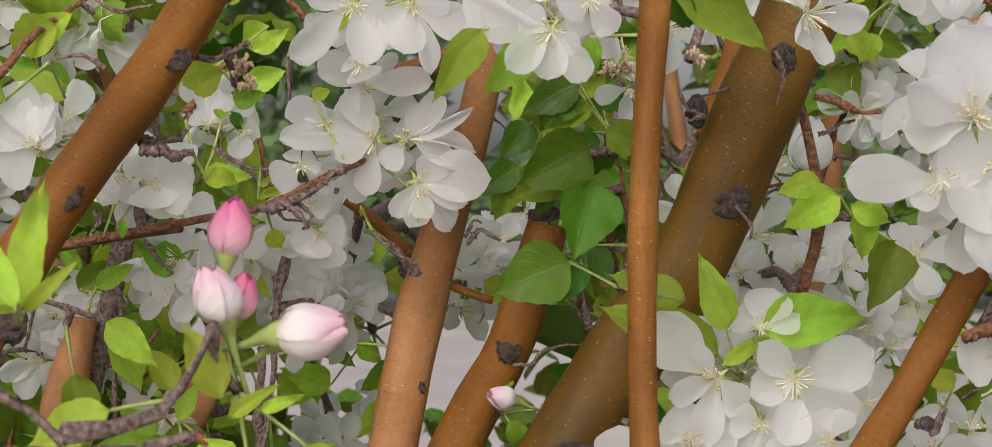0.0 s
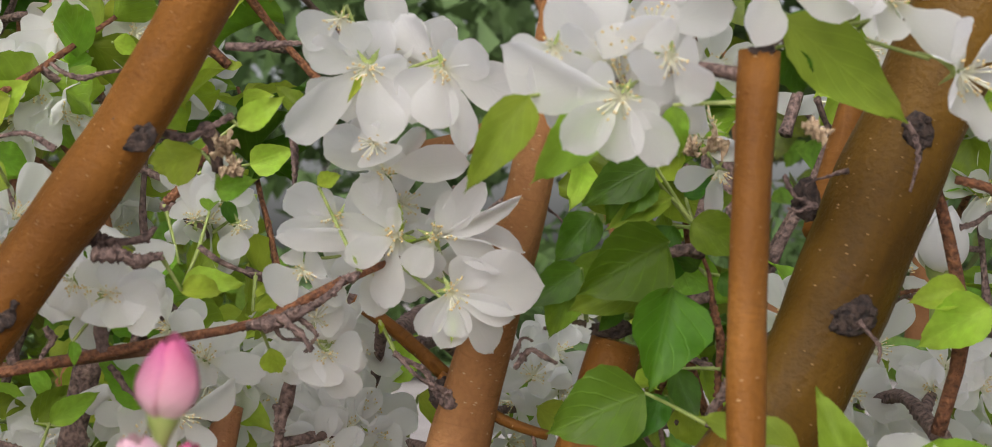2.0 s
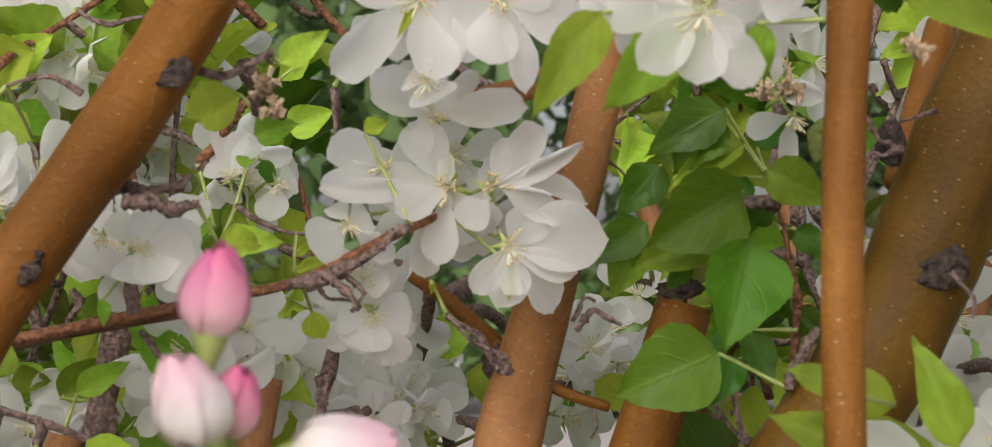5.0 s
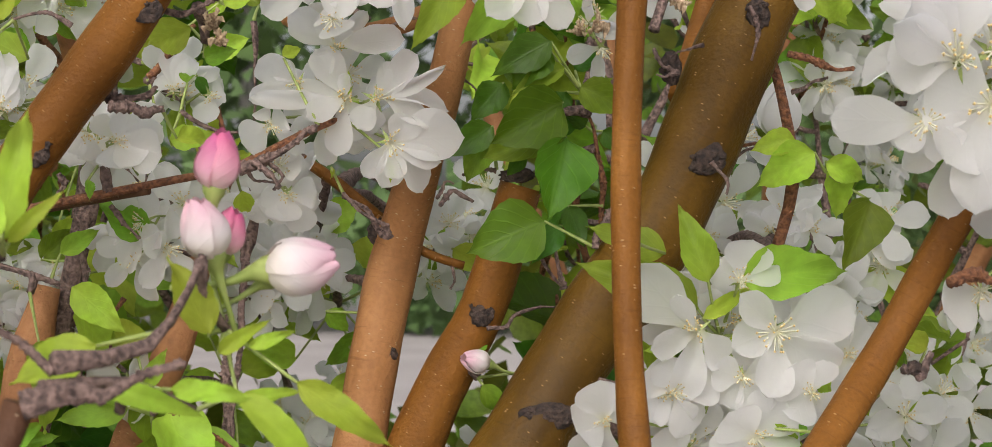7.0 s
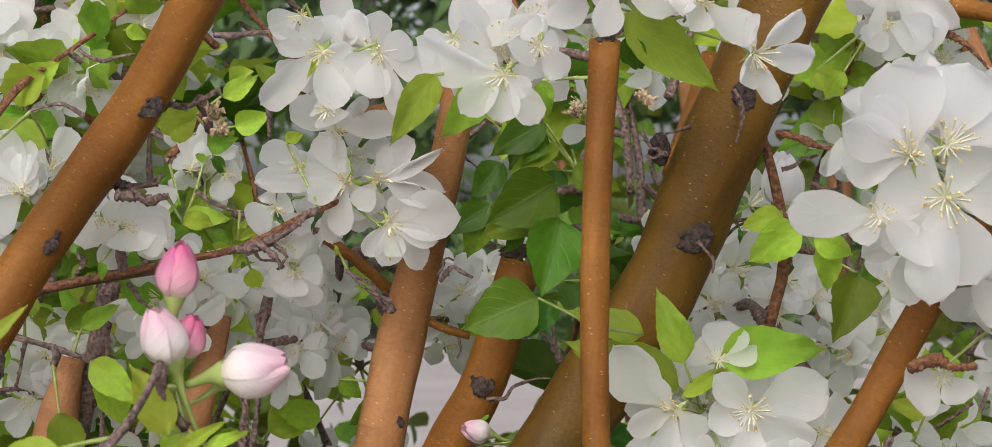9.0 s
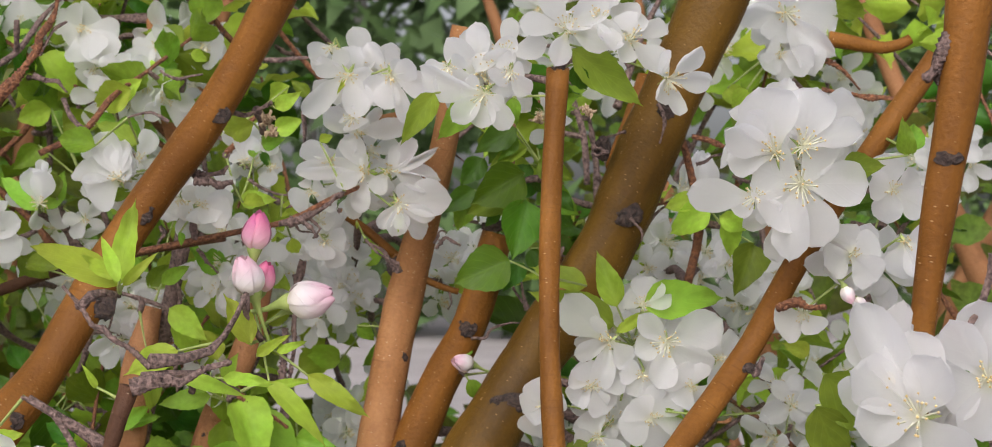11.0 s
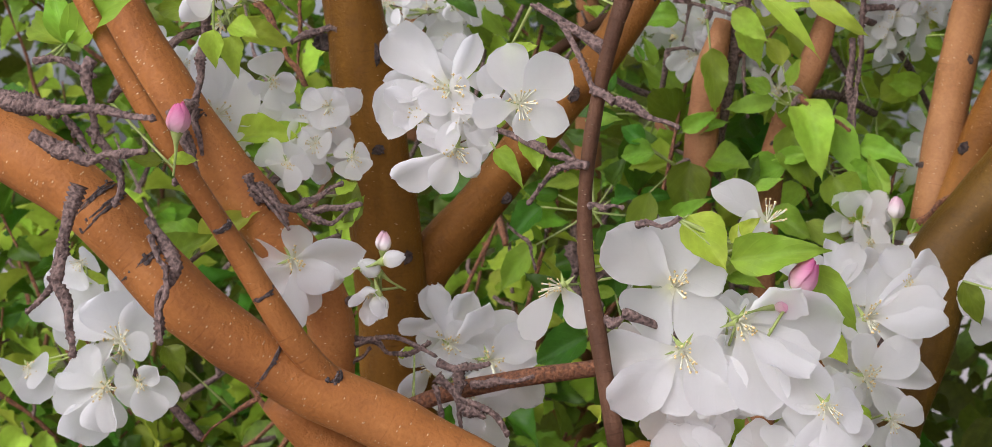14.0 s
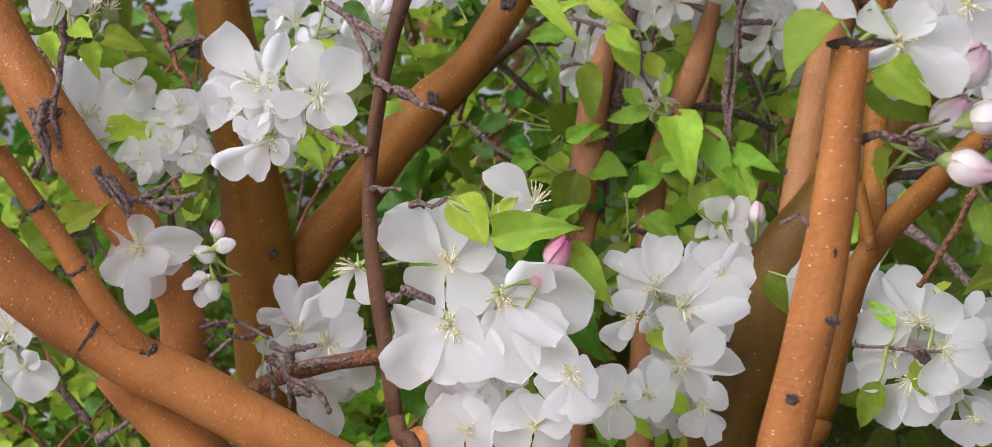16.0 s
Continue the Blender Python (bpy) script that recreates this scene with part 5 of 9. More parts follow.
bloom_6 = ((-0.079, 0.928, 1.563), (0.17, -0.95, -0.26), [(-0.0146, -0.0007, -0.0077, 0.0175), (0.0070, 0.0031, 0.0038, 0.0119), (0.0173, 0.0060, -0.0135, 0.0089), (-0.0076, 0.0020, 0.0075, 0.0099)])
cluster('flA',
        [(-0.043, 0.964, 1.591, 0.30, -0.93, -0.19, 0.86, 'k'), (-0.056, 0.960, 1.567, 0.63, -0.76, -0.14, 0.86, 'k'), (-0.054, 0.962, 1.585, -0.40, -0.89, -0.20, 0.86, 'k'), (-0.057, 0.963, 1.583, 0.51, -0.85, 0.08, 0.86, 'k'), (-0.031, 0.968, 1.569, -0.24, -0.92, 0.31, 0.86, 'k')],
        [],
        [(-0.043, 0.934, 1.575, -0.016, -0.002, 0.001, 'S'), (-0.043, 0.941, 1.575, 0.011, 0.007, 0.002, 'S'), (-0.042, 0.930, 1.577, 0.003, -0.011, 0.010, 'S'), (-0.050, 0.942, 1.543, 0.001, 0.004, -0.007, 'S'), (-0.020, 0.935, 1.548, 0.001, -0.010, -0.010, 'S'), (-0.072, 0.919, 1.596, 0.009, 0.003, 0.005, 'Y')],
        [bloom_1, bloom_2, bloom_3, bloom_4, bloom_5, bloom_6])
bloom_1 = ((-0.049, 0.886, 1.638), (-0.02, -0.93, -0.37), [(-0.0325, 0.0040, -0.0219, 0.0169), (-0.0217, 0.0030, 0.0094, 0.0149), (0.0151, -0.0031, 0.0015, 0.0098), (0.0066, -0.0101, -0.0314, 0.0165), (0.0171, -0.0030, -0.0221, 0.0171)])
bloom_2 = ((-0.021, 0.881, 1.637), (0.13, -0.93, -0.35), [(-0.0160, 0.0000, -0.0128, 0.0178), (-0.0044, -0.0032, -0.0239, 0.0177), (0.0104, -0.0015, -0.0312, 0.0109), (0.0279, 0.0078, -0.0108, 0.0169), (0.0170, -0.0016, 0.0060, 0.0171), (0.0064, -0.0011, 0.0105, 0.0147)])
bloom_3 = ((-0.046, 0.879, 1.609), (-0.04, -0.93, -0.35), [(0.0031, 0.0014, -0.0073, 0.0178), (-0.0042, -0.0003, 0.0042, 0.0146)])
bloom_4 = ((-0.059, 0.885, 1.656), (-0.03, -0.91, -0.42), [(-0.0154, 0.0053, -0.0054, 0.0149), (0.0084, 0.0025, -0.0126, 0.0148)])
cluster('top',
        [(-0.026, 0.914, 1.640, -0.02, -0.98, 0.21, 0.86, 'k'), (-0.041, 0.925, 1.649, 0.27, -0.88, 0.38, 0.86, 'k'), (-0.042, 0.915, 1.638, 0.33, -0.93, 0.17, 0.86, 'k'), (-0.056, 0.914, 1.637, -0.31, -0.95, -0.09, 0.86, 'k')],
        [],
        [(-0.058, 0.900, 1.639, 0.011, 0.010, -0.003, 'S'), (-0.049, 0.886, 1.638, -0.006, -0.006, -0.012, 'S'), (-0.060, 0.895, 1.647, 0.005, -0.006, 0.005, 'Y')],
        [bloom_1, bloom_2, bloom_3, bloom_4])
bloom_1 = ((0.042, 0.800, 1.617), (-0.25, -0.91, -0.32), [(-0.0390, -0.0086, 0.0071, 0.0172), (-0.0200, -0.0050, -0.0181, 0.0153), (-0.0015, -0.0026, -0.0216, 0.0163), (0.0143, 0.0056, -0.0217, 0.0149), (0.0101, 0.0013, -0.0101, 0.0127), (-0.0096, 0.0041, 0.0073, 0.0150)])
bloom_2 = ((0.058, 0.799, 1.630), (-0.06, -0.92, -0.39), [(-0.0124, 0.0046, -0.0066, 0.0149), (0.0130, 0.0021, -0.0127, 0.0149), (0.0090, -0.0014, -0.0003, 0.0148), (-0.0050, 0.0028, 0.0118, 0.0128)])
bloom_3 = ((0.020, 0.806, 1.634), (-0.11, -0.90, -0.42), [(-0.0147, 0.0051, -0.0047, 0.0158), (-0.0058, 0.0003, -0.0169, 0.0150), (0.0096, 0.0048, -0.0125, 0.0130), (0.0075, -0.0001, 0.0075, 0.0129)])
cluster('topnear',
        [(0.054, 0.834, 1.644, -0.08, -0.96, 0.25, 1.00, 'k'), (0.036, 0.835, 1.633, -0.29, -0.89, -0.36, 1.00, 'k'), (0.044, 0.832, 1.623, 0.22, -0.87, 0.45, 1.00, 'k'), (0.042, 0.832, 1.636, -0.05, -0.99, 0.13, 1.00, 'k')],
        [],
        [(0.040, 0.806, 1.619, -0.028, 0.004, -0.031, 'M'), (0.012, 0.796, 1.617, -0.020, -0.005, -0.030, 'M'), (0.059, 0.808, 1.615, 0.002, 0.002, -0.018, 'L')],
        [bloom_1, bloom_2, bloom_3])
cluster('sticktop',
        [(0.093, 0.811, 1.656, -0.00, -0.93, 0.36, 1.00, 'f'), (0.131, 0.815, 1.650, 0.25, -0.94, 0.23, 1.00, 'f'), (0.154, 0.816, 1.626, 0.38, -0.85, -0.37, 1.00, 'f'), (0.112, 0.814, 1.661, -0.02, -0.84, 0.54, 1.00, 'f')],
        [],
        [(0.096, 0.817, 1.645, 0.044, 0.011, -0.035, 'M'), (0.098, 0.819, 1.636, 0.006, 0.010, -0.018, 'D')])
bloom_1 = ((0.201, 0.766, 1.552), (-0.32, -0.94, -0.14), [(-0.0399, -0.0051, 0.0002, 0.0220), (-0.0110, 0.0017, -0.0117, 0.0179), (0.0133, 0.0041, -0.0093, 0.0179)])
bloom_2 = ((0.228, 0.766, 1.559), (-0.16, -0.95, -0.27), [(0.0393, -0.0028, -0.0005, 0.0246), (0.0131, 0.0067, -0.0371, 0.0265), (-0.0124, -0.0122, -0.0413, 0.0219), (-0.0290, -0.0029, 0.0105, 0.0341), (-0.0201, 0.0038, -0.0238, 0.0256)])
bloom_3 = ((0.212, 0.759, 1.577), (-0.25, -0.96, 0.14), [(-0.0276, 0.0066, -0.0053, 0.0264), (-0.0333, -0.0155, 0.0140, 0.0217), (-0.0104, -0.0134, 0.0372, 0.0313), (-0.0210, -0.0033, 0.0228, 0.0219), (0.0110, 0.0094, 0.0468, 0.0137)])
bloom_4 = ((0.229, 0.766, 1.581), (0.04, -0.99, 0.11), [(0.0072, -0.0084, 0.0340, 0.0262), (0.0377, 0.0069, 0.0306, 0.0281), (0.0353, -0.0172, 0.0023, 0.0218), (0.0153, -0.0003, -0.0142, 0.0255), (-0.0064, 0.0050, 0.0283, 0.0257)])
cluster('flR',
        [(0.214, 0.803, 1.584, -0.35, -0.80, 0.48, 1.00, 'k'), (0.240, 0.802, 1.590, -0.44, -0.88, 0.16, 1.00, 'k'), (0.232, 0.799, 1.572, -0.12, -0.96, 0.24, 1.00, 'k'), (0.219, 0.794, 1.545, -0.32, -0.92, -0.23, 1.00, 'k'), (0.211, 0.800, 1.592, 0.47, -0.87, 0.16, 1.00, 'k')],
        [],
        [(0.253, 0.775, 1.567, 0.025, -0.008, 0.002, 'L'), (0.290, 0.764, 1.575, -0.005, -0.010, 0.020, 'L')],
        [bloom_1, bloom_2, bloom_3, bloom_4])
bloom_1 = ((0.288, 0.803, 1.556), (0.03, -1.00, 0.08), [(-0.0036, -0.0002, 0.0230, 0.0202), (0.0160, 0.0035, 0.0096, 0.0203), (0.0201, 0.0060, -0.0115, 0.0221), (-0.0050, -0.0049, -0.0192, 0.0201), (-0.0154, -0.0012, 0.0039, 0.0176)])
bloom_2 = ((0.262, 0.798, 1.518), (0.07, -0.99, 0.08), [(-0.0174, -0.0019, -0.0074, 0.0201), (0.0167, -0.0022, 0.0074, 0.0201), (0.0166, -0.0012, -0.0153, 0.0201), (-0.0047, 0.0044, 0.0191, 0.0176)])
bloom_3 = ((0.293, 0.793, 1.525), (-0.05, -0.98, -0.19), [(0.0180, -0.0040, 0.0036, 0.0199), (0.0129, -0.0091, -0.0189, 0.0198), (-0.0039, 0.0008, -0.0227, 0.0200)])
bloom_4 = ((0.234, 0.804, 1.482), (-0.23, -0.96, -0.16), [(-0.0189, -0.0039, -0.0092, 0.0219), (0.0069, -0.0036, -0.0133, 0.0202)])
cluster('flR2',
        [(0.271, 0.834, 1.500, -0.14, -0.91, 0.39, 1.00, 'k'), (0.268, 0.825, 1.517, -0.31, -0.95, 0.02, 1.00, 'k'), (0.279, 0.835, 1.512, 0.08, -0.99, -0.14, 1.00, 'k'), (0.285, 0.837, 1.510, 0.30, -0.95, -0.03, 1.00, 'k')],
        [(0.258, 0.801, 1.498, 0.43, -0.19, -0.88, 0.70, 'b'), (0.264, 0.801, 1.491, 0.63, -0.16, -0.76, 0.70, 'b')],
        [(0.298, 0.796, 1.579, 0.005, 0.005, 0.019, 'L')],
        [bloom_1, bloom_2, bloom_3, bloom_4])
bloom_1 = ((0.118, 0.848, 1.464), (-0.30, -0.95, 0.04), [(-0.0293, -0.0039, 0.0287, 0.0227), (-0.0072, -0.0067, -0.0313, 0.0165), (-0.0247, -0.0051, -0.0064, 0.0127), (-0.0080, -0.0060, 0.0185, 0.0127), (0.0114, 0.0029, -0.0170, 0.0145)])
bloom_2 = ((0.154, 0.849, 1.463), (-0.05, -1.00, -0.06), [(0.0339, -0.0129, 0.0131, 0.0274), (0.0269, 0.0033, -0.0214, 0.0250), (-0.0193, -0.0101, 0.0187, 0.0143), (-0.0080, -0.0056, -0.0300, 0.0207), (-0.0195, -0.0062, -0.0050, 0.0143)])
bloom_3 = ((0.139, 0.852, 1.443), (-0.10, -0.98, -0.15), [(-0.0099, 0.0003, -0.0126, 0.0161), (0.0099, 0.0018, -0.0171, 0.0178), (0.0157, 0.0016, 0.0082, 0.0178), (-0.0143, -0.0027, 0.0045, 0.0145)])
bloom_4 = ((0.140, 0.860, 1.486), (-0.06, -0.96, 0.27), [(0.0052, -0.0045, 0.0193, 0.0213), (-0.0123, 0.0036, 0.0062, 0.0150), (0.0165, -0.0038, 0.0085, 0.0162)])
bloom_5 = ((0.188, 0.857, 1.452), (0.07, -0.99, 0.11), [(0.0137, 0.0045, 0.0165, 0.0183), (0.0140, -0.0029, -0.0069, 0.0168), (-0.0061, 0.0050, 0.0138, 0.0163), (0.0036, -0.0024, -0.0209, 0.0162)])
bloom_6 = ((0.105, 0.852, 1.436), (-0.22, -0.97, -0.09), [(-0.0113, -0.0008, -0.0110, 0.0161), (-0.0081, 0.0024, 0.0110, 0.0129), (0.0095, -0.0026, -0.0137, 0.0160)])
cluster('flB',
        [(0.149, 0.891, 1.443, -0.58, -0.81, 0.10, 0.86, 'k'), (0.141, 0.889, 1.466, -0.20, -0.97, 0.12, 0.86, 'k'), (0.158, 0.890, 1.462, 0.49, -0.86, -0.15, 0.86, 'k'), (0.122, 0.895, 1.470, 0.29, -0.84, 0.45, 0.86, 'k'), (0.148, 0.886, 1.464, -0.53, -0.85, 0.03, 0.86, 'k'), (0.121, 0.891, 1.466, 0.02, -1.00, 0.05, 0.86, 'k'), (0.149, 0.893, 1.446, 0.33, -0.94, 0.06, 0.86, 'k')],
        [],
        [(0.104, 0.848, 1.499, -0.036, -0.004, 0.013, 'M'), (0.122, 0.871, 1.473, -0.054, -0.004, 0.023, 'M'), (0.123, 0.845, 1.486, -0.012, -0.002, 0.035, 'M'), (0.140, 0.860, 1.486, 0.055, 0.002, 0.009, 'M'), (0.123, 0.862, 1.469, 0.027, 0.009, 0.016, 'S'), (0.112, 0.863, 1.457, -0.017, 0.005, -0.003, 'S')],
        [bloom_1, bloom_2, bloom_3, bloom_4, bloom_5, bloom_6])
bloom_1 = ((-0.149, 0.898, 1.554), (0.42, -0.91, -0.01), [(0.0246, -0.0048, -0.0068, 0.0203), (0.0114, -0.0054, -0.0135, 0.0190), (0.0214, 0.0017, 0.0088, 0.0171), (-0.0054, 0.0041, -0.0111, 0.0171), (0.0058, -0.0035, 0.0140, 0.0156), (-0.0112, 0.0040, 0.0115, 0.0110), (0.0140, 0.0044, 0.0025, 0.0192)])
bloom_2 = ((-0.164, 0.906, 1.559), (0.10, -0.96, -0.26), [(-0.0082, -0.0008, -0.0104, 0.0130), (-0.0054, 0.0029, 0.0052, 0.0110), (0.0024, 0.0025, -0.0134, 0.0117)])
cluster('l7',
        [(-0.163, 0.938, 1.557, 0.42, -0.84, 0.35, 0.86, 'k'), (-0.164, 0.932, 1.553, 0.18, -0.98, 0.02, 0.86, 'k'), (-0.175, 0.932, 1.555, 0.38, -0.87, 0.31, 0.86, 'k'), (-0.154, 0.942, 1.554, -0.26, -0.76, 0.60, 0.86, 'k')],
        [],
        [(-0.163, 0.902, 1.536, 0.002, -0.004, -0.009, 'L'), (-0.141, 0.907, 1.571, -0.010, 0.007, 0.000, 'Y'), (-0.120, 0.894, 1.555, 0.016, 0.008, 0.002, 'Y')],
        [bloom_1, bloom_2])
bloom_1 = ((-0.209, 0.927, 1.572), (0.10, -0.98, 0.18), [(-0.0321, -0.0040, 0.0091, 0.0226), (-0.0207, 0.0015, -0.0122, 0.0257), (-0.0119, 0.0056, 0.0318, 0.0188), (0.0011, -0.0043, 0.0267, 0.0206), (0.0081, -0.0033, 0.0199, 0.0157), (0.0123, -0.0011, 0.0054, 0.0177)])
cluster('l8',
        [(-0.219, 0.960, 1.568, -0.04, -0.85, 0.53, 0.86, 'k'), (-0.210, 0.961, 1.574, -0.26, -0.94, -0.20, 0.86, 'k'), (-0.210, 0.964, 1.579, -0.49, -0.86, -0.13, 0.86, 'k'), (-0.223, 0.956, 1.583, -0.23, -0.97, -0.03, 0.86, 'k')],
        [],
        [(-0.223, 0.918, 1.595, -0.028, 0.009, 0.005, 'L'), (-0.220, 0.939, 1.561, 0.018, 0.006, 0.004, 'L'), (-0.197, 0.932, 1.597, -0.033, 0.011, 0.016, 'M')],
        [bloom_1])
bloom_1 = ((-0.135, 0.995, 1.586), (0.20, -0.96, 0.18), [(-0.0040, 0.0043, 0.0215, 0.0122), (0.0055, -0.0010, 0.0203, 0.0121), (0.0169, -0.0061, 0.0132, 0.0120), (-0.0102, 0.0018, 0.0041, 0.0121)])
bloom_2 = ((-0.116, 0.998, 1.584), (0.26, -0.93, -0.26), [(-0.0020, -0.0046, -0.0161, 0.0136), (0.0057, 0.0014, -0.0049, 0.0122), (0.0064, 0.0018, 0.0034, 0.0122)])
cluster('l9',
        [(-0.135, 1.022, 1.586, 0.45, -0.85, 0.28, 0.86, 'k'), (-0.136, 1.025, 1.597, 0.31, -0.92, -0.26, 0.86, 'k')],
        [],
        [(-0.126, 0.982, 1.589, 0.001, 0.012, 0.007, 'L'), (-0.138, 1.010, 1.558, 0.008, 0.011, 0.031, 'M'), (-0.142, 0.998, 1.567, -0.019, 0.012, -0.001, 'L'), (-0.123, 1.000, 1.594, 0.006, 0.001, -0.012, 'D')],
        [bloom_1, bloom_2])
bloom_1 = ((-0.076, 0.945, 1.544), (0.27, -0.95, 0.15), [(0.0110, -0.0006, -0.0032, 0.0165), (0.0031, 0.0002, 0.0103, 0.0151), (-0.0063, 0.0001, 0.0016, 0.0129)])
bloom_2 = ((-0.073, 0.954, 1.530), (0.12, -0.96, -0.25), [(0.0143, 0.0049, 0.0015, 0.0182), (-0.0016, -0.0005, -0.0142, 0.0203), (0.0120, 0.0055, -0.0175, 0.0168), (-0.0109, -0.0017, -0.0110, 0.0166), (-0.0135, -0.0051, 0.0032, 0.0144)])
cluster('l10',
        [(-0.078, 0.990, 1.537, 0.39, -0.82, 0.43, 0.86, 'k'), (-0.078, 0.975, 1.531, 0.14, -0.98, -0.10, 0.86, 'k'), (-0.087, 0.983, 1.534, 0.30, -0.91, 0.30, 0.86, 'k'), (-0.072, 0.994, 1.533, -0.27, -0.79, 0.55, 0.86, 'k')],
        [],
        [(-0.096, 0.952, 1.532, 0.003, 0.009, -0.013, 'Y'), (-0.105, 0.967, 1.547, 0.016, 0.011, 0.008, 'S'), (-0.131, 0.952, 1.558, 0.025, -0.006, 0.001, 'Y'), (-0.103, 0.959, 1.553, 0.008, 0.009, 0.008, 'S')],
        [bloom_1, bloom_2])
cluster('l10b',
        [(-0.146, 0.962, 1.517, -0.37, -0.92, -0.14, 0.86, 'f'), (-0.135, 0.963, 1.504, 0.57, -0.80, -0.20, 0.86, 'f'), (-0.152, 0.973, 1.500, -0.18, -0.90, -0.39, 0.86, 'f'), (-0.168, 0.996, 1.511, 0.69, -0.69, -0.21, 0.86, 'k'), (-0.129, 0.991, 1.526, 0.07, -0.85, 0.52, 0.86, 'k')],
        [],
        [(-0.146, 0.963, 1.509, -0.020, -0.009, 0.020, 'L')])
bloom_1 = ((-0.264, 1.049, 1.690), (0.35, -0.90, -0.26), [(-0.0137, -0.0056, 0.0122, 0.0270), (0.0141, 0.0005, 0.0079, 0.0282), (0.0274, -0.0003, -0.0121, 0.0335), (0.0110, -0.0070, -0.0277, 0.0323), (0.0245, -0.0084, -0.0271, 0.0269), (-0.0139, -0.0012, -0.0080, 0.0249)])
bloom_2 = ((-0.256, 1.054, 1.660), (0.22, -0.91, -0.34), [(0.0168, 0.0050, -0.0125, 0.0229), (-0.0085, -0.0006, -0.0104, 0.0228), (-0.0099, 0.0018, 0.0098, 0.0218)])
cluster('l11',
        [(-0.272, 1.089, 1.673, -0.02, -0.78, 0.62, 0.86, 'k'), (-0.262, 1.083, 1.680, 0.01, -0.91, -0.42, 0.86, 'k'), (-0.262, 1.087, 1.687, -0.24, -0.96, -0.12, 0.86, 'k'), (-0.276, 1.086, 1.692, 0.02, -1.00, -0.09, 0.86, 'k')],
        [],
        [(-0.278, 1.067, 1.685, -0.021, -0.010, 0.013, 'L'), (-0.301, 1.065, 1.671, 0.033, 0.003, -0.029, 'Y'), (-0.301, 1.064, 1.685, -0.029, 0.001, 0.000, 'Y')],
        [bloom_1, bloom_2])
bloom_1 = ((-0.206, 1.044, 1.677), (0.00, -0.97, -0.22), [(-0.0081, 0.0005, 0.0086, 0.0205), (0.0080, -0.0020, 0.0128, 0.0205), (-0.0161, -0.0065, -0.0076, 0.0225), (-0.0237, -0.0041, -0.0227, 0.0226), (0.0104, -0.0003, -0.0105, 0.0172)])
bloom_2 = ((-0.174, 1.051, 1.675), (0.31, -0.95, -0.03), [(-0.0103, -0.0002, 0.0072, 0.0227), (0.0144, 0.0046, 0.0084, 0.0261), (0.0133, -0.0035, -0.0057, 0.0227), (-0.0135, -0.0039, -0.0083, 0.0205)])
cluster('l12',
        [(-0.206, 1.080, 1.679, 0.45, -0.85, 0.28, 0.86, 'k'), (-0.208, 1.081, 1.688, 0.32, -0.92, -0.24, 0.86, 'k'), (-0.194, 1.085, 1.688, 0.45, -0.89, -0.09, 0.86, 'k'), (-0.205, 1.090, 1.678, 0.58, -0.79, -0.18, 0.86, 'k')],
        [],
        [(-0.249, 1.057, 1.660, 0.027, 0.001, 0.012, 'M'), (-0.191, 1.040, 1.662, -0.018, -0.004, -0.007, 'L'), (-0.181, 1.038, 1.669, 0.013, 0.005, -0.004, 'Y')],
        [bloom_1, bloom_2])
bloom_1 = ((-0.316, 1.074, 1.699), (0.27, -0.94, -0.22), [(-0.0118, -0.0041, 0.0078, 0.0341), (0.0166, -0.0022, 0.0106, 0.0287), (-0.0173, 0.0012, -0.0127, 0.0287), (0.0165, -0.0058, -0.0138, 0.0231)])
cluster('l12b',
        [(-0.340, 1.120, 1.697, -0.16, -0.84, 0.51, 0.86, 'k'), (-0.337, 1.117, 1.711, 0.42, -0.78, 0.48, 0.86, 'k'), (-0.327, 1.118, 1.711, 0.52, -0.79, -0.34, 0.86, 'k'), (-0.337, 1.115, 1.704, -0.08, -0.97, -0.23, 0.86, 'k')],
        [],
        [(-0.314, 1.077, 1.687, -0.016, -0.012, -0.006, 'Y')],
        [bloom_1])
bloom_1 = ((-0.277, 0.977, 1.558), (0.25, -0.95, 0.20), [(-0.0049, -0.0063, 0.0256, 0.0194), (0.0090, -0.0082, 0.0245, 0.0163), (-0.0009, 0.0003, 0.0210, 0.0164)])
cluster('l13',
        [(-0.283, 1.009, 1.560, -0.01, -0.96, -0.27, 0.86, 'k')],
        [],
        [(-0.278, 0.976, 1.554, -0.030, 0.010, 0.025, 'M'), (-0.275, 0.983, 1.554, 0.016, 0.008, 0.029, 'M')],
        [bloom_1])
cluster('l13b',
        [(-0.298, 0.968, 1.532, -0.18, -0.98, -0.08, 0.69, 'f')],
        [],
        [(-0.294, 0.986, 1.523, 0.019, 0.011, -0.018, 'L')])
bloom_1 = ((0.252, 1.005, 1.690), (-0.04, -0.96, -0.29), [(-0.0347, 0.0005, 0.0014, 0.0219), (-0.0067, 0.0026, -0.0214, 0.0261), (0.0198, -0.0208, -0.0440, 0.0256), (0.0392, -0.0029, -0.0008, 0.0311), (0.0318, -0.0182, -0.0331, 0.0164), (-0.0138, -0.0041, 0.0186, 0.0208)])
bloom_2 = ((0.247, 0.994, 1.660), (-0.03, -0.95, -0.30), [(-0.0097, 0.0006, 0.0042, 0.0206), (0.0115, -0.0026, -0.0152, 0.0237), (-0.0122, 0.0001, -0.0120, 0.0186), (0.0243, -0.0068, -0.0086, 0.0205)])
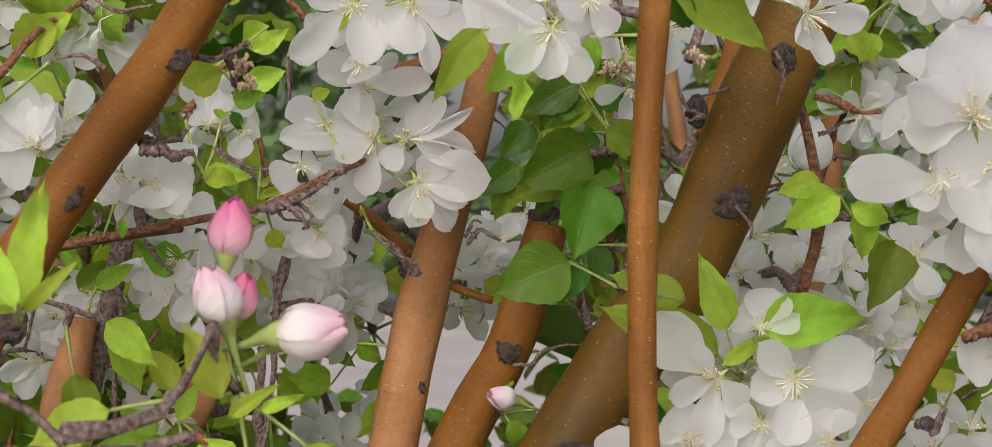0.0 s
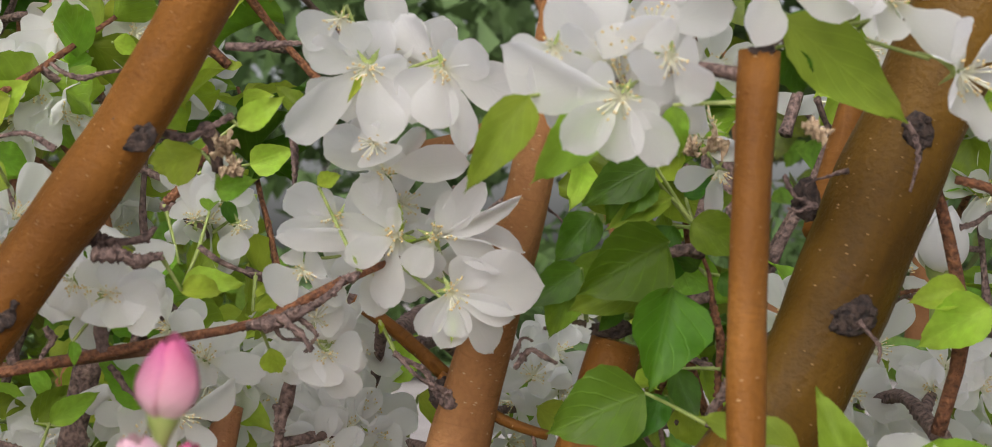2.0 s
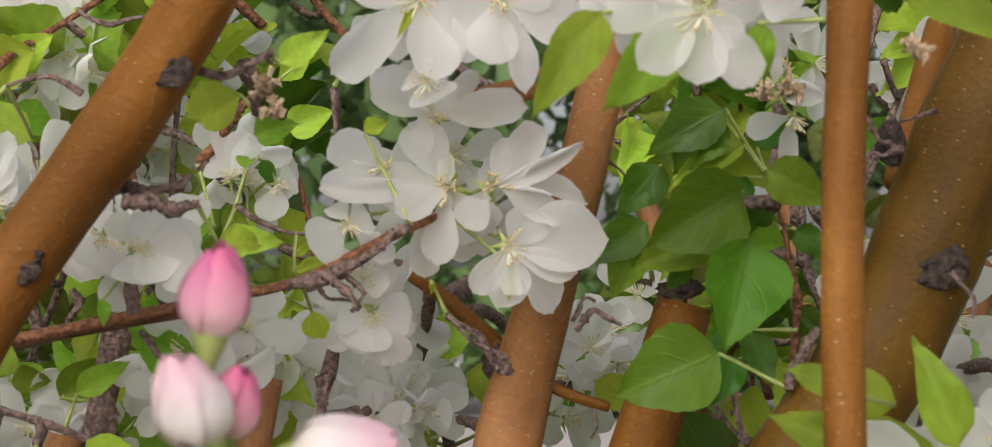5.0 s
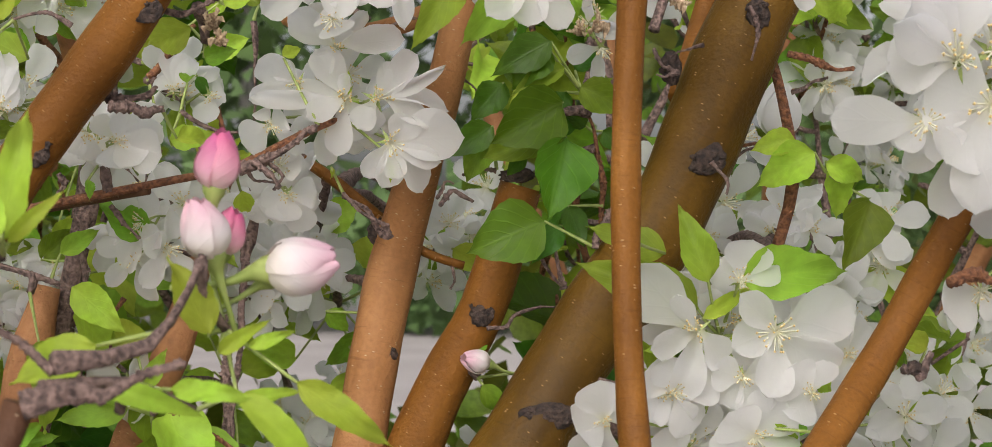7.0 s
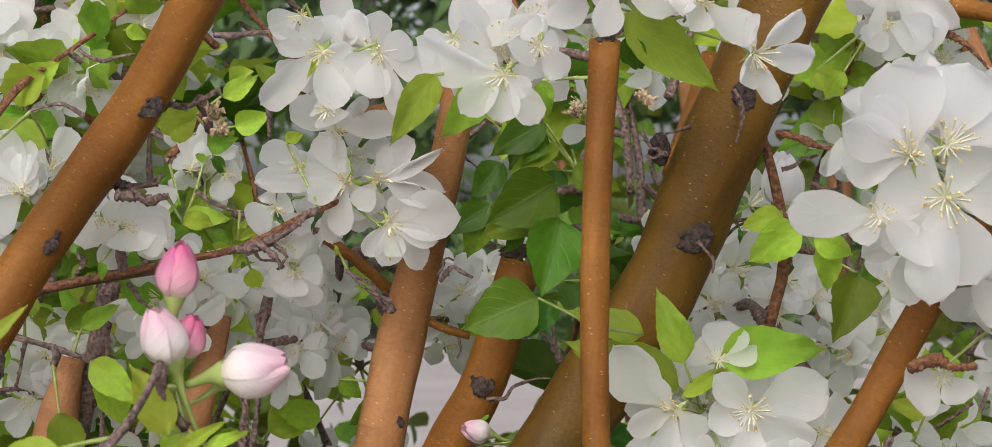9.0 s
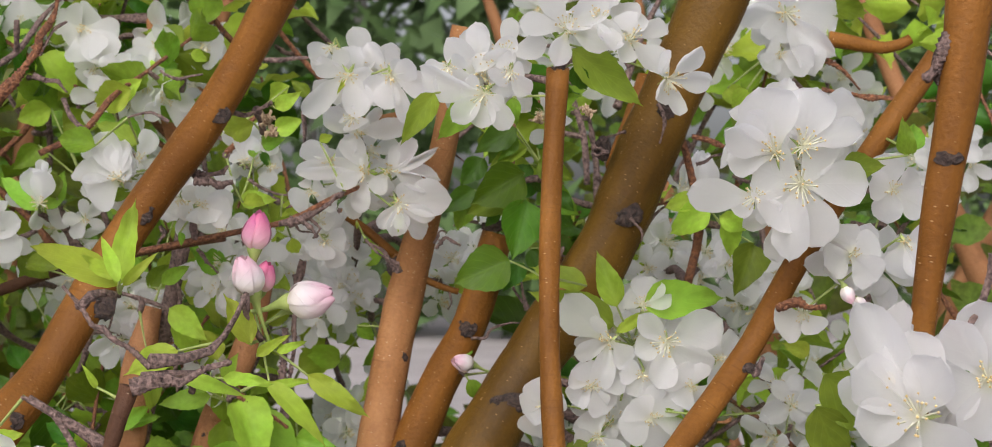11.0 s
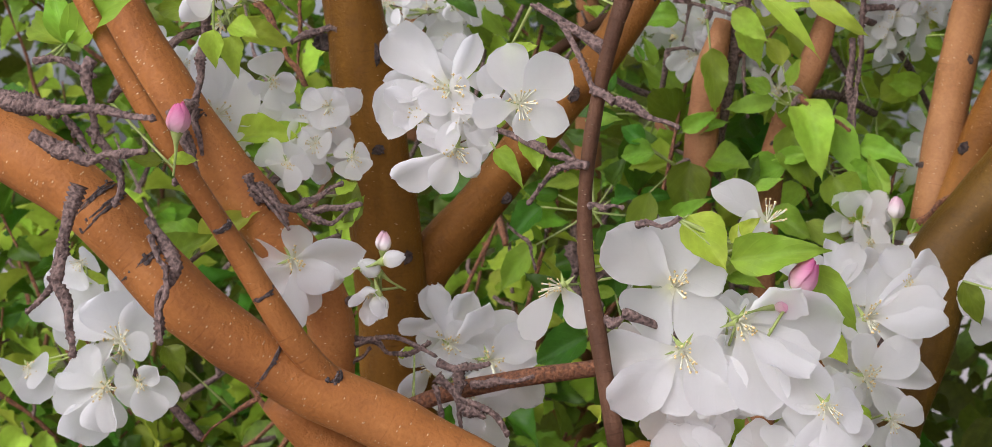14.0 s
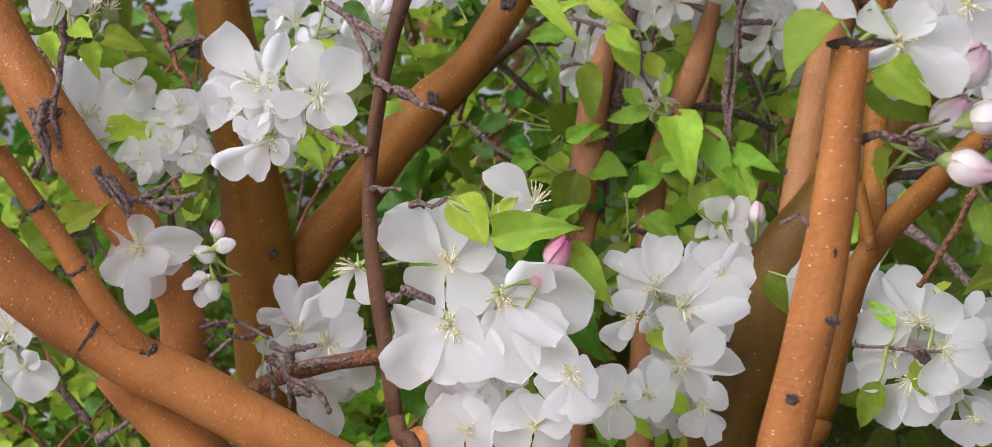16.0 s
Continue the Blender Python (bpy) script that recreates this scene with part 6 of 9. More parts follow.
cluster('r14',
        [(0.255, 1.041, 1.686, -0.41, -0.71, 0.57, 0.86, 'k'), (0.245, 1.038, 1.694, 0.30, -0.89, -0.33, 0.86, 'k'), (0.267, 1.035, 1.672, -0.53, -0.83, -0.19, 0.86, 'k'), (0.252, 1.032, 1.671, -0.55, -0.80, -0.24, 0.86, 'k')],
        [],
        [(0.223, 0.995, 1.635, -0.011, 0.003, -0.015, 'Y'), (0.281, 1.018, 1.696, 0.038, 0.007, -0.002, 'L'), (0.212, 1.020, 1.638, 0.012, -0.012, -0.015, 'Y')],
        [bloom_1, bloom_2])
cluster('m15',
        [(0.010, 1.057, 1.516, 0.09, -0.95, 0.30, 0.77, 'f'), (0.022, 1.064, 1.509, 0.56, -0.82, -0.13, 0.77, 'f'), (0.002, 1.069, 1.504, -0.63, -0.76, -0.14, 0.77, 'f'), (0.006, 1.102, 1.516, -0.29, -0.87, 0.40, 0.86, 'k'), (-0.002, 1.093, 1.483, 0.63, -0.77, 0.12, 0.86, 'k')],
        [],
        [(0.012, 1.057, 1.502, 0.019, 0.002, -0.014, 'Y')])
bloom_1 = ((-0.093, 0.962, 1.334), (0.08, -0.96, 0.27), [(-0.0182, -0.0052, 0.0200, 0.0173), (-0.0062, -0.0082, 0.0238, 0.0183), (0.0063, -0.0059, 0.0246, 0.0183), (0.0195, -0.0087, 0.0222, 0.0172), (-0.0129, 0.0031, 0.0037, 0.0217), (0.0198, 0.0001, 0.0083, 0.0194)])
bloom_2 = ((-0.083, 0.950, 1.321), (0.21, -0.97, -0.14), [(0.0133, -0.0048, 0.0049, 0.0320), (-0.0133, 0.0041, -0.0002, 0.0269), (0.0042, 0.0028, -0.0211, 0.0322), (0.0192, 0.0027, -0.0133, 0.0214)])
cluster('be',
        [(-0.085, 0.990, 1.322, 0.15, -0.91, 0.39, 0.86, 'k'), (-0.101, 0.980, 1.338, 0.24, -0.94, 0.23, 0.86, 'k'), (-0.096, 0.986, 1.328, -0.44, -0.89, -0.09, 0.86, 'k'), (-0.090, 0.984, 1.338, 0.14, -0.87, 0.48, 0.86, 'k')],
        [(-0.061, 0.956, 1.317, 0.92, -0.17, 0.34, 1.20, 'w'), (-0.067, 0.956, 1.338, 0.14, -0.16, 0.98, 1.00, 'b')],
        [(-0.055, 0.948, 1.328, 0.004, 0.011, 0.013, 'L'), (-0.051, 0.970, 1.305, 0.009, -0.007, -0.023, 'L'), (-0.079, 0.974, 1.352, -0.009, -0.003, 0.033, 'M')],
        [bloom_1, bloom_2])
cluster('be2',
        [(-0.073, 1.096, 1.384, 0.16, -0.99, 0.02, 0.86, 'f'), (-0.086, 1.106, 1.374, -0.53, -0.85, -0.08, 0.86, 'f'), (-0.071, 1.107, 1.399, 0.22, -0.75, 0.63, 0.86, 'f'), (-0.046, 1.142, 1.357, 0.63, -0.67, -0.39, 0.86, 'k'), (-0.052, 1.136, 1.361, -0.60, -0.80, -0.08, 0.86, 'k')],
        [],
        [(-0.087, 1.111, 1.379, 0.010, 0.006, -0.026, 'L')])
cluster('smfl',
        [(-0.158, 0.985, 1.433, 0.17, -0.94, -0.28, 0.73, 'f'), (-0.169, 0.996, 1.438, -0.67, -0.72, 0.16, 0.69, 'f')],
        [],
        [(-0.150, 0.980, 1.429, 0.014, -0.002, -0.034, 'L')])
cluster('c18',
        [(-0.207, 1.006, 1.479, 0.24, -0.97, -0.07, 0.77, 'f'), (-0.199, 1.005, 1.489, 0.51, -0.78, 0.37, 0.77, 'f'), (-0.209, 1.005, 1.464, -0.08, -0.87, -0.48, 0.77, 'f'), (-0.192, 1.006, 1.469, 0.78, -0.60, -0.17, 0.69, 'f'), (-0.204, 1.036, 1.460, 0.37, -0.89, -0.27, 0.86, 'k'), (-0.242, 1.043, 1.494, -0.56, -0.81, -0.17, 0.86, 'k')],
        [],
        [(-0.206, 1.002, 1.455, -0.016, 0.004, -0.024, 'L')])
bloom_1 = ((-0.323, 0.943, 1.551), (0.40, -0.92, 0.03), [(-0.0088, 0.0033, 0.0229, 0.0175), (0.0214, -0.0084, 0.0221, 0.0270), (0.0381, -0.0090, 0.0043, 0.0194), (0.0135, 0.0039, -0.0070, 0.0272)])
bloom_2 = ((-0.339, 0.946, 1.538), (0.07, -0.96, -0.25), [(-0.0304, 0.0051, 0.0188, 0.0231), (-0.0318, -0.0178, -0.0231, 0.0238), (0.0013, -0.0121, -0.0318, 0.0335), (0.0198, 0.0077, -0.0188, 0.0219), (0.0022, 0.0016, 0.0144, 0.0240)])
bloom_3 = ((-0.310, 0.938, 1.536), (0.44, -0.89, -0.13), [(0.0304, 0.0063, 0.0080, 0.0174), (0.0282, 0.0062, -0.0166, 0.0217), (0.0036, -0.0059, -0.0194, 0.0172), (0.0144, 0.0004, 0.0139, 0.0216)])
cluster('c20',
        [(-0.330, 0.980, 1.545, 0.62, -0.71, 0.33, 0.86, 'k'), (-0.332, 0.970, 1.534, 0.22, -0.97, 0.10, 0.86, 'k'), (-0.355, 0.979, 1.540, 0.41, -0.91, 0.10, 0.86, 'k'), (-0.311, 0.974, 1.537, -0.22, -0.91, 0.36, 0.86, 'k')],
        [],
        [(-0.344, 0.929, 1.558, -0.020, -0.007, -0.005, 'Y'), (-0.338, 0.953, 1.570, -0.025, 0.004, 0.003, 'Y'), (-0.280, 0.953, 1.516, 0.026, -0.009, -0.001, 'L'), (-0.386, 0.947, 1.508, 0.029, 0.001, -0.034, 'M'), (-0.303, 0.946, 1.497, -0.022, 0.010, 0.001, 'S')],
        [bloom_1, bloom_2, bloom_3])
cluster('c20b',
        [(-0.276, 0.984, 1.574, 0.12, -0.72, 0.68, 0.60, 'c'), (-0.248, 0.990, 1.547, 0.42, -0.91, 0.07, 0.60, 'f')],
        [],
        [(-0.266, 0.982, 1.562, -0.016, 0.007, 0.021, 'L')])
bloom_1 = ((-0.411, 0.951, 1.499), (0.40, -0.91, -0.11), [(0.0247, -0.0085, 0.0180, 0.0301), (-0.0040, -0.0025, 0.0200, 0.0220), (0.0227, -0.0073, -0.0009, 0.0273), (0.0114, -0.0145, -0.0334, 0.0299), (-0.0033, -0.0060, -0.0194, 0.0247)])
bloom_2 = ((-0.402, 0.942, 1.477), (0.29, -0.92, -0.26), [(0.0128, -0.0057, -0.0114, 0.0218), (-0.0092, -0.0023, -0.0118, 0.0219)])
cluster('c21',
        [(-0.421, 0.989, 1.483, 0.17, -0.88, 0.45, 0.86, 'k'), (-0.414, 0.985, 1.492, 0.02, -0.97, -0.24, 0.86, 'k'), (-0.412, 0.983, 1.499, -0.39, -0.91, -0.12, 0.86, 'k'), (-0.424, 0.986, 1.506, 0.01, -0.99, -0.16, 0.86, 'k')],
        [],
        [(-0.389, 0.959, 1.494, 0.013, 0.006, -0.024, 'L')],
        [bloom_1, bloom_2])
bloom_1 = ((-0.421, 0.945, 1.556), (0.45, -0.87, -0.19), [(0.0195, 0.0022, 0.0055, 0.0176), (-0.0002, -0.0064, 0.0279, 0.0219), (0.0239, -0.0033, -0.0152, 0.0383), (0.0128, -0.0028, -0.0282, 0.0301), (-0.0043, -0.0024, -0.0169, 0.0219)])
cluster('c21b',
        [(-0.444, 0.989, 1.548, -0.20, -0.86, 0.46, 0.86, 'k'), (-0.439, 0.982, 1.573, 0.54, -0.73, 0.41, 0.86, 'k'), (-0.434, 0.987, 1.573, 0.57, -0.76, -0.30, 0.86, 'k'), (-0.440, 0.982, 1.561, -0.22, -0.96, -0.16, 0.86, 'k')],
        [],
        [(-0.424, 0.961, 1.573, 0.027, -0.009, -0.002, 'Y'), (-0.407, 0.955, 1.552, 0.016, -0.005, -0.015, 'Y')],
        [bloom_1])
bloom_1 = ((-0.343, 0.653, 1.406), (0.33, -0.94, -0.07), [(-0.0007, -0.0010, 0.0125, 0.0180), (0.0103, 0.0041, 0.0058, 0.0162), (0.0092, -0.0015, -0.0116, 0.0162), (-0.0083, -0.0044, -0.0122, 0.0144), (-0.0157, -0.0029, 0.0046, 0.0163)])
bloom_2 = ((-0.364, 0.640, 1.373), (0.54, -0.80, -0.25), [(-0.0225, 0.0035, 0.0083, 0.0182), (-0.0095, 0.0009, -0.0093, 0.0172), (0.0109, -0.0047, -0.0173, 0.0161), (0.0183, -0.0048, -0.0050, 0.0160), (0.0044, 0.0039, 0.0102, 0.0162)])
bloom_3 = ((-0.350, 0.649, 1.384), (0.35, -0.92, -0.16), [(-0.0006, 0.0024, 0.0119, 0.0145), (0.0117, -0.0010, -0.0026, 0.0161), (-0.0042, 0.0023, -0.0132, 0.0163), (-0.0101, -0.0031, 0.0024, 0.0145)])
bloom_4 = ((-0.319, 0.639, 1.375), (0.56, -0.78, -0.26), [(-0.0080, -0.0009, 0.0078, 0.0159), (0.0093, 0.0039, 0.0030, 0.0186), (0.0063, -0.0001, -0.0101, 0.0185), (-0.0052, -0.0003, -0.0115, 0.0168)])
cluster('c22',
        [(-0.373, 0.679, 1.385, 0.78, -0.62, 0.09, 1.00, 'k'), (-0.369, 0.671, 1.398, 0.57, -0.82, -0.08, 1.00, 'k'), (-0.359, 0.673, 1.398, 0.70, -0.71, -0.09, 1.00, 'k'), (-0.369, 0.676, 1.381, 0.90, -0.43, -0.06, 1.00, 'k')],
        [],
        [(-0.329, 0.638, 1.353, 0.008, 0.011, 0.010, 'Y'), (-0.384, 0.660, 1.391, 0.023, -0.007, 0.005, 'Y')],
        [bloom_1, bloom_2, bloom_3, bloom_4])
bloom_1 = ((-0.348, 0.620, 1.315), (0.66, -0.75, 0.06), [(-0.0368, 0.0000, 0.0020, 0.0174), (0.0052, 0.0000, 0.0210, 0.0181), (0.0418, -0.0030, 0.0013, 0.0201), (0.0318, -0.0060, -0.0229, 0.0208), (0.0008, -0.0060, -0.0440, 0.0174), (-0.0241, -0.0040, -0.0210, 0.0174)])
bloom_2 = ((-0.347, 0.628, 1.313), (0.69, -0.72, -0.08), [(0.0311, 0.0000, -0.0090, 0.0189), (-0.0238, -0.0000, 0.0162, 0.0169), (0.0066, -0.0030, -0.0311, 0.0189), (-0.0183, 0.0000, -0.0259, 0.0175)])
cluster('flD',
        [],
        [],
        [(-0.352, 0.630, 1.315, 0.006, -0.003, 0.005, 'S'), (-0.359, 0.630, 1.311, -0.004, -0.003, -0.003, 'S')],
        [bloom_1, bloom_2])
cluster('flDb',
        [(-0.305, 0.635, 1.295, 0.43, -0.84, -0.34, 0.70, 'c')],
        [(-0.295, 0.631, 1.320, 0.17, -0.10, 0.98, 0.75, 'b'), (-0.293, 0.628, 1.314, 0.94, 0.26, 0.24, 0.85, 'w'), (-0.299, 0.634, 1.307, -0.52, -0.68, 0.51, 0.90, 'w'), (-0.298, 0.631, 1.294, 0.17, -0.10, -0.98, 0.90, 'w')],
        [])
bloom_1 = ((-0.425, 0.656, 1.403), (0.70, -0.70, 0.11), [(0.0094, -0.0048, 0.0330, 0.0354), (0.0322, 0.0040, 0.0137, 0.0379), (0.0315, -0.0073, -0.0083, 0.0335), (-0.0170, -0.0063, 0.0151, 0.0225), (-0.0097, -0.0037, 0.0385, 0.0215)])
bloom_2 = ((-0.385, 0.657, 1.424), (0.71, -0.63, -0.32), [(-0.0060, 0.0003, 0.0172, 0.0193), (0.0163, 0.0043, 0.0004, 0.0153), (0.0038, 0.0028, -0.0192, 0.0192), (-0.0138, 0.0003, -0.0068, 0.0155)])
bloom_3 = ((-0.467, 0.652, 1.442), (0.69, -0.72, -0.11), [(-0.0068, 0.0007, 0.0178, 0.0199), (0.0124, -0.0066, -0.0186, 0.0196)])
bloom_4 = ((-0.436, 0.656, 1.393), (0.73, -0.64, -0.23), [(0.0343, -0.0008, -0.0119, 0.0193), (-0.0165, -0.0004, -0.0080, 0.0197)])
cluster('c24',
        [(-0.468, 0.698, 1.428, 0.38, -0.76, 0.53, 1.00, 'k'), (-0.478, 0.693, 1.438, 0.90, -0.38, -0.21, 1.00, 'k'), (-0.441, 0.690, 1.412, 0.21, -0.95, -0.21, 1.00, 'k'), (-0.468, 0.696, 1.413, 0.25, -0.94, -0.22, 1.00, 'k')],
        [],
        [(-0.405, 0.653, 1.390, 0.037, -0.012, 0.005, 'Y'), (-0.401, 0.673, 1.391, 0.033, -0.006, 0.007, 'Y'), (-0.395, 0.651, 1.385, 0.022, -0.007, -0.012, 'L')],
        [bloom_1, bloom_2, bloom_3, bloom_4])
cluster('c25',
        [(-0.392, 0.623, 1.466, 0.58, -0.68, 0.45, 1.10, 's'), (-0.385, 0.629, 1.470, 0.84, -0.46, 0.29, 1.00, 's'), (-0.400, 0.624, 1.457, 0.45, -0.85, -0.28, 1.00, 's'), (-0.403, 0.631, 1.481, 0.34, -0.57, 0.75, 0.80, 'f')],
        [],
        [(-0.394, 0.625, 1.449, 0.005, -0.004, -0.024, 'Y'), (-0.385, 0.626, 1.452, 0.028, -0.000, -0.007, 'Y'), (-0.404, 0.613, 1.466, -0.042, -0.001, 0.002, 'L')])
bloom_1 = ((-0.190, 0.590, 1.400), (0.62, -0.78, -0.11), [(-0.0082, -0.0004, 0.0338, 0.0198), (0.0280, 0.0008, 0.0227, 0.0230), (0.0308, -0.0004, -0.0119, 0.0185), (0.0028, -0.0028, -0.0216, 0.0210), (-0.0255, -0.0004, -0.0031, 0.0159)])
bloom_2 = ((-0.236, 0.600, 1.410), (0.34, -0.94, -0.07), [(-0.0402, 0.0044, 0.0289, 0.0242), (-0.0494, -0.0004, -0.0163, 0.0269), (0.0194, -0.0052, 0.0297, 0.0119), (-0.0008, -0.0028, -0.0291, 0.0190), (0.0150, -0.0040, -0.0155, 0.0197)])
bloom_3 = ((-0.234, 0.603, 1.377), (0.45, -0.83, -0.33), [(-0.0398, -0.0028, -0.0177, 0.0171), (-0.0103, -0.0040, -0.0244, 0.0184), (0.0150, 0.0020, -0.0106, 0.0164), (-0.0272, 0.0044, -0.0052, 0.0164)])
cluster('flC',
        [(-0.258, 0.606, 1.396, 0.45, -0.85, 0.10, 0.90, 'f'), (-0.232, 0.604, 1.398, 0.34, -0.91, -0.12, 0.92, 'f'), (-0.237, 0.616, 1.415, 0.26, -0.95, -0.15, 0.95, 'k'), (-0.263, 0.617, 1.416, 0.34, -0.91, 0.22, 0.95, 'k'), (-0.215, 0.612, 1.398, 0.55, -0.80, 0.15, 0.95, 'k'), (-0.240, 0.612, 1.380, 0.35, -0.85, -0.35, 0.90, 'k')],
        [],
        [(-0.209, 0.600, 1.376, 0.018, -0.003, -0.018, 'M'), (-0.190, 0.600, 1.385, 0.007, -0.003, -0.022, 'Y'), (-0.203, 0.600, 1.427, 0.019, -0.003, 0.006, 'Y'), (-0.156, 0.600, 1.391, 0.022, -0.003, 0.000, 'M')],
        [bloom_1, bloom_2, bloom_3])
bloom_1 = ((-0.106, 0.599, 1.302), (0.46, -0.87, 0.18), [(-0.0327, -0.0146, 0.0299, 0.0334), (0.0054, 0.0009, 0.0380, 0.0303), (0.0274, 0.0053, 0.0077, 0.0233), (-0.0236, 0.0014, -0.0273, 0.0321), (0.0230, -0.0042, -0.0268, 0.0298)])
bloom_2 = ((-0.098, 0.589, 1.270), (0.42, -0.89, -0.21), [(-0.0567, 0.0058, -0.0065, 0.0293), (-0.0387, -0.0056, -0.0295, 0.0303), (-0.0116, 0.0040, -0.0327, 0.0301), (0.0304, -0.0060, -0.0287, 0.0278), (0.0287, -0.0080, -0.0023, 0.0285)])
bloom_3 = ((-0.070, 0.596, 1.285), (0.63, -0.77, -0.10), [(0.0350, -0.0122, 0.0236, 0.0224), (0.0518, 0.0119, 0.0047, 0.0399), (0.0387, -0.0115, -0.0306, 0.0323), (0.0170, -0.0067, -0.0487, 0.0285), (0.0473, 0.0062, -0.0443, 0.0291)])
bloom_4 = ((-0.094, 0.600, 1.211), (0.40, -0.88, 0.27), [(-0.0254, -0.0002, 0.0102, 0.0252), (0.0123, 0.0010, 0.0143, 0.0208), (-0.0162, -0.0068, -0.0142, 0.0241), (0.0228, -0.0046, -0.0108, 0.0237), (-0.0014, 0.0007, 0.0226, 0.0185)])
bloom_5 = ((-0.051, 0.599, 1.215), (0.55, -0.80, 0.22), [(-0.0216, -0.0016, 0.0119, 0.0262), (0.0050, -0.0022, 0.0183, 0.0235), (0.0277, -0.0017, 0.0089, 0.0254), (0.0150, 0.0009, -0.0146, 0.0241), (-0.0188, 0.0021, -0.0163, 0.0246)])
bloom_6 = ((-0.023, 0.588, 1.245), (0.50, -0.84, -0.19), [(-0.0170, -0.0000, -0.0172, 0.0271), (0.0153, 0.0032, -0.0229, 0.0267), (0.0227, -0.0045, 0.0007, 0.0227), (-0.0036, 0.0036, -0.0303, 0.0231)])
cluster('flE',
        [(-0.095, 0.619, 1.243, 0.63, -0.77, -0.08, 1.00, 'k'), (-0.078, 0.625, 1.275, 0.53, -0.72, 0.45, 1.00, 'k'), (-0.099, 0.629, 1.283, -0.04, -0.93, 0.37, 1.00, 'k'), (-0.087, 0.621, 1.244, 0.71, -0.71, -0.04, 1.00, 'k'), (-0.074, 0.634, 1.279, 0.79, -0.60, -0.10, 1.00, 'k'), (-0.101, 0.623, 1.261, 0.44, -0.69, 0.57, 1.00, 'k'), (-0.099, 0.630, 1.231, 0.09, -0.93, 0.37, 1.00, 'k'), (-0.124, 0.629, 1.271, 0.67, -0.52, 0.53, 1.00, 'k'), (-0.118, 0.629, 1.247, 0.28, -0.93, -0.24, 1.00, 'k')],
        [(-0.040, 0.594, 1.301, 0.52, 0.09, 0.85, 1.20, 'p'), (-0.052, 0.593, 1.294, 0.89, 0.32, 0.31, 1.00, 'p')],
        [(-0.036, 0.608, 1.313, 0.025, 0.000, -0.032, 'M'), (-0.094, 0.587, 1.340, 0.020, -0.000, -0.029, 'Y'), (-0.072, 0.588, 1.326, 0.015, -0.002, 0.013, 'Y'), (-0.072, 0.588, 1.317, 0.049, -0.002, 0.007, 'M'), (-0.143, 0.597, 1.314, -0.020, 0.004, -0.003, 'Y'), (-0.039, 0.601, 1.268, 0.005, 0.008, -0.014, 'S'), (-0.151, 0.611, 1.237, -0.010, 0.007, -0.011, 'Y')],
        [bloom_1, bloom_2, bloom_3, bloom_4, bloom_5, bloom_6])
cluster('flEp',
        [(-0.172, 0.604, 1.302, -0.25, -0.97, -0.06, 1.17, 'h'), (-0.061, 0.615, 1.336, 0.66, -0.43, 0.61, 1.17, 'h')],
        [],
        [(-0.162, 0.607, 1.317, 0.010, 0.000, 0.000, 'Y')])
bloom_1 = ((-0.069, 0.788, 1.291), (0.36, -0.90, 0.24), [(-0.0165, -0.0028, 0.0241, 0.0213), (0.0035, -0.0076, 0.0330, 0.0211), (0.0148, 0.0030, 0.0332, 0.0175), (0.0209, 0.0070, 0.0121, 0.0230), (-0.0158, -0.0012, -0.0109, 0.0213), (-0.0363, 0.0073, 0.0151, 0.0151)])
bloom_2 = ((-0.049, 0.788, 1.278), (0.57, -0.82, 0.05), [(-0.0109, -0.0066, -0.0124, 0.0210), (0.0509, -0.0102, 0.0109, 0.0231), (0.0554, -0.0193, -0.0052, 0.0220), (0.0297, 0.0028, -0.0225, 0.0226), (0.0357, 0.0087, 0.0275, 0.0236), (0.0198, 0.0018, 0.0365, 0.0227)])
bloom_3 = ((-0.025, 0.793, 1.297), (0.48, -0.86, 0.17), [(-0.0116, -0.0030, 0.0238, 0.0210), (0.0166, 0.0008, 0.0197, 0.0226), (0.0262, -0.0075, -0.0001, 0.0206)])
bloom_4 = ((-0.085, 0.790, 1.272), (0.23, -0.96, -0.12), [(-0.0211, 0.0062, -0.0166, 0.0207), (-0.0035, -0.0067, 0.0181, 0.0185), (0.0026, -0.0054, -0.0160, 0.0166)])
cluster('c28',
        [(-0.057, 0.825, 1.283, 0.03, -1.00, 0.02, 1.00, 'k'), (-0.081, 0.820, 1.288, 0.68, -0.69, -0.26, 1.00, 'k'), (-0.079, 0.822, 1.274, 0.55, -0.80, 0.22, 1.00, 'k'), (-0.097, 0.832, 1.290, 0.70, -0.45, 0.55, 1.00, 'k'), (-0.060, 0.823, 1.297, 0.83, -0.55, -0.07, 1.00, 'k')],
        [],
        [(-0.089, 0.808, 1.215, -0.004, -0.001, -0.020, 'Y'), (0.009, 0.786, 1.301, 0.011, 0.003, -0.027, 'L'), (-0.077, 0.805, 1.264, 0.015, -0.008, -0.016, 'Y')],
        [bloom_1, bloom_2, bloom_3, bloom_4])
bloom_1 = ((-0.048, 0.782, 1.243), (0.56, -0.82, 0.10), [(-0.0055, -0.0070, 0.0272, 0.0209), (0.0346, -0.0085, 0.0200, 0.0231), (0.0390, -0.0049, 0.0038, 0.0160), (0.0275, 0.0026, -0.0201, 0.0207), (-0.0217, 0.0046, -0.0058, 0.0193)])
bloom_2 = ((-0.069, 0.779, 1.224), (0.51, -0.84, -0.17), [(0.0153, 0.0016, 0.0170, 0.0237), (0.0173, -0.0006, -0.0073, 0.0227), (-0.0171, 0.0016, 0.0130, 0.0175), (-0.0041, 0.0040, -0.0186, 0.0193), (-0.0100, -0.0020, -0.0114, 0.0183)])
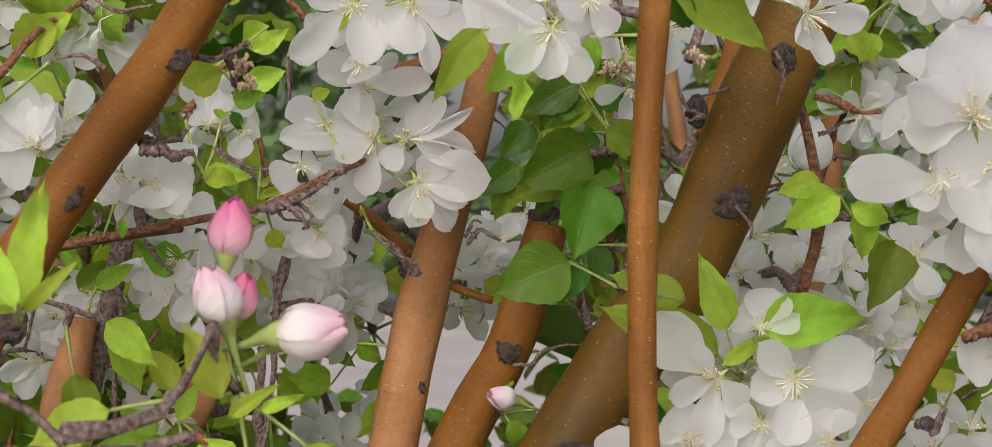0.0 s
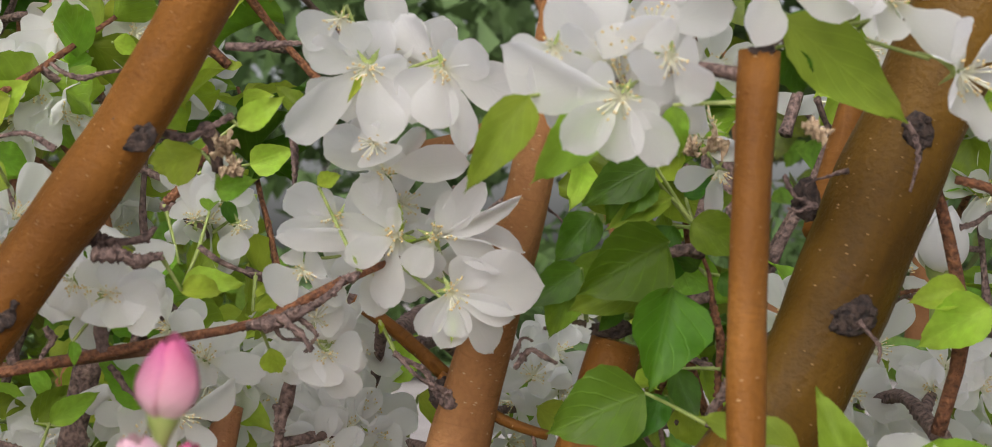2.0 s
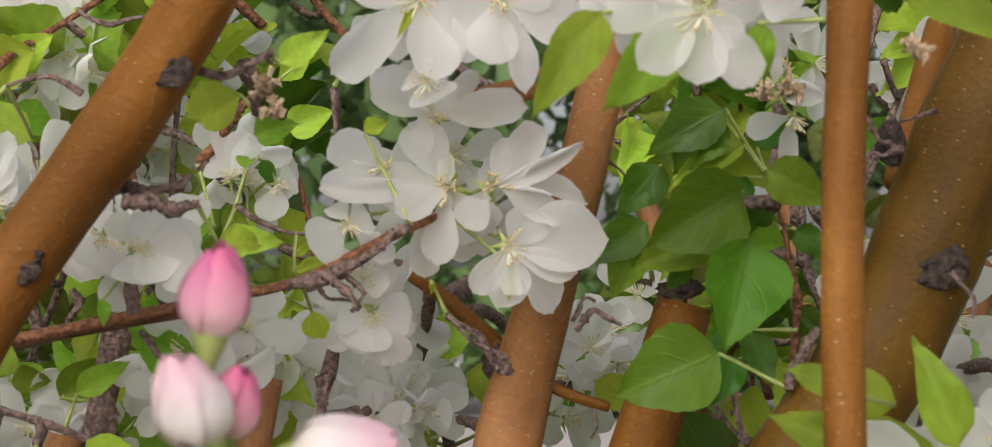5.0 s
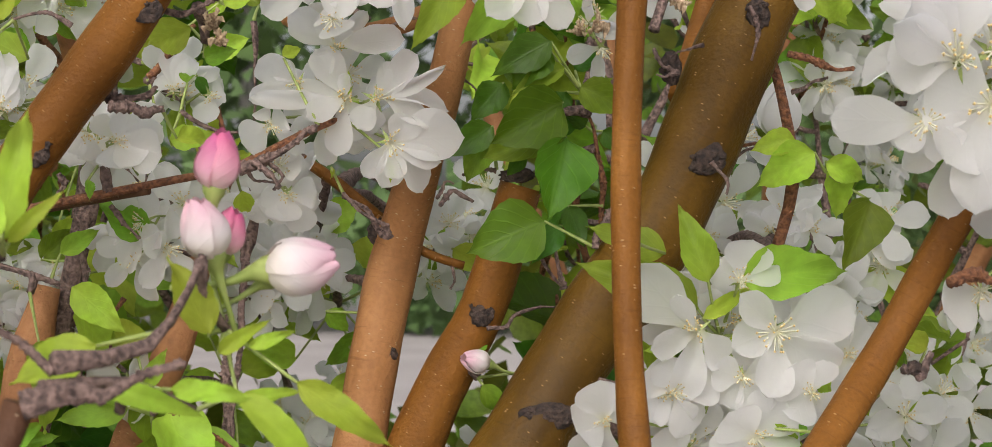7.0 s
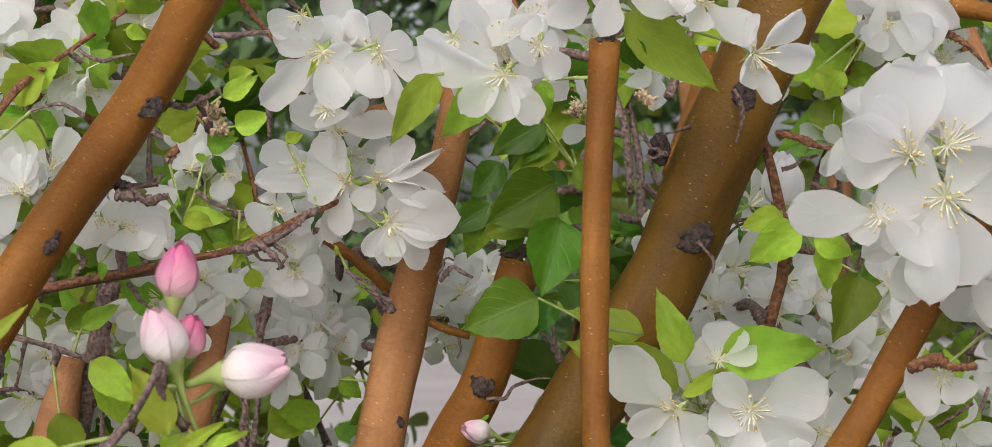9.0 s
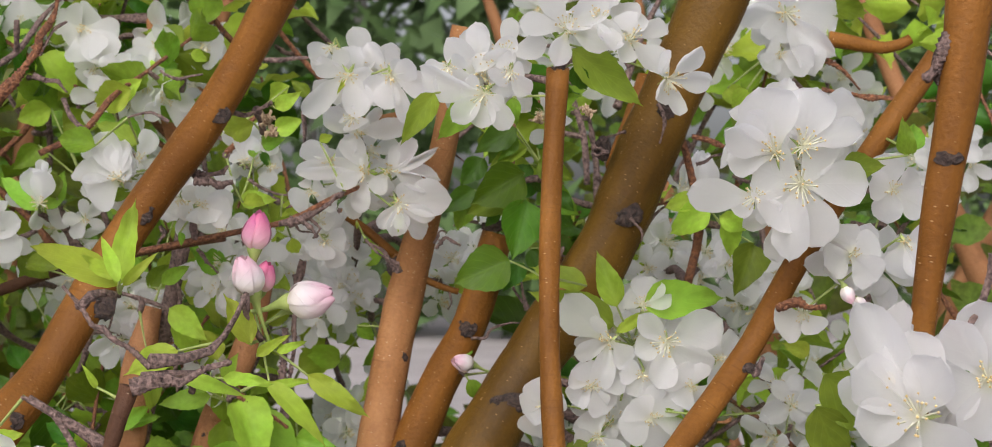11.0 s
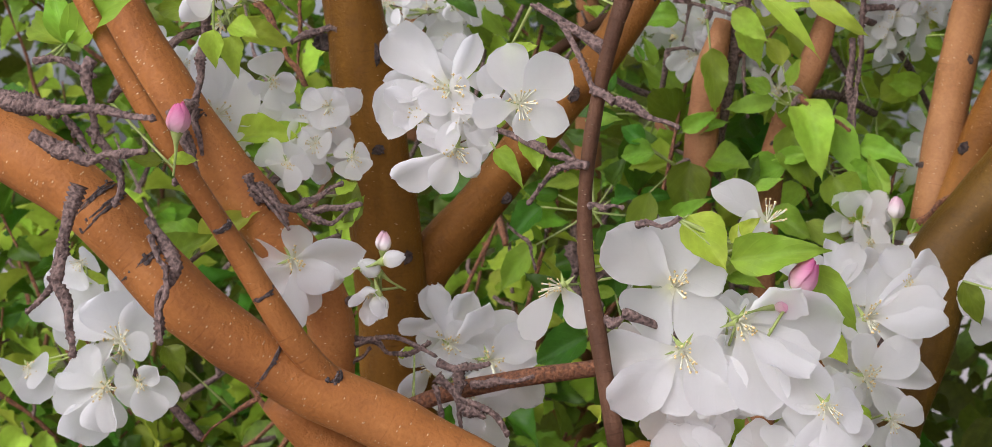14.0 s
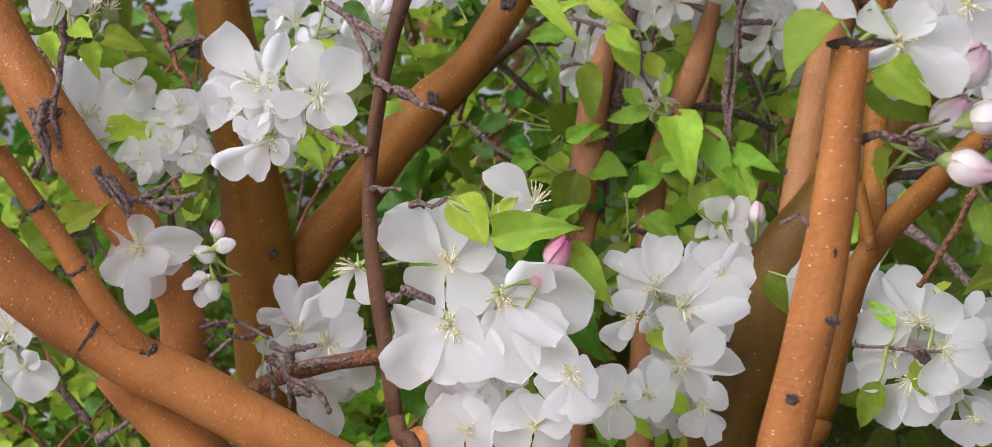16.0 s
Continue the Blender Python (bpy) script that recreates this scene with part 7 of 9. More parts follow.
bloom_3 = ((-0.088, 0.774, 1.220), (0.20, -0.98, 0.05), [(-0.0081, -0.0018, 0.0226, 0.0286), (-0.0172, -0.0059, 0.0125, 0.0230), (0.0073, -0.0057, -0.0244, 0.0210), (-0.0164, 0.0016, -0.0239, 0.0194), (0.0113, 0.0039, 0.0129, 0.0211)])
bloom_4 = ((-0.031, 0.776, 1.218), (0.49, -0.86, -0.13), [(0.0197, -0.0050, 0.0102, 0.0186), (0.0042, 0.0019, -0.0194, 0.0233), (0.0183, -0.0015, -0.0186, 0.0187), (-0.0087, -0.0044, -0.0188, 0.0179)])
cluster('c29',
        [(-0.081, 0.816, 1.210, 0.32, -0.72, 0.61, 1.00, 'k'), (-0.079, 0.808, 1.222, 0.42, -0.90, -0.07, 1.00, 'k'), (-0.073, 0.816, 1.218, 0.83, -0.56, -0.01, 1.00, 'k'), (-0.066, 0.817, 1.217, 0.82, -0.57, 0.04, 1.00, 'k'), (-0.056, 0.818, 1.238, 0.15, -0.78, 0.61, 1.00, 'k')],
        [],
        [(-0.058, 0.788, 1.225, 0.010, 0.008, -0.016, 'Y'), (-0.083, 0.786, 1.208, 0.014, -0.002, -0.011, 'Y'), (-0.042, 0.773, 1.199, 0.001, 0.002, -0.012, 'M')],
        [bloom_1, bloom_2, bloom_3, bloom_4])
bloom_1 = ((-0.288, 0.707, 1.261), (0.60, -0.78, 0.19), [(0.0009, -0.0156, 0.0350, 0.0151), (0.0336, -0.0159, 0.0310, 0.0167), (0.0105, -0.0007, 0.0146, 0.0171), (-0.0172, 0.0022, 0.0143, 0.0192), (0.0148, 0.0007, -0.0142, 0.0218), (-0.0104, 0.0005, -0.0188, 0.0191)])
bloom_2 = ((-0.258, 0.699, 1.253), (0.69, -0.72, 0.01), [(0.0368, -0.0114, 0.0188, 0.0210), (0.0345, -0.0040, -0.0033, 0.0230), (0.0250, -0.0083, 0.0266, 0.0166), (0.0335, 0.0013, -0.0254, 0.0231), (0.0045, 0.0009, -0.0222, 0.0233)])
bloom_3 = ((-0.274, 0.702, 1.230), (0.66, -0.74, -0.14), [(0.0252, -0.0071, -0.0352, 0.0223), (-0.0078, -0.0030, -0.0083, 0.0217), (0.0316, 0.0044, 0.0007, 0.0215), (0.0015, 0.0054, -0.0248, 0.0208)])
cluster('s3',
        [(-0.312, 0.732, 1.246, 0.34, -0.94, -0.04, 1.00, 'k'), (-0.276, 0.730, 1.243, 0.47, -0.87, -0.16, 1.00, 'k'), (-0.308, 0.732, 1.270, 0.26, -0.93, -0.25, 1.00, 'k'), (-0.281, 0.737, 1.247, 0.31, -0.74, 0.60, 1.00, 'k')],
        [],
        [(-0.311, 0.703, 1.256, -0.017, 0.005, -0.002, 'Y')],
        [bloom_1, bloom_2, bloom_3])
bloom_1 = ((-0.509, 0.673, 1.260), (0.46, -0.85, 0.26), [(-0.0582, 0.0111, 0.0238, 0.0375), (-0.0054, -0.0132, 0.0351, 0.0353), (0.0272, -0.0002, 0.0218, 0.0241), (-0.0381, 0.0011, 0.0109, 0.0346), (0.0317, -0.0063, -0.0037, 0.0192), (-0.0185, 0.0033, -0.0229, 0.0246)])
bloom_2 = ((-0.493, 0.670, 1.234), (0.68, -0.74, -0.03), [(0.0205, -0.0061, 0.0125, 0.0172), (0.0307, 0.0035, -0.0062, 0.0201), (0.0163, -0.0073, -0.0233, 0.0210), (-0.0163, -0.0059, 0.0062, 0.0174), (-0.0123, -0.0009, -0.0118, 0.0155)])
bloom_3 = ((-0.514, 0.663, 1.231), (0.49, -0.87, -0.10), [(-0.0356, -0.0065, -0.0093, 0.0293), (-0.0291, 0.0065, -0.0324, 0.0295), (-0.0012, -0.0018, -0.0302, 0.0242), (0.0177, -0.0048, -0.0272, 0.0211), (-0.0290, -0.0001, 0.0159, 0.0293)])
bloom_4 = ((-0.536, 0.667, 1.311), (0.45, -0.88, -0.12), [(-0.0172, -0.0065, -0.0000, 0.0225), (0.0095, 0.0028, 0.0051, 0.0195), (-0.0064, -0.0053, -0.0169, 0.0225)])
bloom_5 = ((-0.580, 0.668, 1.241), (0.66, -0.74, -0.11), [(-0.0191, -0.0035, -0.0091, 0.0250), (0.0192, -0.0020, -0.0035, 0.0247), (0.0175, -0.0079, -0.0210, 0.0295)])
cluster('s2',
        [(-0.528, 0.702, 1.252, 0.14, -0.99, 0.07, 1.00, 'k'), (-0.538, 0.708, 1.275, 0.93, -0.34, 0.14, 1.00, 'k'), (-0.568, 0.696, 1.278, 0.63, -0.67, 0.39, 1.00, 'k'), (-0.546, 0.707, 1.277, 0.87, -0.38, 0.32, 1.00, 'k')],
        [],
        [(-0.480, 0.680, 1.257, 0.015, 0.001, -0.021, 'L'), (-0.549, 0.684, 1.300, 0.017, 0.009, -0.000, 'Y'), (-0.569, 0.674, 1.243, -0.015, -0.008, -0.006, 'D')],
        [bloom_1, bloom_2, bloom_3, bloom_4, bloom_5])
cluster('c33',
        [(-0.436, 0.905, 1.500, 0.63, -0.77, 0.02, 0.86, 'f'), (-0.450, 0.908, 1.508, -0.15, -0.98, 0.16, 0.86, 'f'), (-0.426, 0.911, 1.485, 0.78, -0.51, -0.36, 0.86, 'f'), (-0.381, 0.904, 1.497, 0.87, -0.49, 0.09, 0.86, 'f'), (-0.367, 0.912, 1.502, 0.92, -0.40, 0.01, 0.86, 'f'), (-0.387, 0.932, 1.498, 0.38, -0.92, 0.10, 0.86, 'k'), (-0.415, 0.940, 1.501, -0.06, -1.00, -0.01, 0.86, 'k')],
        [],
        [(-0.378, 0.888, 1.509, 0.025, 0.003, -0.024, 'D')])
cluster('c35',
        [(-0.113, 1.202, 1.508, 0.37, -0.91, -0.17, 0.77, 'f'), (-0.124, 1.203, 1.498, -0.19, -0.97, -0.18, 0.77, 'f'), (-0.100, 1.203, 1.499, 0.88, -0.46, -0.14, 0.77, 'f'), (-0.099, 1.235, 1.513, -0.31, -0.92, -0.25, 0.86, 'k'), (-0.135, 1.236, 1.484, 0.36, -0.93, -0.11, 0.86, 'k')],
        [],
        [(-0.151, 1.212, 1.495, 0.023, -0.005, 0.004, 'L')])
bloom_1 = ((0.113, 0.754, 1.271), (0.12, -0.97, 0.19), [(-0.0118, -0.0055, 0.0341, 0.0257), (0.0051, 0.0039, 0.0231, 0.0149), (0.0283, -0.0039, 0.0117, 0.0260), (-0.0357, 0.0010, 0.0252, 0.0253), (-0.0378, -0.0043, -0.0048, 0.0252), (-0.0212, 0.0025, -0.0130, 0.0209)])
bloom_2 = ((0.128, 0.747, 1.257), (0.48, -0.88, -0.06), [(0.0181, 0.0056, 0.0037, 0.0163), (0.0307, -0.0021, -0.0046, 0.0185), (0.0278, -0.0041, 0.0139, 0.0161), (0.0123, 0.0067, -0.0194, 0.0253), (-0.0038, 0.0005, -0.0267, 0.0229)])
bloom_3 = ((0.097, 0.752, 1.252), (0.10, -0.99, -0.11), [(-0.0225, -0.0001, 0.0003, 0.0193), (-0.0374, 0.0074, -0.0194, 0.0162), (-0.0165, -0.0090, -0.0189, 0.0150), (0.0064, -0.0027, -0.0106, 0.0207)])
bloom_4 = ((0.108, 0.752, 1.239), (0.32, -0.93, -0.20), [(-0.0222, 0.0030, -0.0261, 0.0209), (0.0089, 0.0005, -0.0266, 0.0198), (0.0233, -0.0054, -0.0133, 0.0203)])
bloom_5 = ((0.143, 0.757, 1.218), (0.35, -0.92, -0.17), [(-0.0150, 0.0019, -0.0132, 0.0189), (0.0117, 0.0024, -0.0120, 0.0203), (0.0090, -0.0002, 0.0074, 0.0187)])
cluster('c36',
        [(0.096, 0.783, 1.262, 0.54, -0.75, 0.39, 1.00, 'k'), (0.129, 0.784, 1.236, 0.50, -0.69, 0.53, 1.00, 'k'), (0.128, 0.778, 1.269, 0.09, -0.83, 0.55, 1.00, 'k'), (0.084, 0.791, 1.262, 0.67, -0.56, 0.49, 1.00, 'k'), (0.126, 0.777, 1.232, 0.07, -0.97, 0.24, 1.00, 'k')],
        [],
        [(0.102, 0.745, 1.269, -0.018, 0.001, 0.016, 'M'), (0.113, 0.744, 1.250, 0.006, 0.001, -0.023, 'M'), (0.093, 0.743, 1.238, -0.013, -0.000, -0.029, 'L'), (0.122, 0.757, 1.286, 0.006, 0.004, 0.011, 'Y')],
        [bloom_1, bloom_2, bloom_3, bloom_4, bloom_5])
bloom_1 = ((0.215, 0.399, 1.383), (0.44, -0.84, -0.31), [(-0.0015, 0.0044, -0.0235, 0.0127), (0.0256, 0.0055, -0.0005, 0.0158), (0.0204, 0.0069, -0.0219, 0.0180), (-0.0137, -0.0014, -0.0104, 0.0122), (0.0096, -0.0035, 0.0137, 0.0136), (-0.0164, 0.0010, 0.0150, 0.0111)])
bloom_2 = ((0.239, 0.404, 1.395), (0.30, -0.87, -0.39), [(0.0092, 0.0051, -0.0118, 0.0136), (-0.0074, 0.0006, -0.0030, 0.0137)])
bloom_3 = ((0.185, 0.398, 1.418), (0.25, -0.89, -0.39), [(-0.0226, 0.0000, -0.0021, 0.0128), (-0.0092, -0.0040, -0.0219, 0.0120), (0.0129, -0.0020, -0.0262, 0.0107), (-0.0100, 0.0000, 0.0189, 0.0124), (0.0147, 0.0000, 0.0077, 0.0124)])
cluster('c37',
        [(0.216, 0.437, 1.387, 0.38, -0.85, 0.37, 1.00, 'k')],
        [],
        [(0.195, 0.388, 1.390, -0.021, -0.010, -0.021, 'N'), (0.210, 0.395, 1.374, 0.017, -0.005, -0.016, 'N'), (0.209, 0.400, 1.394, -0.011, 0.011, -0.012, 'L'), (0.196, 0.417, 1.370, 0.024, 0.003, -0.016, 'L')],
        [bloom_1, bloom_2, bloom_3])
cluster('c37b',
        [],
        [(0.221, 0.420, 1.350, 0.75, 0.02, 0.66, 1.15, 'b'), (0.231, 0.419, 1.367, 0.58, 0.07, 0.81, 1.15, 'b'), (0.227, 0.418, 1.338, 0.91, 0.27, -0.31, 1.15, 'b'), (0.235, 0.418, 1.353, 0.92, 0.31, 0.24, 1.10, 'b')],
        [(0.206, 0.415, 1.344, -0.006, -0.002, -0.015, 'Y'), (0.238, 0.434, 1.323, 0.003, -0.005, -0.020, 'L')])
bloom_1 = ((0.234, 0.468, 1.449), (-0.34, -0.91, 0.25), [(-0.0268, 0.0065, 0.0487, 0.0193), (-0.0318, -0.0003, 0.0184, 0.0216), (-0.0026, 0.0047, 0.0373, 0.0212), (-0.0149, -0.0004, -0.0172, 0.0211), (0.0174, -0.0041, -0.0223, 0.0223), (0.0103, -0.0093, 0.0272, 0.0213), (-0.0295, -0.0007, -0.0051, 0.0185)])
bloom_2 = ((0.265, 0.477, 1.464), (-0.28, -0.93, 0.25), [(-0.0058, -0.0092, 0.0354, 0.0215), (-0.0175, -0.0075, 0.0274, 0.0185), (0.0128, -0.0040, 0.0270, 0.0226), (0.0166, 0.0023, -0.0111, 0.0256), (-0.0179, 0.0050, -0.0111, 0.0219), (-0.0038, -0.0032, -0.0266, 0.0226)])
bloom_3 = ((0.222, 0.478, 1.464), (-0.28, -0.92, 0.28), [(-0.0108, -0.0017, 0.0218, 0.0171), (0.0061, 0.0013, 0.0351, 0.0156), (-0.0183, 0.0044, -0.0111, 0.0188)])
cluster('c38',
        [(0.259, 0.510, 1.454, -0.51, -0.85, 0.12, 1.00, 'k'), (0.240, 0.507, 1.461, 0.31, -0.93, -0.21, 1.00, 'k'), (0.243, 0.512, 1.445, 0.24, -0.90, 0.36, 1.00, 'k')],
        [],
        [(0.197, 0.491, 1.466, 0.035, 0.007, -0.031, 'L'), (0.194, 0.493, 1.452, 0.015, 0.009, -0.034, 'L')],
        [bloom_1, bloom_2, bloom_3])
bloom_1 = ((0.023, 0.850, 1.292), (0.02, -0.95, 0.31), [(-0.0210, 0.0034, 0.0177, 0.0227), (-0.0020, -0.0085, 0.0228, 0.0244), (0.0170, -0.0057, 0.0183, 0.0225), (0.0355, 0.0057, 0.0166, 0.0246), (-0.0319, 0.0066, -0.0048, 0.0248), (0.0274, -0.0010, -0.0008, 0.0245), (-0.0150, -0.0043, -0.0132, 0.0245)])
bloom_2 = ((0.034, 0.854, 1.274), (0.14, -0.99, 0.01), [(0.0392, -0.0184, 0.0153, 0.0193), (0.0304, 0.0006, -0.0043, 0.0245), (-0.0172, -0.0054, -0.0093, 0.0245), (0.0125, -0.0011, -0.0110, 0.0246), (-0.0362, 0.0010, -0.0044, 0.0227)])
cluster('c41',
        [(0.024, 0.887, 1.273, -0.14, -0.84, 0.52, 0.86, 'k'), (0.039, 0.881, 1.281, -0.33, -0.93, -0.14, 0.86, 'k'), (0.041, 0.884, 1.287, -0.54, -0.84, -0.02, 0.86, 'k'), (0.016, 0.880, 1.293, -0.36, -0.93, -0.02, 0.86, 'k')],
        [],
        [(0.030, 0.839, 1.327, 0.042, 0.010, 0.006, 'M'), (0.047, 0.855, 1.326, -0.021, -0.009, 0.003, 'L'), (0.076, 0.843, 1.333, 0.001, -0.001, 0.021, 'Y')],
        [bloom_1, bloom_2])
bloom_1 = ((0.134, 0.852, 1.270), (-0.08, -1.00, -0.05), [(-0.0104, -0.0020, 0.0129, 0.0195), (0.0268, -0.0014, 0.0010, 0.0252), (-0.0192, -0.0044, -0.0080, 0.0224), (0.0035, -0.0039, -0.0156, 0.0223)])
cluster('c41b',
        [(0.125, 0.888, 1.259, -0.40, -0.72, 0.56, 0.86, 'k'), (0.129, 0.892, 1.272, 0.25, -0.74, 0.63, 0.86, 'k')],
        [],
        [(0.134, 0.840, 1.307, 0.052, -0.004, -0.014, 'M'), (0.135, 0.858, 1.298, -0.026, -0.010, -0.005, 'L'), (0.088, 0.844, 1.276, 0.020, -0.011, -0.016, 'L')],
        [bloom_1])
bloom_1 = ((0.189, 1.005, 1.349), (-0.22, -0.97, -0.07), [(-0.0286, -0.0073, 0.0052, 0.0271), (-0.0200, -0.0100, -0.0193, 0.0217), (0.0081, -0.0110, -0.0348, 0.0237), (0.0231, -0.0064, 0.0048, 0.0216), (-0.0093, -0.0024, 0.0200, 0.0250)])
cluster('c42',
        [(0.186, 1.039, 1.347, 0.21, -0.93, 0.31, 0.86, 'k'), (0.184, 1.031, 1.362, -0.03, -0.99, -0.10, 0.86, 'k'), (0.195, 1.027, 1.362, 0.27, -0.96, 0.08, 0.86, 'k'), (0.188, 1.039, 1.343, 0.38, -0.92, -0.08, 0.86, 'k')],
        [],
        [(0.178, 0.993, 1.322, -0.011, -0.012, -0.023, 'L')],
        [bloom_1])
bloom_1 = ((0.156, 1.005, 1.321), (-0.06, -0.98, -0.17), [(-0.0151, -0.0018, 0.0002, 0.0251), (-0.0058, 0.0006, -0.0214, 0.0273), (0.0238, -0.0113, -0.0192, 0.0270), (-0.0140, -0.0015, 0.0134, 0.0218), (0.0168, 0.0043, -0.0041, 0.0252)])
cluster('c42b',
        [(0.147, 1.041, 1.310, -0.48, -0.76, 0.44, 0.86, 'k'), (0.150, 1.039, 1.327, 0.28, -0.76, 0.58, 0.86, 'k'), (0.160, 1.028, 1.327, 0.12, -0.99, -0.05, 0.86, 'k'), (0.149, 1.026, 1.320, -0.31, -0.95, -0.09, 0.86, 'k')],
        [],
        [(0.148, 1.007, 1.383, -0.019, -0.002, -0.019, 'L')],
        [bloom_1])
bloom_1 = ((-0.360, 0.550, 1.502), (0.45, -0.89, 0.05), [(0.0201, -0.0066, 0.0124, 0.0272), (0.0304, -0.0058, 0.0299, 0.0233), (-0.0129, 0.0066, 0.0302, 0.0325), (0.0153, 0.0012, -0.0139, 0.0286), (0.0003, -0.0108, -0.0314, 0.0318), (-0.0291, 0.0017, -0.0060, 0.0324)])
bloom_2 = ((-0.358, 0.553, 1.464), (0.46, -0.88, 0.08), [(0.0285, -0.0026, 0.0129, 0.0125), (-0.0137, -0.0061, -0.0069, 0.0235), (0.0141, 0.0003, 0.0056, 0.0196), (-0.0066, -0.0011, 0.0076, 0.0236)])
bloom_3 = ((-0.378, 0.551, 1.523), (0.55, -0.83, -0.14), [(0.0121, -0.0034, 0.0198, 0.0286), (0.0222, -0.0025, 0.0026, 0.0274), (-0.0027, 0.0063, -0.0268, 0.0289)])
cluster('c43',
        [(-0.367, 0.581, 1.521, -0.01, -0.97, -0.23, 1.00, 'k'), (-0.372, 0.584, 1.508, 0.34, -0.88, -0.32, 1.00, 'k'), (-0.383, 0.583, 1.480, 0.75, -0.65, -0.13, 1.00, 'k')],
        [],
        [(-0.381, 0.567, 1.473, -0.020, -0.004, 0.007, 'Y'), (-0.355, 0.563, 1.448, 0.018, 0.001, -0.009, 'Y'), (-0.357, 0.549, 1.444, -0.002, 0.001, -0.022, 'Y')],
        [bloom_1, bloom_2, bloom_3])
cluster('c44',
        [(0.198, 1.055, 1.520, 0.00, -0.99, 0.14, 0.86, 'f'), (0.212, 1.051, 1.511, 0.48, -0.84, 0.23, 0.77, 'f'), (0.191, 1.052, 1.510, -0.42, -0.90, -0.10, 0.77, 'f'), (0.219, 1.085, 1.519, -0.66, -0.73, -0.17, 0.86, 'k'), (0.196, 1.086, 1.499, -0.02, -1.00, 0.01, 0.86, 'k')],
        [(0.196, 1.055, 1.564, 0.01, -0.36, 0.93, 2.00, 'w')],
        [])
cluster('c44b',
        [(0.156, 1.054, 1.508, -0.07, -1.00, -0.02, 0.77, 'f'), (0.150, 1.068, 1.497, -0.38, -0.91, -0.18, 0.77, 'f'), (0.170, 1.071, 1.502, 0.46, -0.89, -0.02, 0.77, 'f'), (0.157, 1.098, 1.514, -0.38, -0.75, 0.55, 0.86, 'k'), (0.182, 1.103, 1.492, -0.70, -0.66, -0.28, 0.86, 'k')],
        [],
        [(0.175, 1.070, 1.522, -0.014, 0.006, -0.011, 'L')])
cluster('c45',
        [(-0.218, 1.005, 1.486, 0.35, -0.94, 0.03, 0.86, 'f'), (-0.207, 1.003, 1.480, 0.66, -0.74, -0.11, 0.86, 'f'), (-0.225, 1.003, 1.461, -0.10, -0.96, -0.25, 0.86, 'f'), (-0.213, 1.004, 1.461, 0.61, -0.76, -0.21, 0.86, 'f'), (-0.223, 1.036, 1.458, 0.47, -0.87, -0.17, 0.86, 'k'), (-0.251, 1.043, 1.481, -0.54, -0.83, -0.10, 0.86, 'k')],
        [],
        [(-0.226, 1.002, 1.505, 0.016, 0.004, 0.001, 'L'), (-0.206, 1.003, 1.498, 0.016, 0.006, 0.017, 'L')])
cluster('c45b',
        [(-0.083, 1.025, 1.486, 0.40, -0.91, -0.03, 0.77, 'f'), (-0.073, 1.035, 1.493, 0.67, -0.71, 0.19, 0.77, 'f'), (-0.088, 1.027, 1.474, -0.39, -0.89, -0.22, 0.77, 'f'), (-0.072, 1.061, 1.475, 0.79, -0.60, 0.14, 0.86, 'k'), (-0.100, 1.056, 1.493, 0.50, -0.80, 0.32, 0.86, 'k')],
        [],
        [(-0.057, 1.015, 1.469, 0.013, 0.002, -0.011, 'L')])
cluster('c47',
        [(0.253, 1.003, 1.410, 0.01, -0.91, 0.40, 0.86, 'f'), (0.245, 1.015, 1.423, -0.37, -0.78, 0.51, 0.77, 'f'), (0.269, 1.012, 1.387, 0.38, -0.92, -0.10, 0.86, 'f'), (0.242, 1.009, 1.387, -0.61, -0.78, -0.12, 0.86, 'f'), (0.280, 1.042, 1.405, 0.67, -0.73, -0.12, 0.86, 'k'), (0.282, 1.039, 1.419, 0.37, -0.69, 0.62, 0.86, 'k')],
        [],
        [(0.186, 1.017, 1.401, 0.023, -0.001, 0.005, 'L'), (0.267, 1.010, 1.446, -0.018, -0.000, 0.009, 'Y')])
cluster('rl',
        [],
        [],
        [(0.190, 0.930, 1.548, -0.029, 0.005, -0.015, 'Y'), (0.204, 0.941, 1.544, 0.003, 0.009, -0.030, 'Y'), (0.221, 0.947, 1.525, -0.012, -0.010, -0.034, 'L'), (0.197, 0.936, 1.544, 0.022, 0.001, -0.010, 'Y'), (0.181, 0.936, 1.554, -0.022, -0.001, -0.003, 'Y')])
cluster('t2l',
        [],
        [],
        [(0.066, 0.925, 1.556, -0.010, -0.004, -0.041, 'B'), (0.065, 0.932, 1.574, -0.037, -0.004, -0.021, 'B'), (0.067, 0.945, 1.592, -0.027, -0.004, -0.011, 'M'), (0.060, 0.940, 1.605, -0.030, -0.004, -0.015, 'K'), (0.058, 0.944, 1.603, -0.018, -0.004, -0.020, 'B'), (0.074, 0.935, 1.582, 0.024, -0.004, -0.013, 'L'), (0.061, 0.945, 1.560, -0.036, -0.004, -0.014, 'L'), (0.031, 0.955, 1.564, -0.024, -0.004, -0.016, 'K'), (0.029, 0.958, 1.559, -0.012, -0.004, -0.023, 'L'), (0.055, 0.925, 1.515, -0.039, -0.004, -0.016, 'B')])
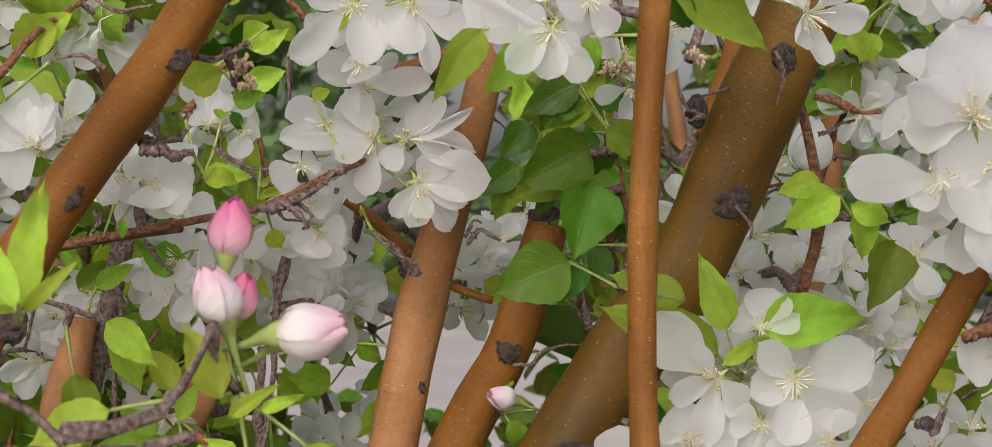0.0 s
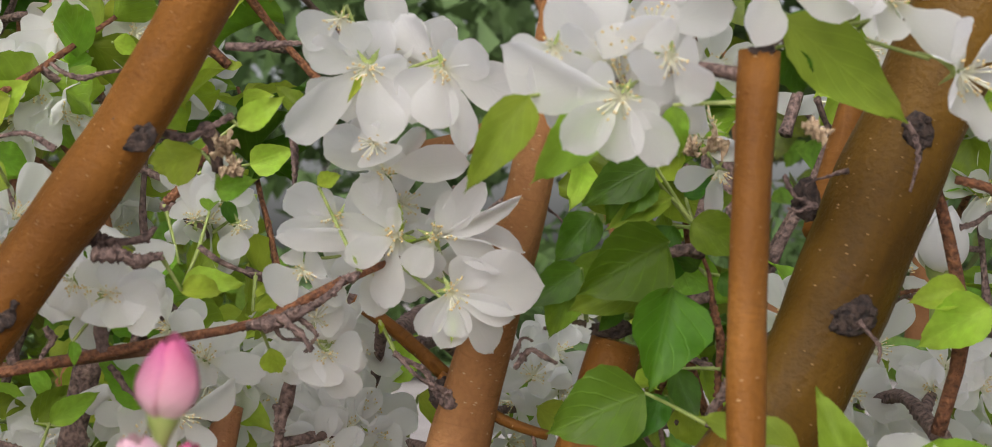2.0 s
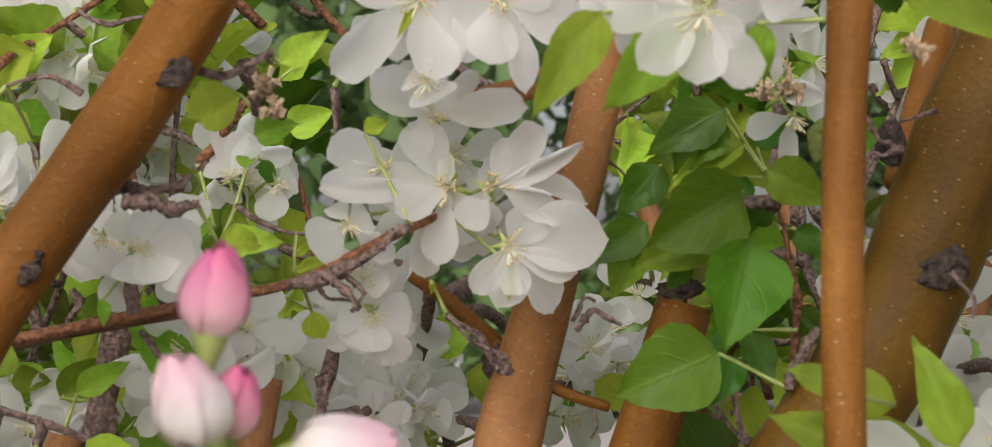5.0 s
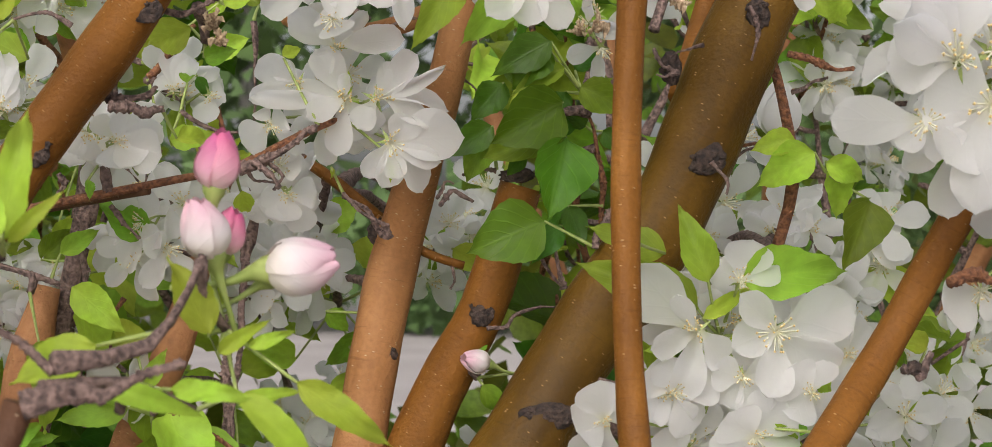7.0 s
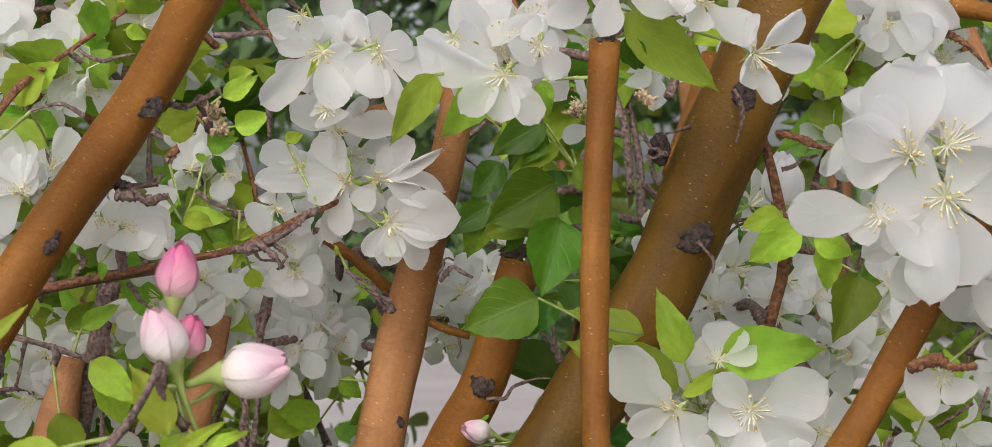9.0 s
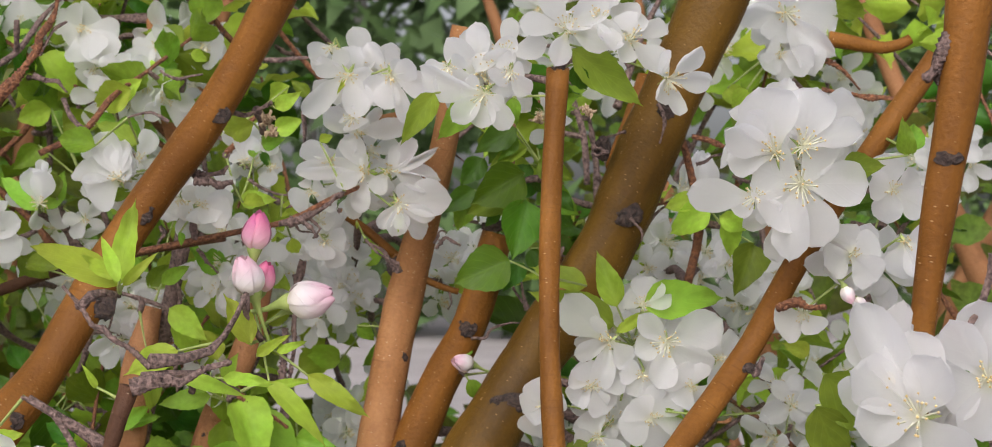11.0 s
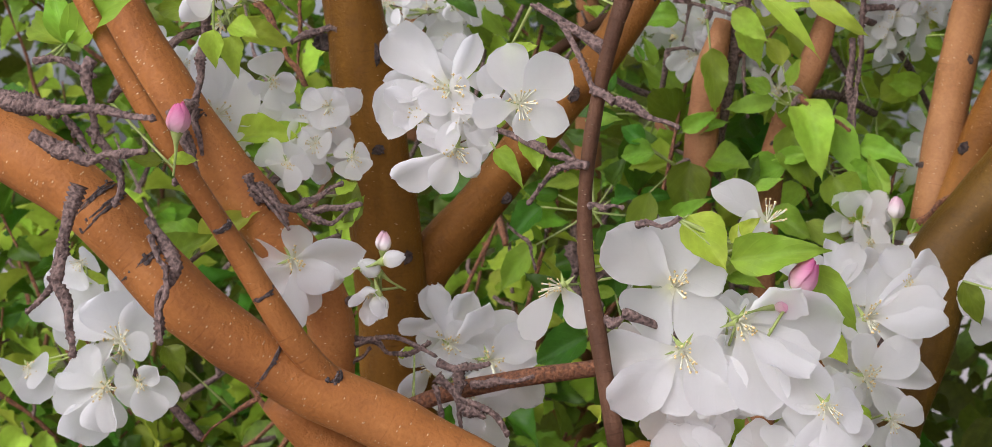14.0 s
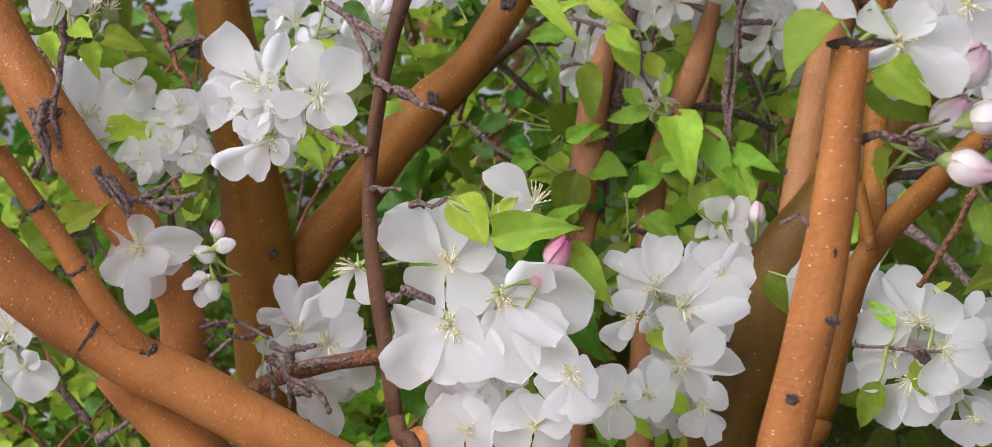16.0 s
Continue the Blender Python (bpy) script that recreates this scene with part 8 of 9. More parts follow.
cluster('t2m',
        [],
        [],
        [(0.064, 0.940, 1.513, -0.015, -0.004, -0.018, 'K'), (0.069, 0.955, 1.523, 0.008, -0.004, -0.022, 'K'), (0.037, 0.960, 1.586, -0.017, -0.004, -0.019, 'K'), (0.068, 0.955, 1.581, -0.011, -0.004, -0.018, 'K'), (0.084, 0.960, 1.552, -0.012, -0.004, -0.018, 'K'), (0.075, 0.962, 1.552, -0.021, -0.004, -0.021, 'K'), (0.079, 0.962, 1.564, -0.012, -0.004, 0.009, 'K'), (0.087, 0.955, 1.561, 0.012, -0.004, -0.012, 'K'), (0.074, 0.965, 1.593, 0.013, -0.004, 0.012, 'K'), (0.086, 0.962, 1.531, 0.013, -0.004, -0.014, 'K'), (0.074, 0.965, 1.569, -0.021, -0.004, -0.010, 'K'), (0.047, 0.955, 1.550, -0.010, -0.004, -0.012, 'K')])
cluster('t2f',
        [(0.085, 0.961, 1.622, -0.18, -0.83, 0.52, 0.77, 's'), (0.087, 0.959, 1.604, 0.14, -0.87, -0.48, 0.77, 'h'), (0.080, 0.956, 1.616, -0.64, -0.76, -0.13, 0.77, 'h')],
        [],
        [])
cluster('budA',
        [],
        [(-0.076, 0.655, 1.523, 0.12, -0.15, 0.97, 1.30, 'p'), (-0.076, 0.650, 1.500, -0.22, -0.35, 0.90, 1.38, 'b'), (-0.074, 0.662, 1.501, 0.30, -0.20, 0.90, 1.05, 'p'), (-0.058, 0.655, 1.495, 0.97, -0.20, 0.17, 1.60, 'b'), (-0.058, 0.665, 1.492, 0.80, -0.10, 0.45, 1.20, 'w')],
        [(-0.077, 0.645, 1.474, -0.012, -0.003, 0.027, 'Y'), (-0.112, 0.630, 1.471, -0.029, -0.003, -0.011, 'Y'), (-0.048, 0.650, 1.457, 0.033, -0.003, -0.022, 'S'), (-0.064, 0.650, 1.469, 0.016, -0.003, 0.006, 'S'), (-0.074, 0.648, 1.467, 0.016, -0.003, 0.012, 'S'), (-0.068, 0.655, 1.449, 0.020, -0.003, 0.007, 'S'), (-0.078, 0.652, 1.473, -0.006, -0.003, 0.011, 'S')])
cluster('budB',
        [],
        [],
        [(-0.138, 0.614, 1.505, -0.058, 0.011, 0.032, 'S'), (-0.140, 0.616, 1.505, 0.008, 0.002, 0.045, 'S'), (-0.137, 0.615, 1.505, 0.016, -0.005, 0.016, 'S'), (-0.136, 0.602, 1.509, -0.025, 0.011, 0.013, 'S'), (-0.134, 0.592, 1.507, -0.010, 0.004, 0.027, 'S')])
cluster('yl',
        [],
        [],
        [(-0.114, 0.901, 1.608, -0.025, 0.010, -0.008, 'Y'), (-0.095, 0.873, 1.615, 0.017, -0.005, 0.010, 'Y'), (-0.107, 0.893, 1.593, 0.015, -0.003, 0.003, 'L')])
cluster('lt0',
        [],
        [],
        [(-0.228, 1.002, 1.617, -0.019, -0.003, 0.003, 'L'), (-0.229, 1.009, 1.617, 0.020, 0.005, -0.010, 'L'), (-0.216, 0.996, 1.640, -0.033, 0.011, -0.013, 'Y'), (-0.183, 0.999, 1.549, 0.005, 0.012, -0.017, 'L'), (-0.199, 1.010, 1.504, 0.013, 0.004, 0.003, 'L'), (-0.229, 1.005, 1.634, 0.020, -0.000, 0.014, 'Y')])
cluster('p3',
        [],
        [(-0.322, 0.461, 1.382, 0.17, -0.10, 0.98, 1.00, 'p')],
        [(-0.340, 0.474, 1.368, -0.014, -0.011, 0.003, 'L'), (-0.330, 0.466, 1.368, 0.013, 0.007, 0.002, 'Y'), (-0.386, 0.456, 1.429, -0.012, 0.000, 0.034, 'M'), (-0.386, 0.460, 1.430, 0.045, -0.010, 0.030, 'M'), (-0.394, 0.464, 1.430, -0.038, 0.009, 0.018, 'M'), (-0.396, 0.470, 1.433, -0.006, 0.010, 0.024, 'M')])
cluster('al',
        [],
        [],
        [(-0.407, 0.617, 1.325, -0.034, -0.007, 0.012, 'L'), (-0.410, 0.614, 1.322, 0.038, -0.007, 0.023, 'Y'), (-0.424, 0.601, 1.314, 0.030, -0.009, 0.016, 'L')])
cluster('al2',
        [],
        [],
        [(-0.334, 0.654, 1.337, 0.009, -0.001, 0.027, 'L'), (-0.338, 0.653, 1.333, 0.017, 0.002, 0.020, 'Y')])
cluster('twl',
        [],
        [],
        [(-0.064, 0.613, 1.456, 0.033, -0.010, -0.026, 'S'), (-0.083, 0.596, 1.459, 0.025, -0.010, -0.001, 'S'), (-0.105, 0.598, 1.460, 0.031, -0.006, -0.007, 'S'), (-0.146, 0.596, 1.455, -0.004, -0.008, 0.010, 'S')])
cluster('pb',
        [],
        [(0.028, 0.960, 1.443, -0.85, -0.45, 0.29, 1.00, 'b')],
        [(0.016, 0.968, 1.450, 0.018, 0.004, 0.013, 'L'), (0.025, 0.958, 1.433, 0.013, 0.003, -0.018, 'L')])
cluster('m2',
        [(-0.133, 1.017, 1.514, 0.12, -0.99, -0.01, 0.86, 'f'), (-0.120, 1.022, 1.519, 0.46, -0.83, 0.31, 0.86, 'f'), (-0.146, 1.023, 1.509, -0.28, -0.96, 0.06, 0.86, 'f'), (-0.125, 1.031, 1.502, 0.43, -0.86, -0.27, 0.86, 'f'), (-0.108, 1.031, 1.511, 0.67, -0.74, -0.08, 0.86, 'f'), (-0.116, 1.052, 1.508, -0.00, -0.98, -0.21, 0.86, 'k'), (-0.108, 1.062, 1.515, 0.74, -0.54, 0.41, 0.86, 'k')],
        [],
        [(-0.131, 1.023, 1.511, 0.026, -0.011, -0.014, 'Y')])
cluster('m3',
        [(-0.224, 0.986, 1.579, 0.26, -0.97, 0.05, 0.86, 'f'), (-0.211, 0.988, 1.587, 0.46, -0.81, 0.37, 0.86, 'f'), (-0.231, 0.991, 1.591, -0.17, -0.83, 0.53, 0.86, 'f'), (-0.215, 0.986, 1.566, 0.42, -0.85, -0.32, 0.86, 'f'), (-0.226, 1.020, 1.579, 0.11, -0.99, 0.06, 0.86, 'k'), (-0.225, 1.028, 1.588, 0.11, -0.83, -0.55, 0.86, 'k')],
        [],
        [(-0.220, 0.982, 1.576, 0.022, 0.005, -0.003, 'L'), (-0.225, 0.988, 1.572, 0.015, -0.006, -0.024, 'Y')])
cluster('m4',
        [(-0.076, 1.041, 1.493, 0.25, -0.96, 0.12, 0.86, 'f'), (-0.068, 1.049, 1.501, 0.59, -0.75, 0.32, 0.86, 'f'), (-0.085, 1.042, 1.489, -0.26, -0.96, -0.04, 0.86, 'f'), (-0.064, 1.043, 1.489, 0.66, -0.74, -0.13, 0.86, 'f'), (-0.079, 1.077, 1.483, -0.34, -0.93, -0.17, 0.86, 'k'), (-0.073, 1.084, 1.505, 0.60, -0.79, -0.13, 0.86, 'k')],
        [],
        [(-0.074, 1.044, 1.489, 0.020, 0.009, -0.011, 'Y')])
cluster('m5',
        [(-0.213, 1.033, 1.644, 0.28, -0.96, 0.03, 0.86, 'f'), (-0.224, 1.037, 1.634, -0.35, -0.94, 0.00, 0.86, 'f'), (-0.201, 1.030, 1.635, 0.58, -0.80, -0.14, 0.86, 'f'), (-0.233, 1.036, 1.649, -0.26, -0.92, 0.29, 0.86, 'f'), (-0.247, 1.062, 1.655, 0.32, -0.77, 0.55, 0.86, 'k'), (-0.251, 1.066, 1.641, -0.15, -0.89, -0.43, 0.86, 'k')],
        [],
        [(-0.219, 1.031, 1.644, -0.020, -0.005, -0.007, 'Y'), (-0.214, 1.039, 1.638, 0.021, 0.001, -0.018, 'L')])
cluster('m6',
        [(-0.088, 1.281, 1.382, 0.19, -0.96, 0.20, 0.86, 'f'), (-0.073, 1.292, 1.399, 0.46, -0.84, 0.27, 0.86, 'f'), (-0.097, 1.287, 1.362, -0.20, -0.96, -0.21, 0.86, 'f'), (-0.077, 1.289, 1.364, 0.36, -0.92, -0.14, 0.86, 'f'), (-0.099, 1.281, 1.397, -0.30, -0.88, 0.36, 0.86, 'f'), (-0.062, 1.312, 1.411, 0.26, -0.76, 0.59, 0.86, 'k'), (-0.109, 1.323, 1.380, -0.21, -0.93, -0.31, 0.86, 'k')],
        [],
        [(-0.091, 1.292, 1.382, 0.022, 0.008, -0.035, 'L')])
cluster('m7',
        [(0.068, 1.246, 1.353, -0.19, -0.98, 0.02, 0.86, 'f'), (0.085, 1.261, 1.369, 0.23, -0.85, 0.46, 0.86, 'f'), (0.057, 1.258, 1.370, -0.27, -0.91, 0.33, 0.86, 'f'), (0.074, 1.262, 1.333, 0.26, -0.94, -0.23, 0.86, 'f'), (0.049, 1.259, 1.341, -0.44, -0.89, -0.10, 0.86, 'f'), (0.034, 1.286, 1.362, -0.30, -0.93, -0.22, 0.86, 'k'), (0.042, 1.291, 1.323, 0.00, -0.90, -0.45, 0.86, 'k')],
        [],
        [(0.068, 1.239, 1.353, 0.027, -0.001, -0.028, 'L')])
cluster('m8',
        [(0.008, 1.207, 1.508, 0.17, -0.98, 0.11, 0.86, 'f'), (0.020, 1.213, 1.522, 0.49, -0.83, 0.27, 0.86, 'f'), (0.000, 1.210, 1.520, -0.21, -0.94, 0.28, 0.86, 'f'), (0.007, 1.237, 1.514, 0.41, -0.63, 0.66, 0.86, 'k'), (0.038, 1.239, 1.542, -0.45, -0.67, 0.59, 0.86, 'k')],
        [],
        [])
cluster('m9',
        [(-0.323, 1.149, 1.310, 0.35, -0.93, 0.12, 0.86, 'f'), (-0.306, 1.162, 1.320, 0.54, -0.74, 0.40, 0.86, 'f'), (-0.336, 1.161, 1.293, -0.31, -0.93, -0.20, 0.86, 'f'), (-0.310, 1.156, 1.293, 0.57, -0.81, -0.10, 0.86, 'f'), (-0.308, 1.189, 1.322, 0.51, -0.82, -0.28, 0.86, 'k'), (-0.290, 1.185, 1.292, -0.05, -0.97, -0.25, 0.86, 'k')],
        [],
        [(-0.325, 1.159, 1.304, 0.032, 0.004, -0.017, 'M')])
cluster('m11',
        [(-0.275, 1.104, 1.491, 0.52, -0.84, 0.15, 0.86, 'f'), (-0.265, 1.106, 1.470, 0.68, -0.71, -0.19, 0.86, 'f'), (-0.282, 1.101, 1.504, -0.03, -1.00, 0.08, 0.86, 'f'), (-0.305, 1.139, 1.493, 0.82, -0.58, 0.06, 0.86, 'k'), (-0.262, 1.136, 1.491, 0.72, -0.63, -0.29, 0.86, 'k')],
        [],
        [(-0.275, 1.104, 1.485, 0.022, 0.001, -0.037, 'Y')])
cluster('y1',
        [],
        [],
        [(-0.156, 1.193, 1.467, 0.035, 0.011, 0.031, 'Y'), (-0.157, 1.195, 1.451, 0.029, 0.011, -0.011, 'Y'), (-0.162, 1.174, 1.497, 0.018, 0.011, 0.026, 'L'), (-0.123, 1.169, 1.495, 0.044, -0.011, 0.012, 'Y'), (-0.205, 1.189, 1.436, 0.026, 0.004, 0.021, 'M'), (-0.120, 1.196, 1.465, 0.019, 0.009, -0.032, 'Y'), (-0.166, 1.171, 1.423, 0.022, -0.004, -0.022, 'L')])
cluster('y2',
        [],
        [],
        [(-0.211, 1.191, 1.490, -0.030, 0.006, 0.029, 'Y'), (-0.243, 1.205, 1.449, -0.015, -0.005, -0.033, 'M'), (-0.235, 1.214, 1.427, 0.034, 0.001, 0.005, 'Y'), (-0.253, 1.201, 1.383, -0.034, -0.001, -0.011, 'L'), (-0.324, 1.217, 1.407, -0.043, 0.002, 0.007, 'M'), (-0.339, 1.195, 1.378, -0.039, 0.007, -0.011, 'L'), (-0.278, 1.205, 1.505, -0.016, -0.005, -0.038, 'M')])
cluster('y3',
        [],
        [],
        [(-0.112, 1.113, 1.431, 0.031, 0.010, 0.016, 'Y'), (-0.124, 1.127, 1.405, 0.026, -0.005, -0.021, 'L'), (-0.139, 1.123, 1.469, 0.027, -0.003, 0.015, 'Y'), (-0.091, 1.121, 1.468, 0.026, 0.001, -0.021, 'M'), (-0.128, 1.113, 1.431, -0.027, 0.008, -0.021, 'Y'), (-0.110, 1.108, 1.353, 0.029, -0.003, -0.010, 'L')])
cluster('y4',
        [],
        [],
        [(0.151, 1.090, 1.372, 0.025, 0.000, 0.020, 'Y'), (0.162, 1.097, 1.351, 0.030, -0.000, 0.010, 'L'), (0.072, 1.099, 1.321, -0.030, 0.003, -0.010, 'M'), (0.057, 1.113, 1.310, 0.030, -0.007, -0.015, 'L'), (0.175, 1.116, 1.402, 0.032, 0.011, 0.015, 'Y')])
cluster('y5',
        [],
        [],
        [(-0.112, 1.067, 1.647, -0.021, 0.008, -0.010, 'Y'), (-0.123, 1.068, 1.615, 0.022, -0.002, 0.007, 'Y'), (-0.094, 1.042, 1.637, -0.014, 0.001, 0.014, 'L'), (-0.156, 1.069, 1.623, -0.020, 0.009, -0.010, 'Y'), (-0.119, 1.065, 1.600, -0.012, 0.004, -0.018, 'M'), (-0.204, 1.038, 1.511, 0.008, 0.010, -0.014, 'Y'), (-0.243, 1.040, 1.617, 0.021, 0.001, -0.009, 'L'), (-0.232, 1.051, 1.654, -0.020, 0.007, -0.013, 'Y')])
cluster('y6',
        [],
        [],
        [(-0.297, 1.086, 1.634, -0.029, 0.001, -0.009, 'Y'), (-0.284, 1.070, 1.619, 0.036, -0.011, 0.004, 'L'), (-0.303, 1.072, 1.605, -0.018, -0.004, -0.019, 'L'), (-0.280, 1.094, 1.664, -0.013, -0.007, -0.025, 'Y'), (-0.247, 1.076, 1.647, 0.025, -0.004, 0.009, 'Y'), (-0.217, 1.091, 1.508, 0.018, 0.007, 0.014, 'Y'), (-0.326, 1.098, 1.504, 0.022, 0.009, 0.009, 'L'), (-0.223, 1.098, 1.484, -0.020, 0.003, -0.015, 'L')])
bloom_1 = ((0.107, 0.850, 1.436), (0.14, -0.98, 0.15), [(-0.0120, 0.0028, -0.0081, 0.0212), (-0.0000, -0.0059, 0.0163, 0.0228), (0.0202, 0.0060, 0.0034, 0.0231), (0.0099, 0.0019, -0.0182, 0.0257), (-0.0139, 0.0013, 0.0080, 0.0184)])
bloom_2 = ((0.077, 0.854, 1.424), (-0.24, -0.97, 0.01), [(-0.0140, -0.0032, -0.0056, 0.0211), (-0.0039, -0.0041, 0.0163, 0.0184), (0.0121, 0.0025, 0.0057, 0.0185), (-0.0082, 0.0041, -0.0203, 0.0212)])
bloom_3 = ((0.144, 0.850, 1.416), (0.09, -1.00, 0.01), [(-0.0183, -0.0062, -0.0112, 0.0228), (0.0116, -0.0067, 0.0163, 0.0246), (0.0217, -0.0017, -0.0020, 0.0256), (0.0082, 0.0059, -0.0205, 0.0248), (-0.0120, -0.0030, 0.0122, 0.0210)])
bloom_4 = ((0.111, 0.857, 1.403), (-0.10, -0.98, -0.14), [(-0.0162, -0.0035, -0.0059, 0.0230), (0.0160, 0.0023, -0.0124, 0.0249), (0.0019, 0.0039, -0.0205, 0.0231), (-0.0078, 0.0042, 0.0157, 0.0204)])
bloom_5 = ((0.170, 0.848, 1.435), (-0.28, -0.94, 0.21), [(-0.0140, -0.0030, 0.0122, 0.0219), (0.0140, 0.0021, -0.0122, 0.0229), (0.0045, 0.0046, 0.0156, 0.0202), (-0.0101, -0.0006, -0.0118, 0.0210)])
cluster('flB2',
        [(0.118, 0.879, 1.408, 0.00, -0.79, 0.61, 0.86, 'k'), (0.116, 0.887, 1.418, -0.20, -0.98, 0.07, 0.86, 'k'), (0.127, 0.884, 1.415, 0.39, -0.92, -0.04, 0.86, 'k')],
        [],
        [(0.148, 0.850, 1.420, 0.024, 0.003, -0.016, 'M'), (0.104, 0.850, 1.400, -0.020, 0.001, -0.012, 'L'), (0.134, 0.867, 1.455, 0.012, -0.004, 0.012, 'S')],
        [bloom_1, bloom_2, bloom_3, bloom_4, bloom_5])
cluster('y7',
        [],
        [],
        [(-0.065, 1.117, 1.493, -0.028, -0.008, 0.021, 'Y'), (-0.060, 1.118, 1.478, -0.028, 0.009, -0.013, 'Y'), (-0.039, 1.114, 1.452, -0.024, -0.003, -0.019, 'L'), (-0.080, 1.114, 1.438, -0.029, -0.008, 0.010, 'Y'), (-0.064, 1.095, 1.515, 0.024, 0.005, 0.019, 'Y'), (-0.046, 1.100, 1.505, 0.024, 0.003, -0.016, 'Y'), (-0.005, 1.094, 1.493, 0.021, -0.009, 0.022, 'L'), (-0.091, 1.119, 1.484, -0.029, 0.011, 0.018, 'M'), (-0.043, 1.110, 1.427, -0.024, -0.004, -0.020, 'Y')])

bloom_1 = ((-0.296, 0.715, 1.264), (0.55, -0.82, 0.15), [(0.0007, -0.0060, 0.0351, 0.0106), (0.0208, -0.0020, 0.0329, 0.0162), (0.0496, 0.0000, 0.0146, 0.0155), (0.0382, -0.0060, -0.0018, 0.0176), (-0.0200, 0.0000, -0.0103, 0.0155), (0.0006, -0.0080, -0.0194, 0.0162)])
bloom_2 = ((-0.285, 0.712, 1.236), (0.63, -0.77, -0.07), [(0.0453, 0.0000, 0.0169, 0.0161), (0.0439, -0.0020, -0.0093, 0.0182), (0.0101, -0.0060, -0.0286, 0.0168), (-0.0214, -0.0020, -0.0124, 0.0154), (0.0280, -0.0080, -0.0015, 0.0175), (-0.0041, 0.0000, 0.0193, 0.0154)])
cluster('s4',
        [],
        [],
        [(-0.300, 0.730, 1.243, 0.008, -0.003, 0.006, 'S'), (-0.306, 0.730, 1.260, -0.004, -0.003, 0.002, 'S')],
        [bloom_1, bloom_2])
cluster('f1',
        [(-0.078, 1.055, 1.550, 0.49, -0.76, 0.07, 0.82, 'f'), (-0.072, 1.051, 1.530, 0.07, -0.61, -0.31, 0.82, 'f')],
        [],
        [(-0.080, 1.070, 1.545, 0.024, -0.003, -0.018, 'L')])
cluster('f2',
        [(-0.073, 1.093, 1.500, 0.00, -0.97, -0.02, 0.82, 'f'), (-0.088, 1.100, 1.492, 1.01, -1.25, 0.10, 0.82, 'f')],
        [],
        [(-0.075, 1.110, 1.494, 0.024, -0.003, -0.018, 'L')])
cluster('f3',
        [(0.001, 1.110, 1.512, -0.26, -0.68, -0.39, 0.82, 'f'), (-0.008, 1.132, 1.503, 0.19, -1.06, 0.17, 0.82, 'f')],
        [],
        [(-0.001, 1.130, 1.506, 0.024, -0.003, -0.018, 'L')])
cluster('f4',
        [(-0.147, 1.070, 1.406, 0.08, -0.38, -0.33, 0.82, 'f')],
        [],
        [(-0.145, 1.060, 1.398, 0.024, -0.003, -0.017, 'L')])
cluster('f5',
        [(-0.156, 1.082, 1.520, -0.38, -1.38, -0.38, 0.82, 'f'), (-0.163, 1.081, 1.538, -0.15, -1.09, 0.07, 0.82, 'f'), (-0.141, 1.070, 1.528, -0.01, -1.12, -0.13, 0.82, 'f')],
        [],
        [(-0.157, 1.090, 1.514, 0.025, -0.003, -0.018, 'L')])

DRY = rough_bark("dry_tan_petal_remains", (0.26, 0.16, 0.09), (0.62, 0.48, 0.32))


def dried_flower(p, size, seed):
    """A withered blossom: a crumpled core with shrivelled petals and bent filaments round it."""
    rng = random.Random(seed)
    ob = tagged(new("dried_blossom"), "withered tan blossom remnant on a dark spur", "blossom", "withered blossoms")
    ob.location = p
    v, f, u = lump((0, 0, 0), size * 0.42, seed, 0.5, fine=3)
    mesh_object("core", v, f, [DRY], u, ob)
    for k in range(9):
        d = Vector((rng.uniform(-1, 1), rng.uniform(-1, 0.2), rng.uniform(-1, 1))).normalized()
        v, f, u = sheet(size * rng.uniform(0.5, 0.9), size * 0.32, petal_outline, 4, 6, cup=0.9, curl=rng.uniform(-0.9, 0.9), wave=0.12, seed=k)
        me = mesh_object("petal", v, f, [DRY], u, ob)
        me.matrix_basis = Matrix.Translation(d * size * 0.15) @ d.to_track_quat("Y", "Z").to_matrix().to_4x4()
    v, f, u = tube([(0, 0.004, -0.002, size * 0.10), (0.002, size * 0.8, -size * 0.4, size * 0.12)], 6, 0.2, seed, 0.002)
    mesh_object("stalk", v, f, [TWIG], u, ob)
    return ob


for k, (p, size) in enumerate((((-0.102, 0.880, 1.608), 0.0100), ((-0.098, 0.882, 1.600), 0.0080), ((0.075, 0.950, 1.612), 0.0080), ((0.085, 0.950, 1.614), 0.0090), ((0.104, 0.800, 1.606), 0.0075))):
    dried_flower(p, size * 0.8, 900 + k)


def leafy(key, centre, count, reach, kinds):
    """A loose bunch of leaves round a place, most of them drooping outwards."""
    rng = random.Random(key)
    out = []
    for k in range(count):
        a, h = k * 2.4 + rng.uniform(-0.5, 0.5), rng.uniform(0.15, 1.0) * reach
        p = (centre[0] + math.cos(a) * h, centre[1] + rng.uniform(-0.5, 0.5) * reach, centre[2] + math.sin(a) * h * 0.9)
        b = a + rng.uniform(-0.7, 0.7)
        size = rng.uniform(0.024, 0.042)
        out.append((*p, math.cos(b) * size, rng.uniform(-0.6, 0.2) * size, (math.sin(b) - 0.35) * size, rng.choice(kinds)))
    return cluster(key, [], [], out)


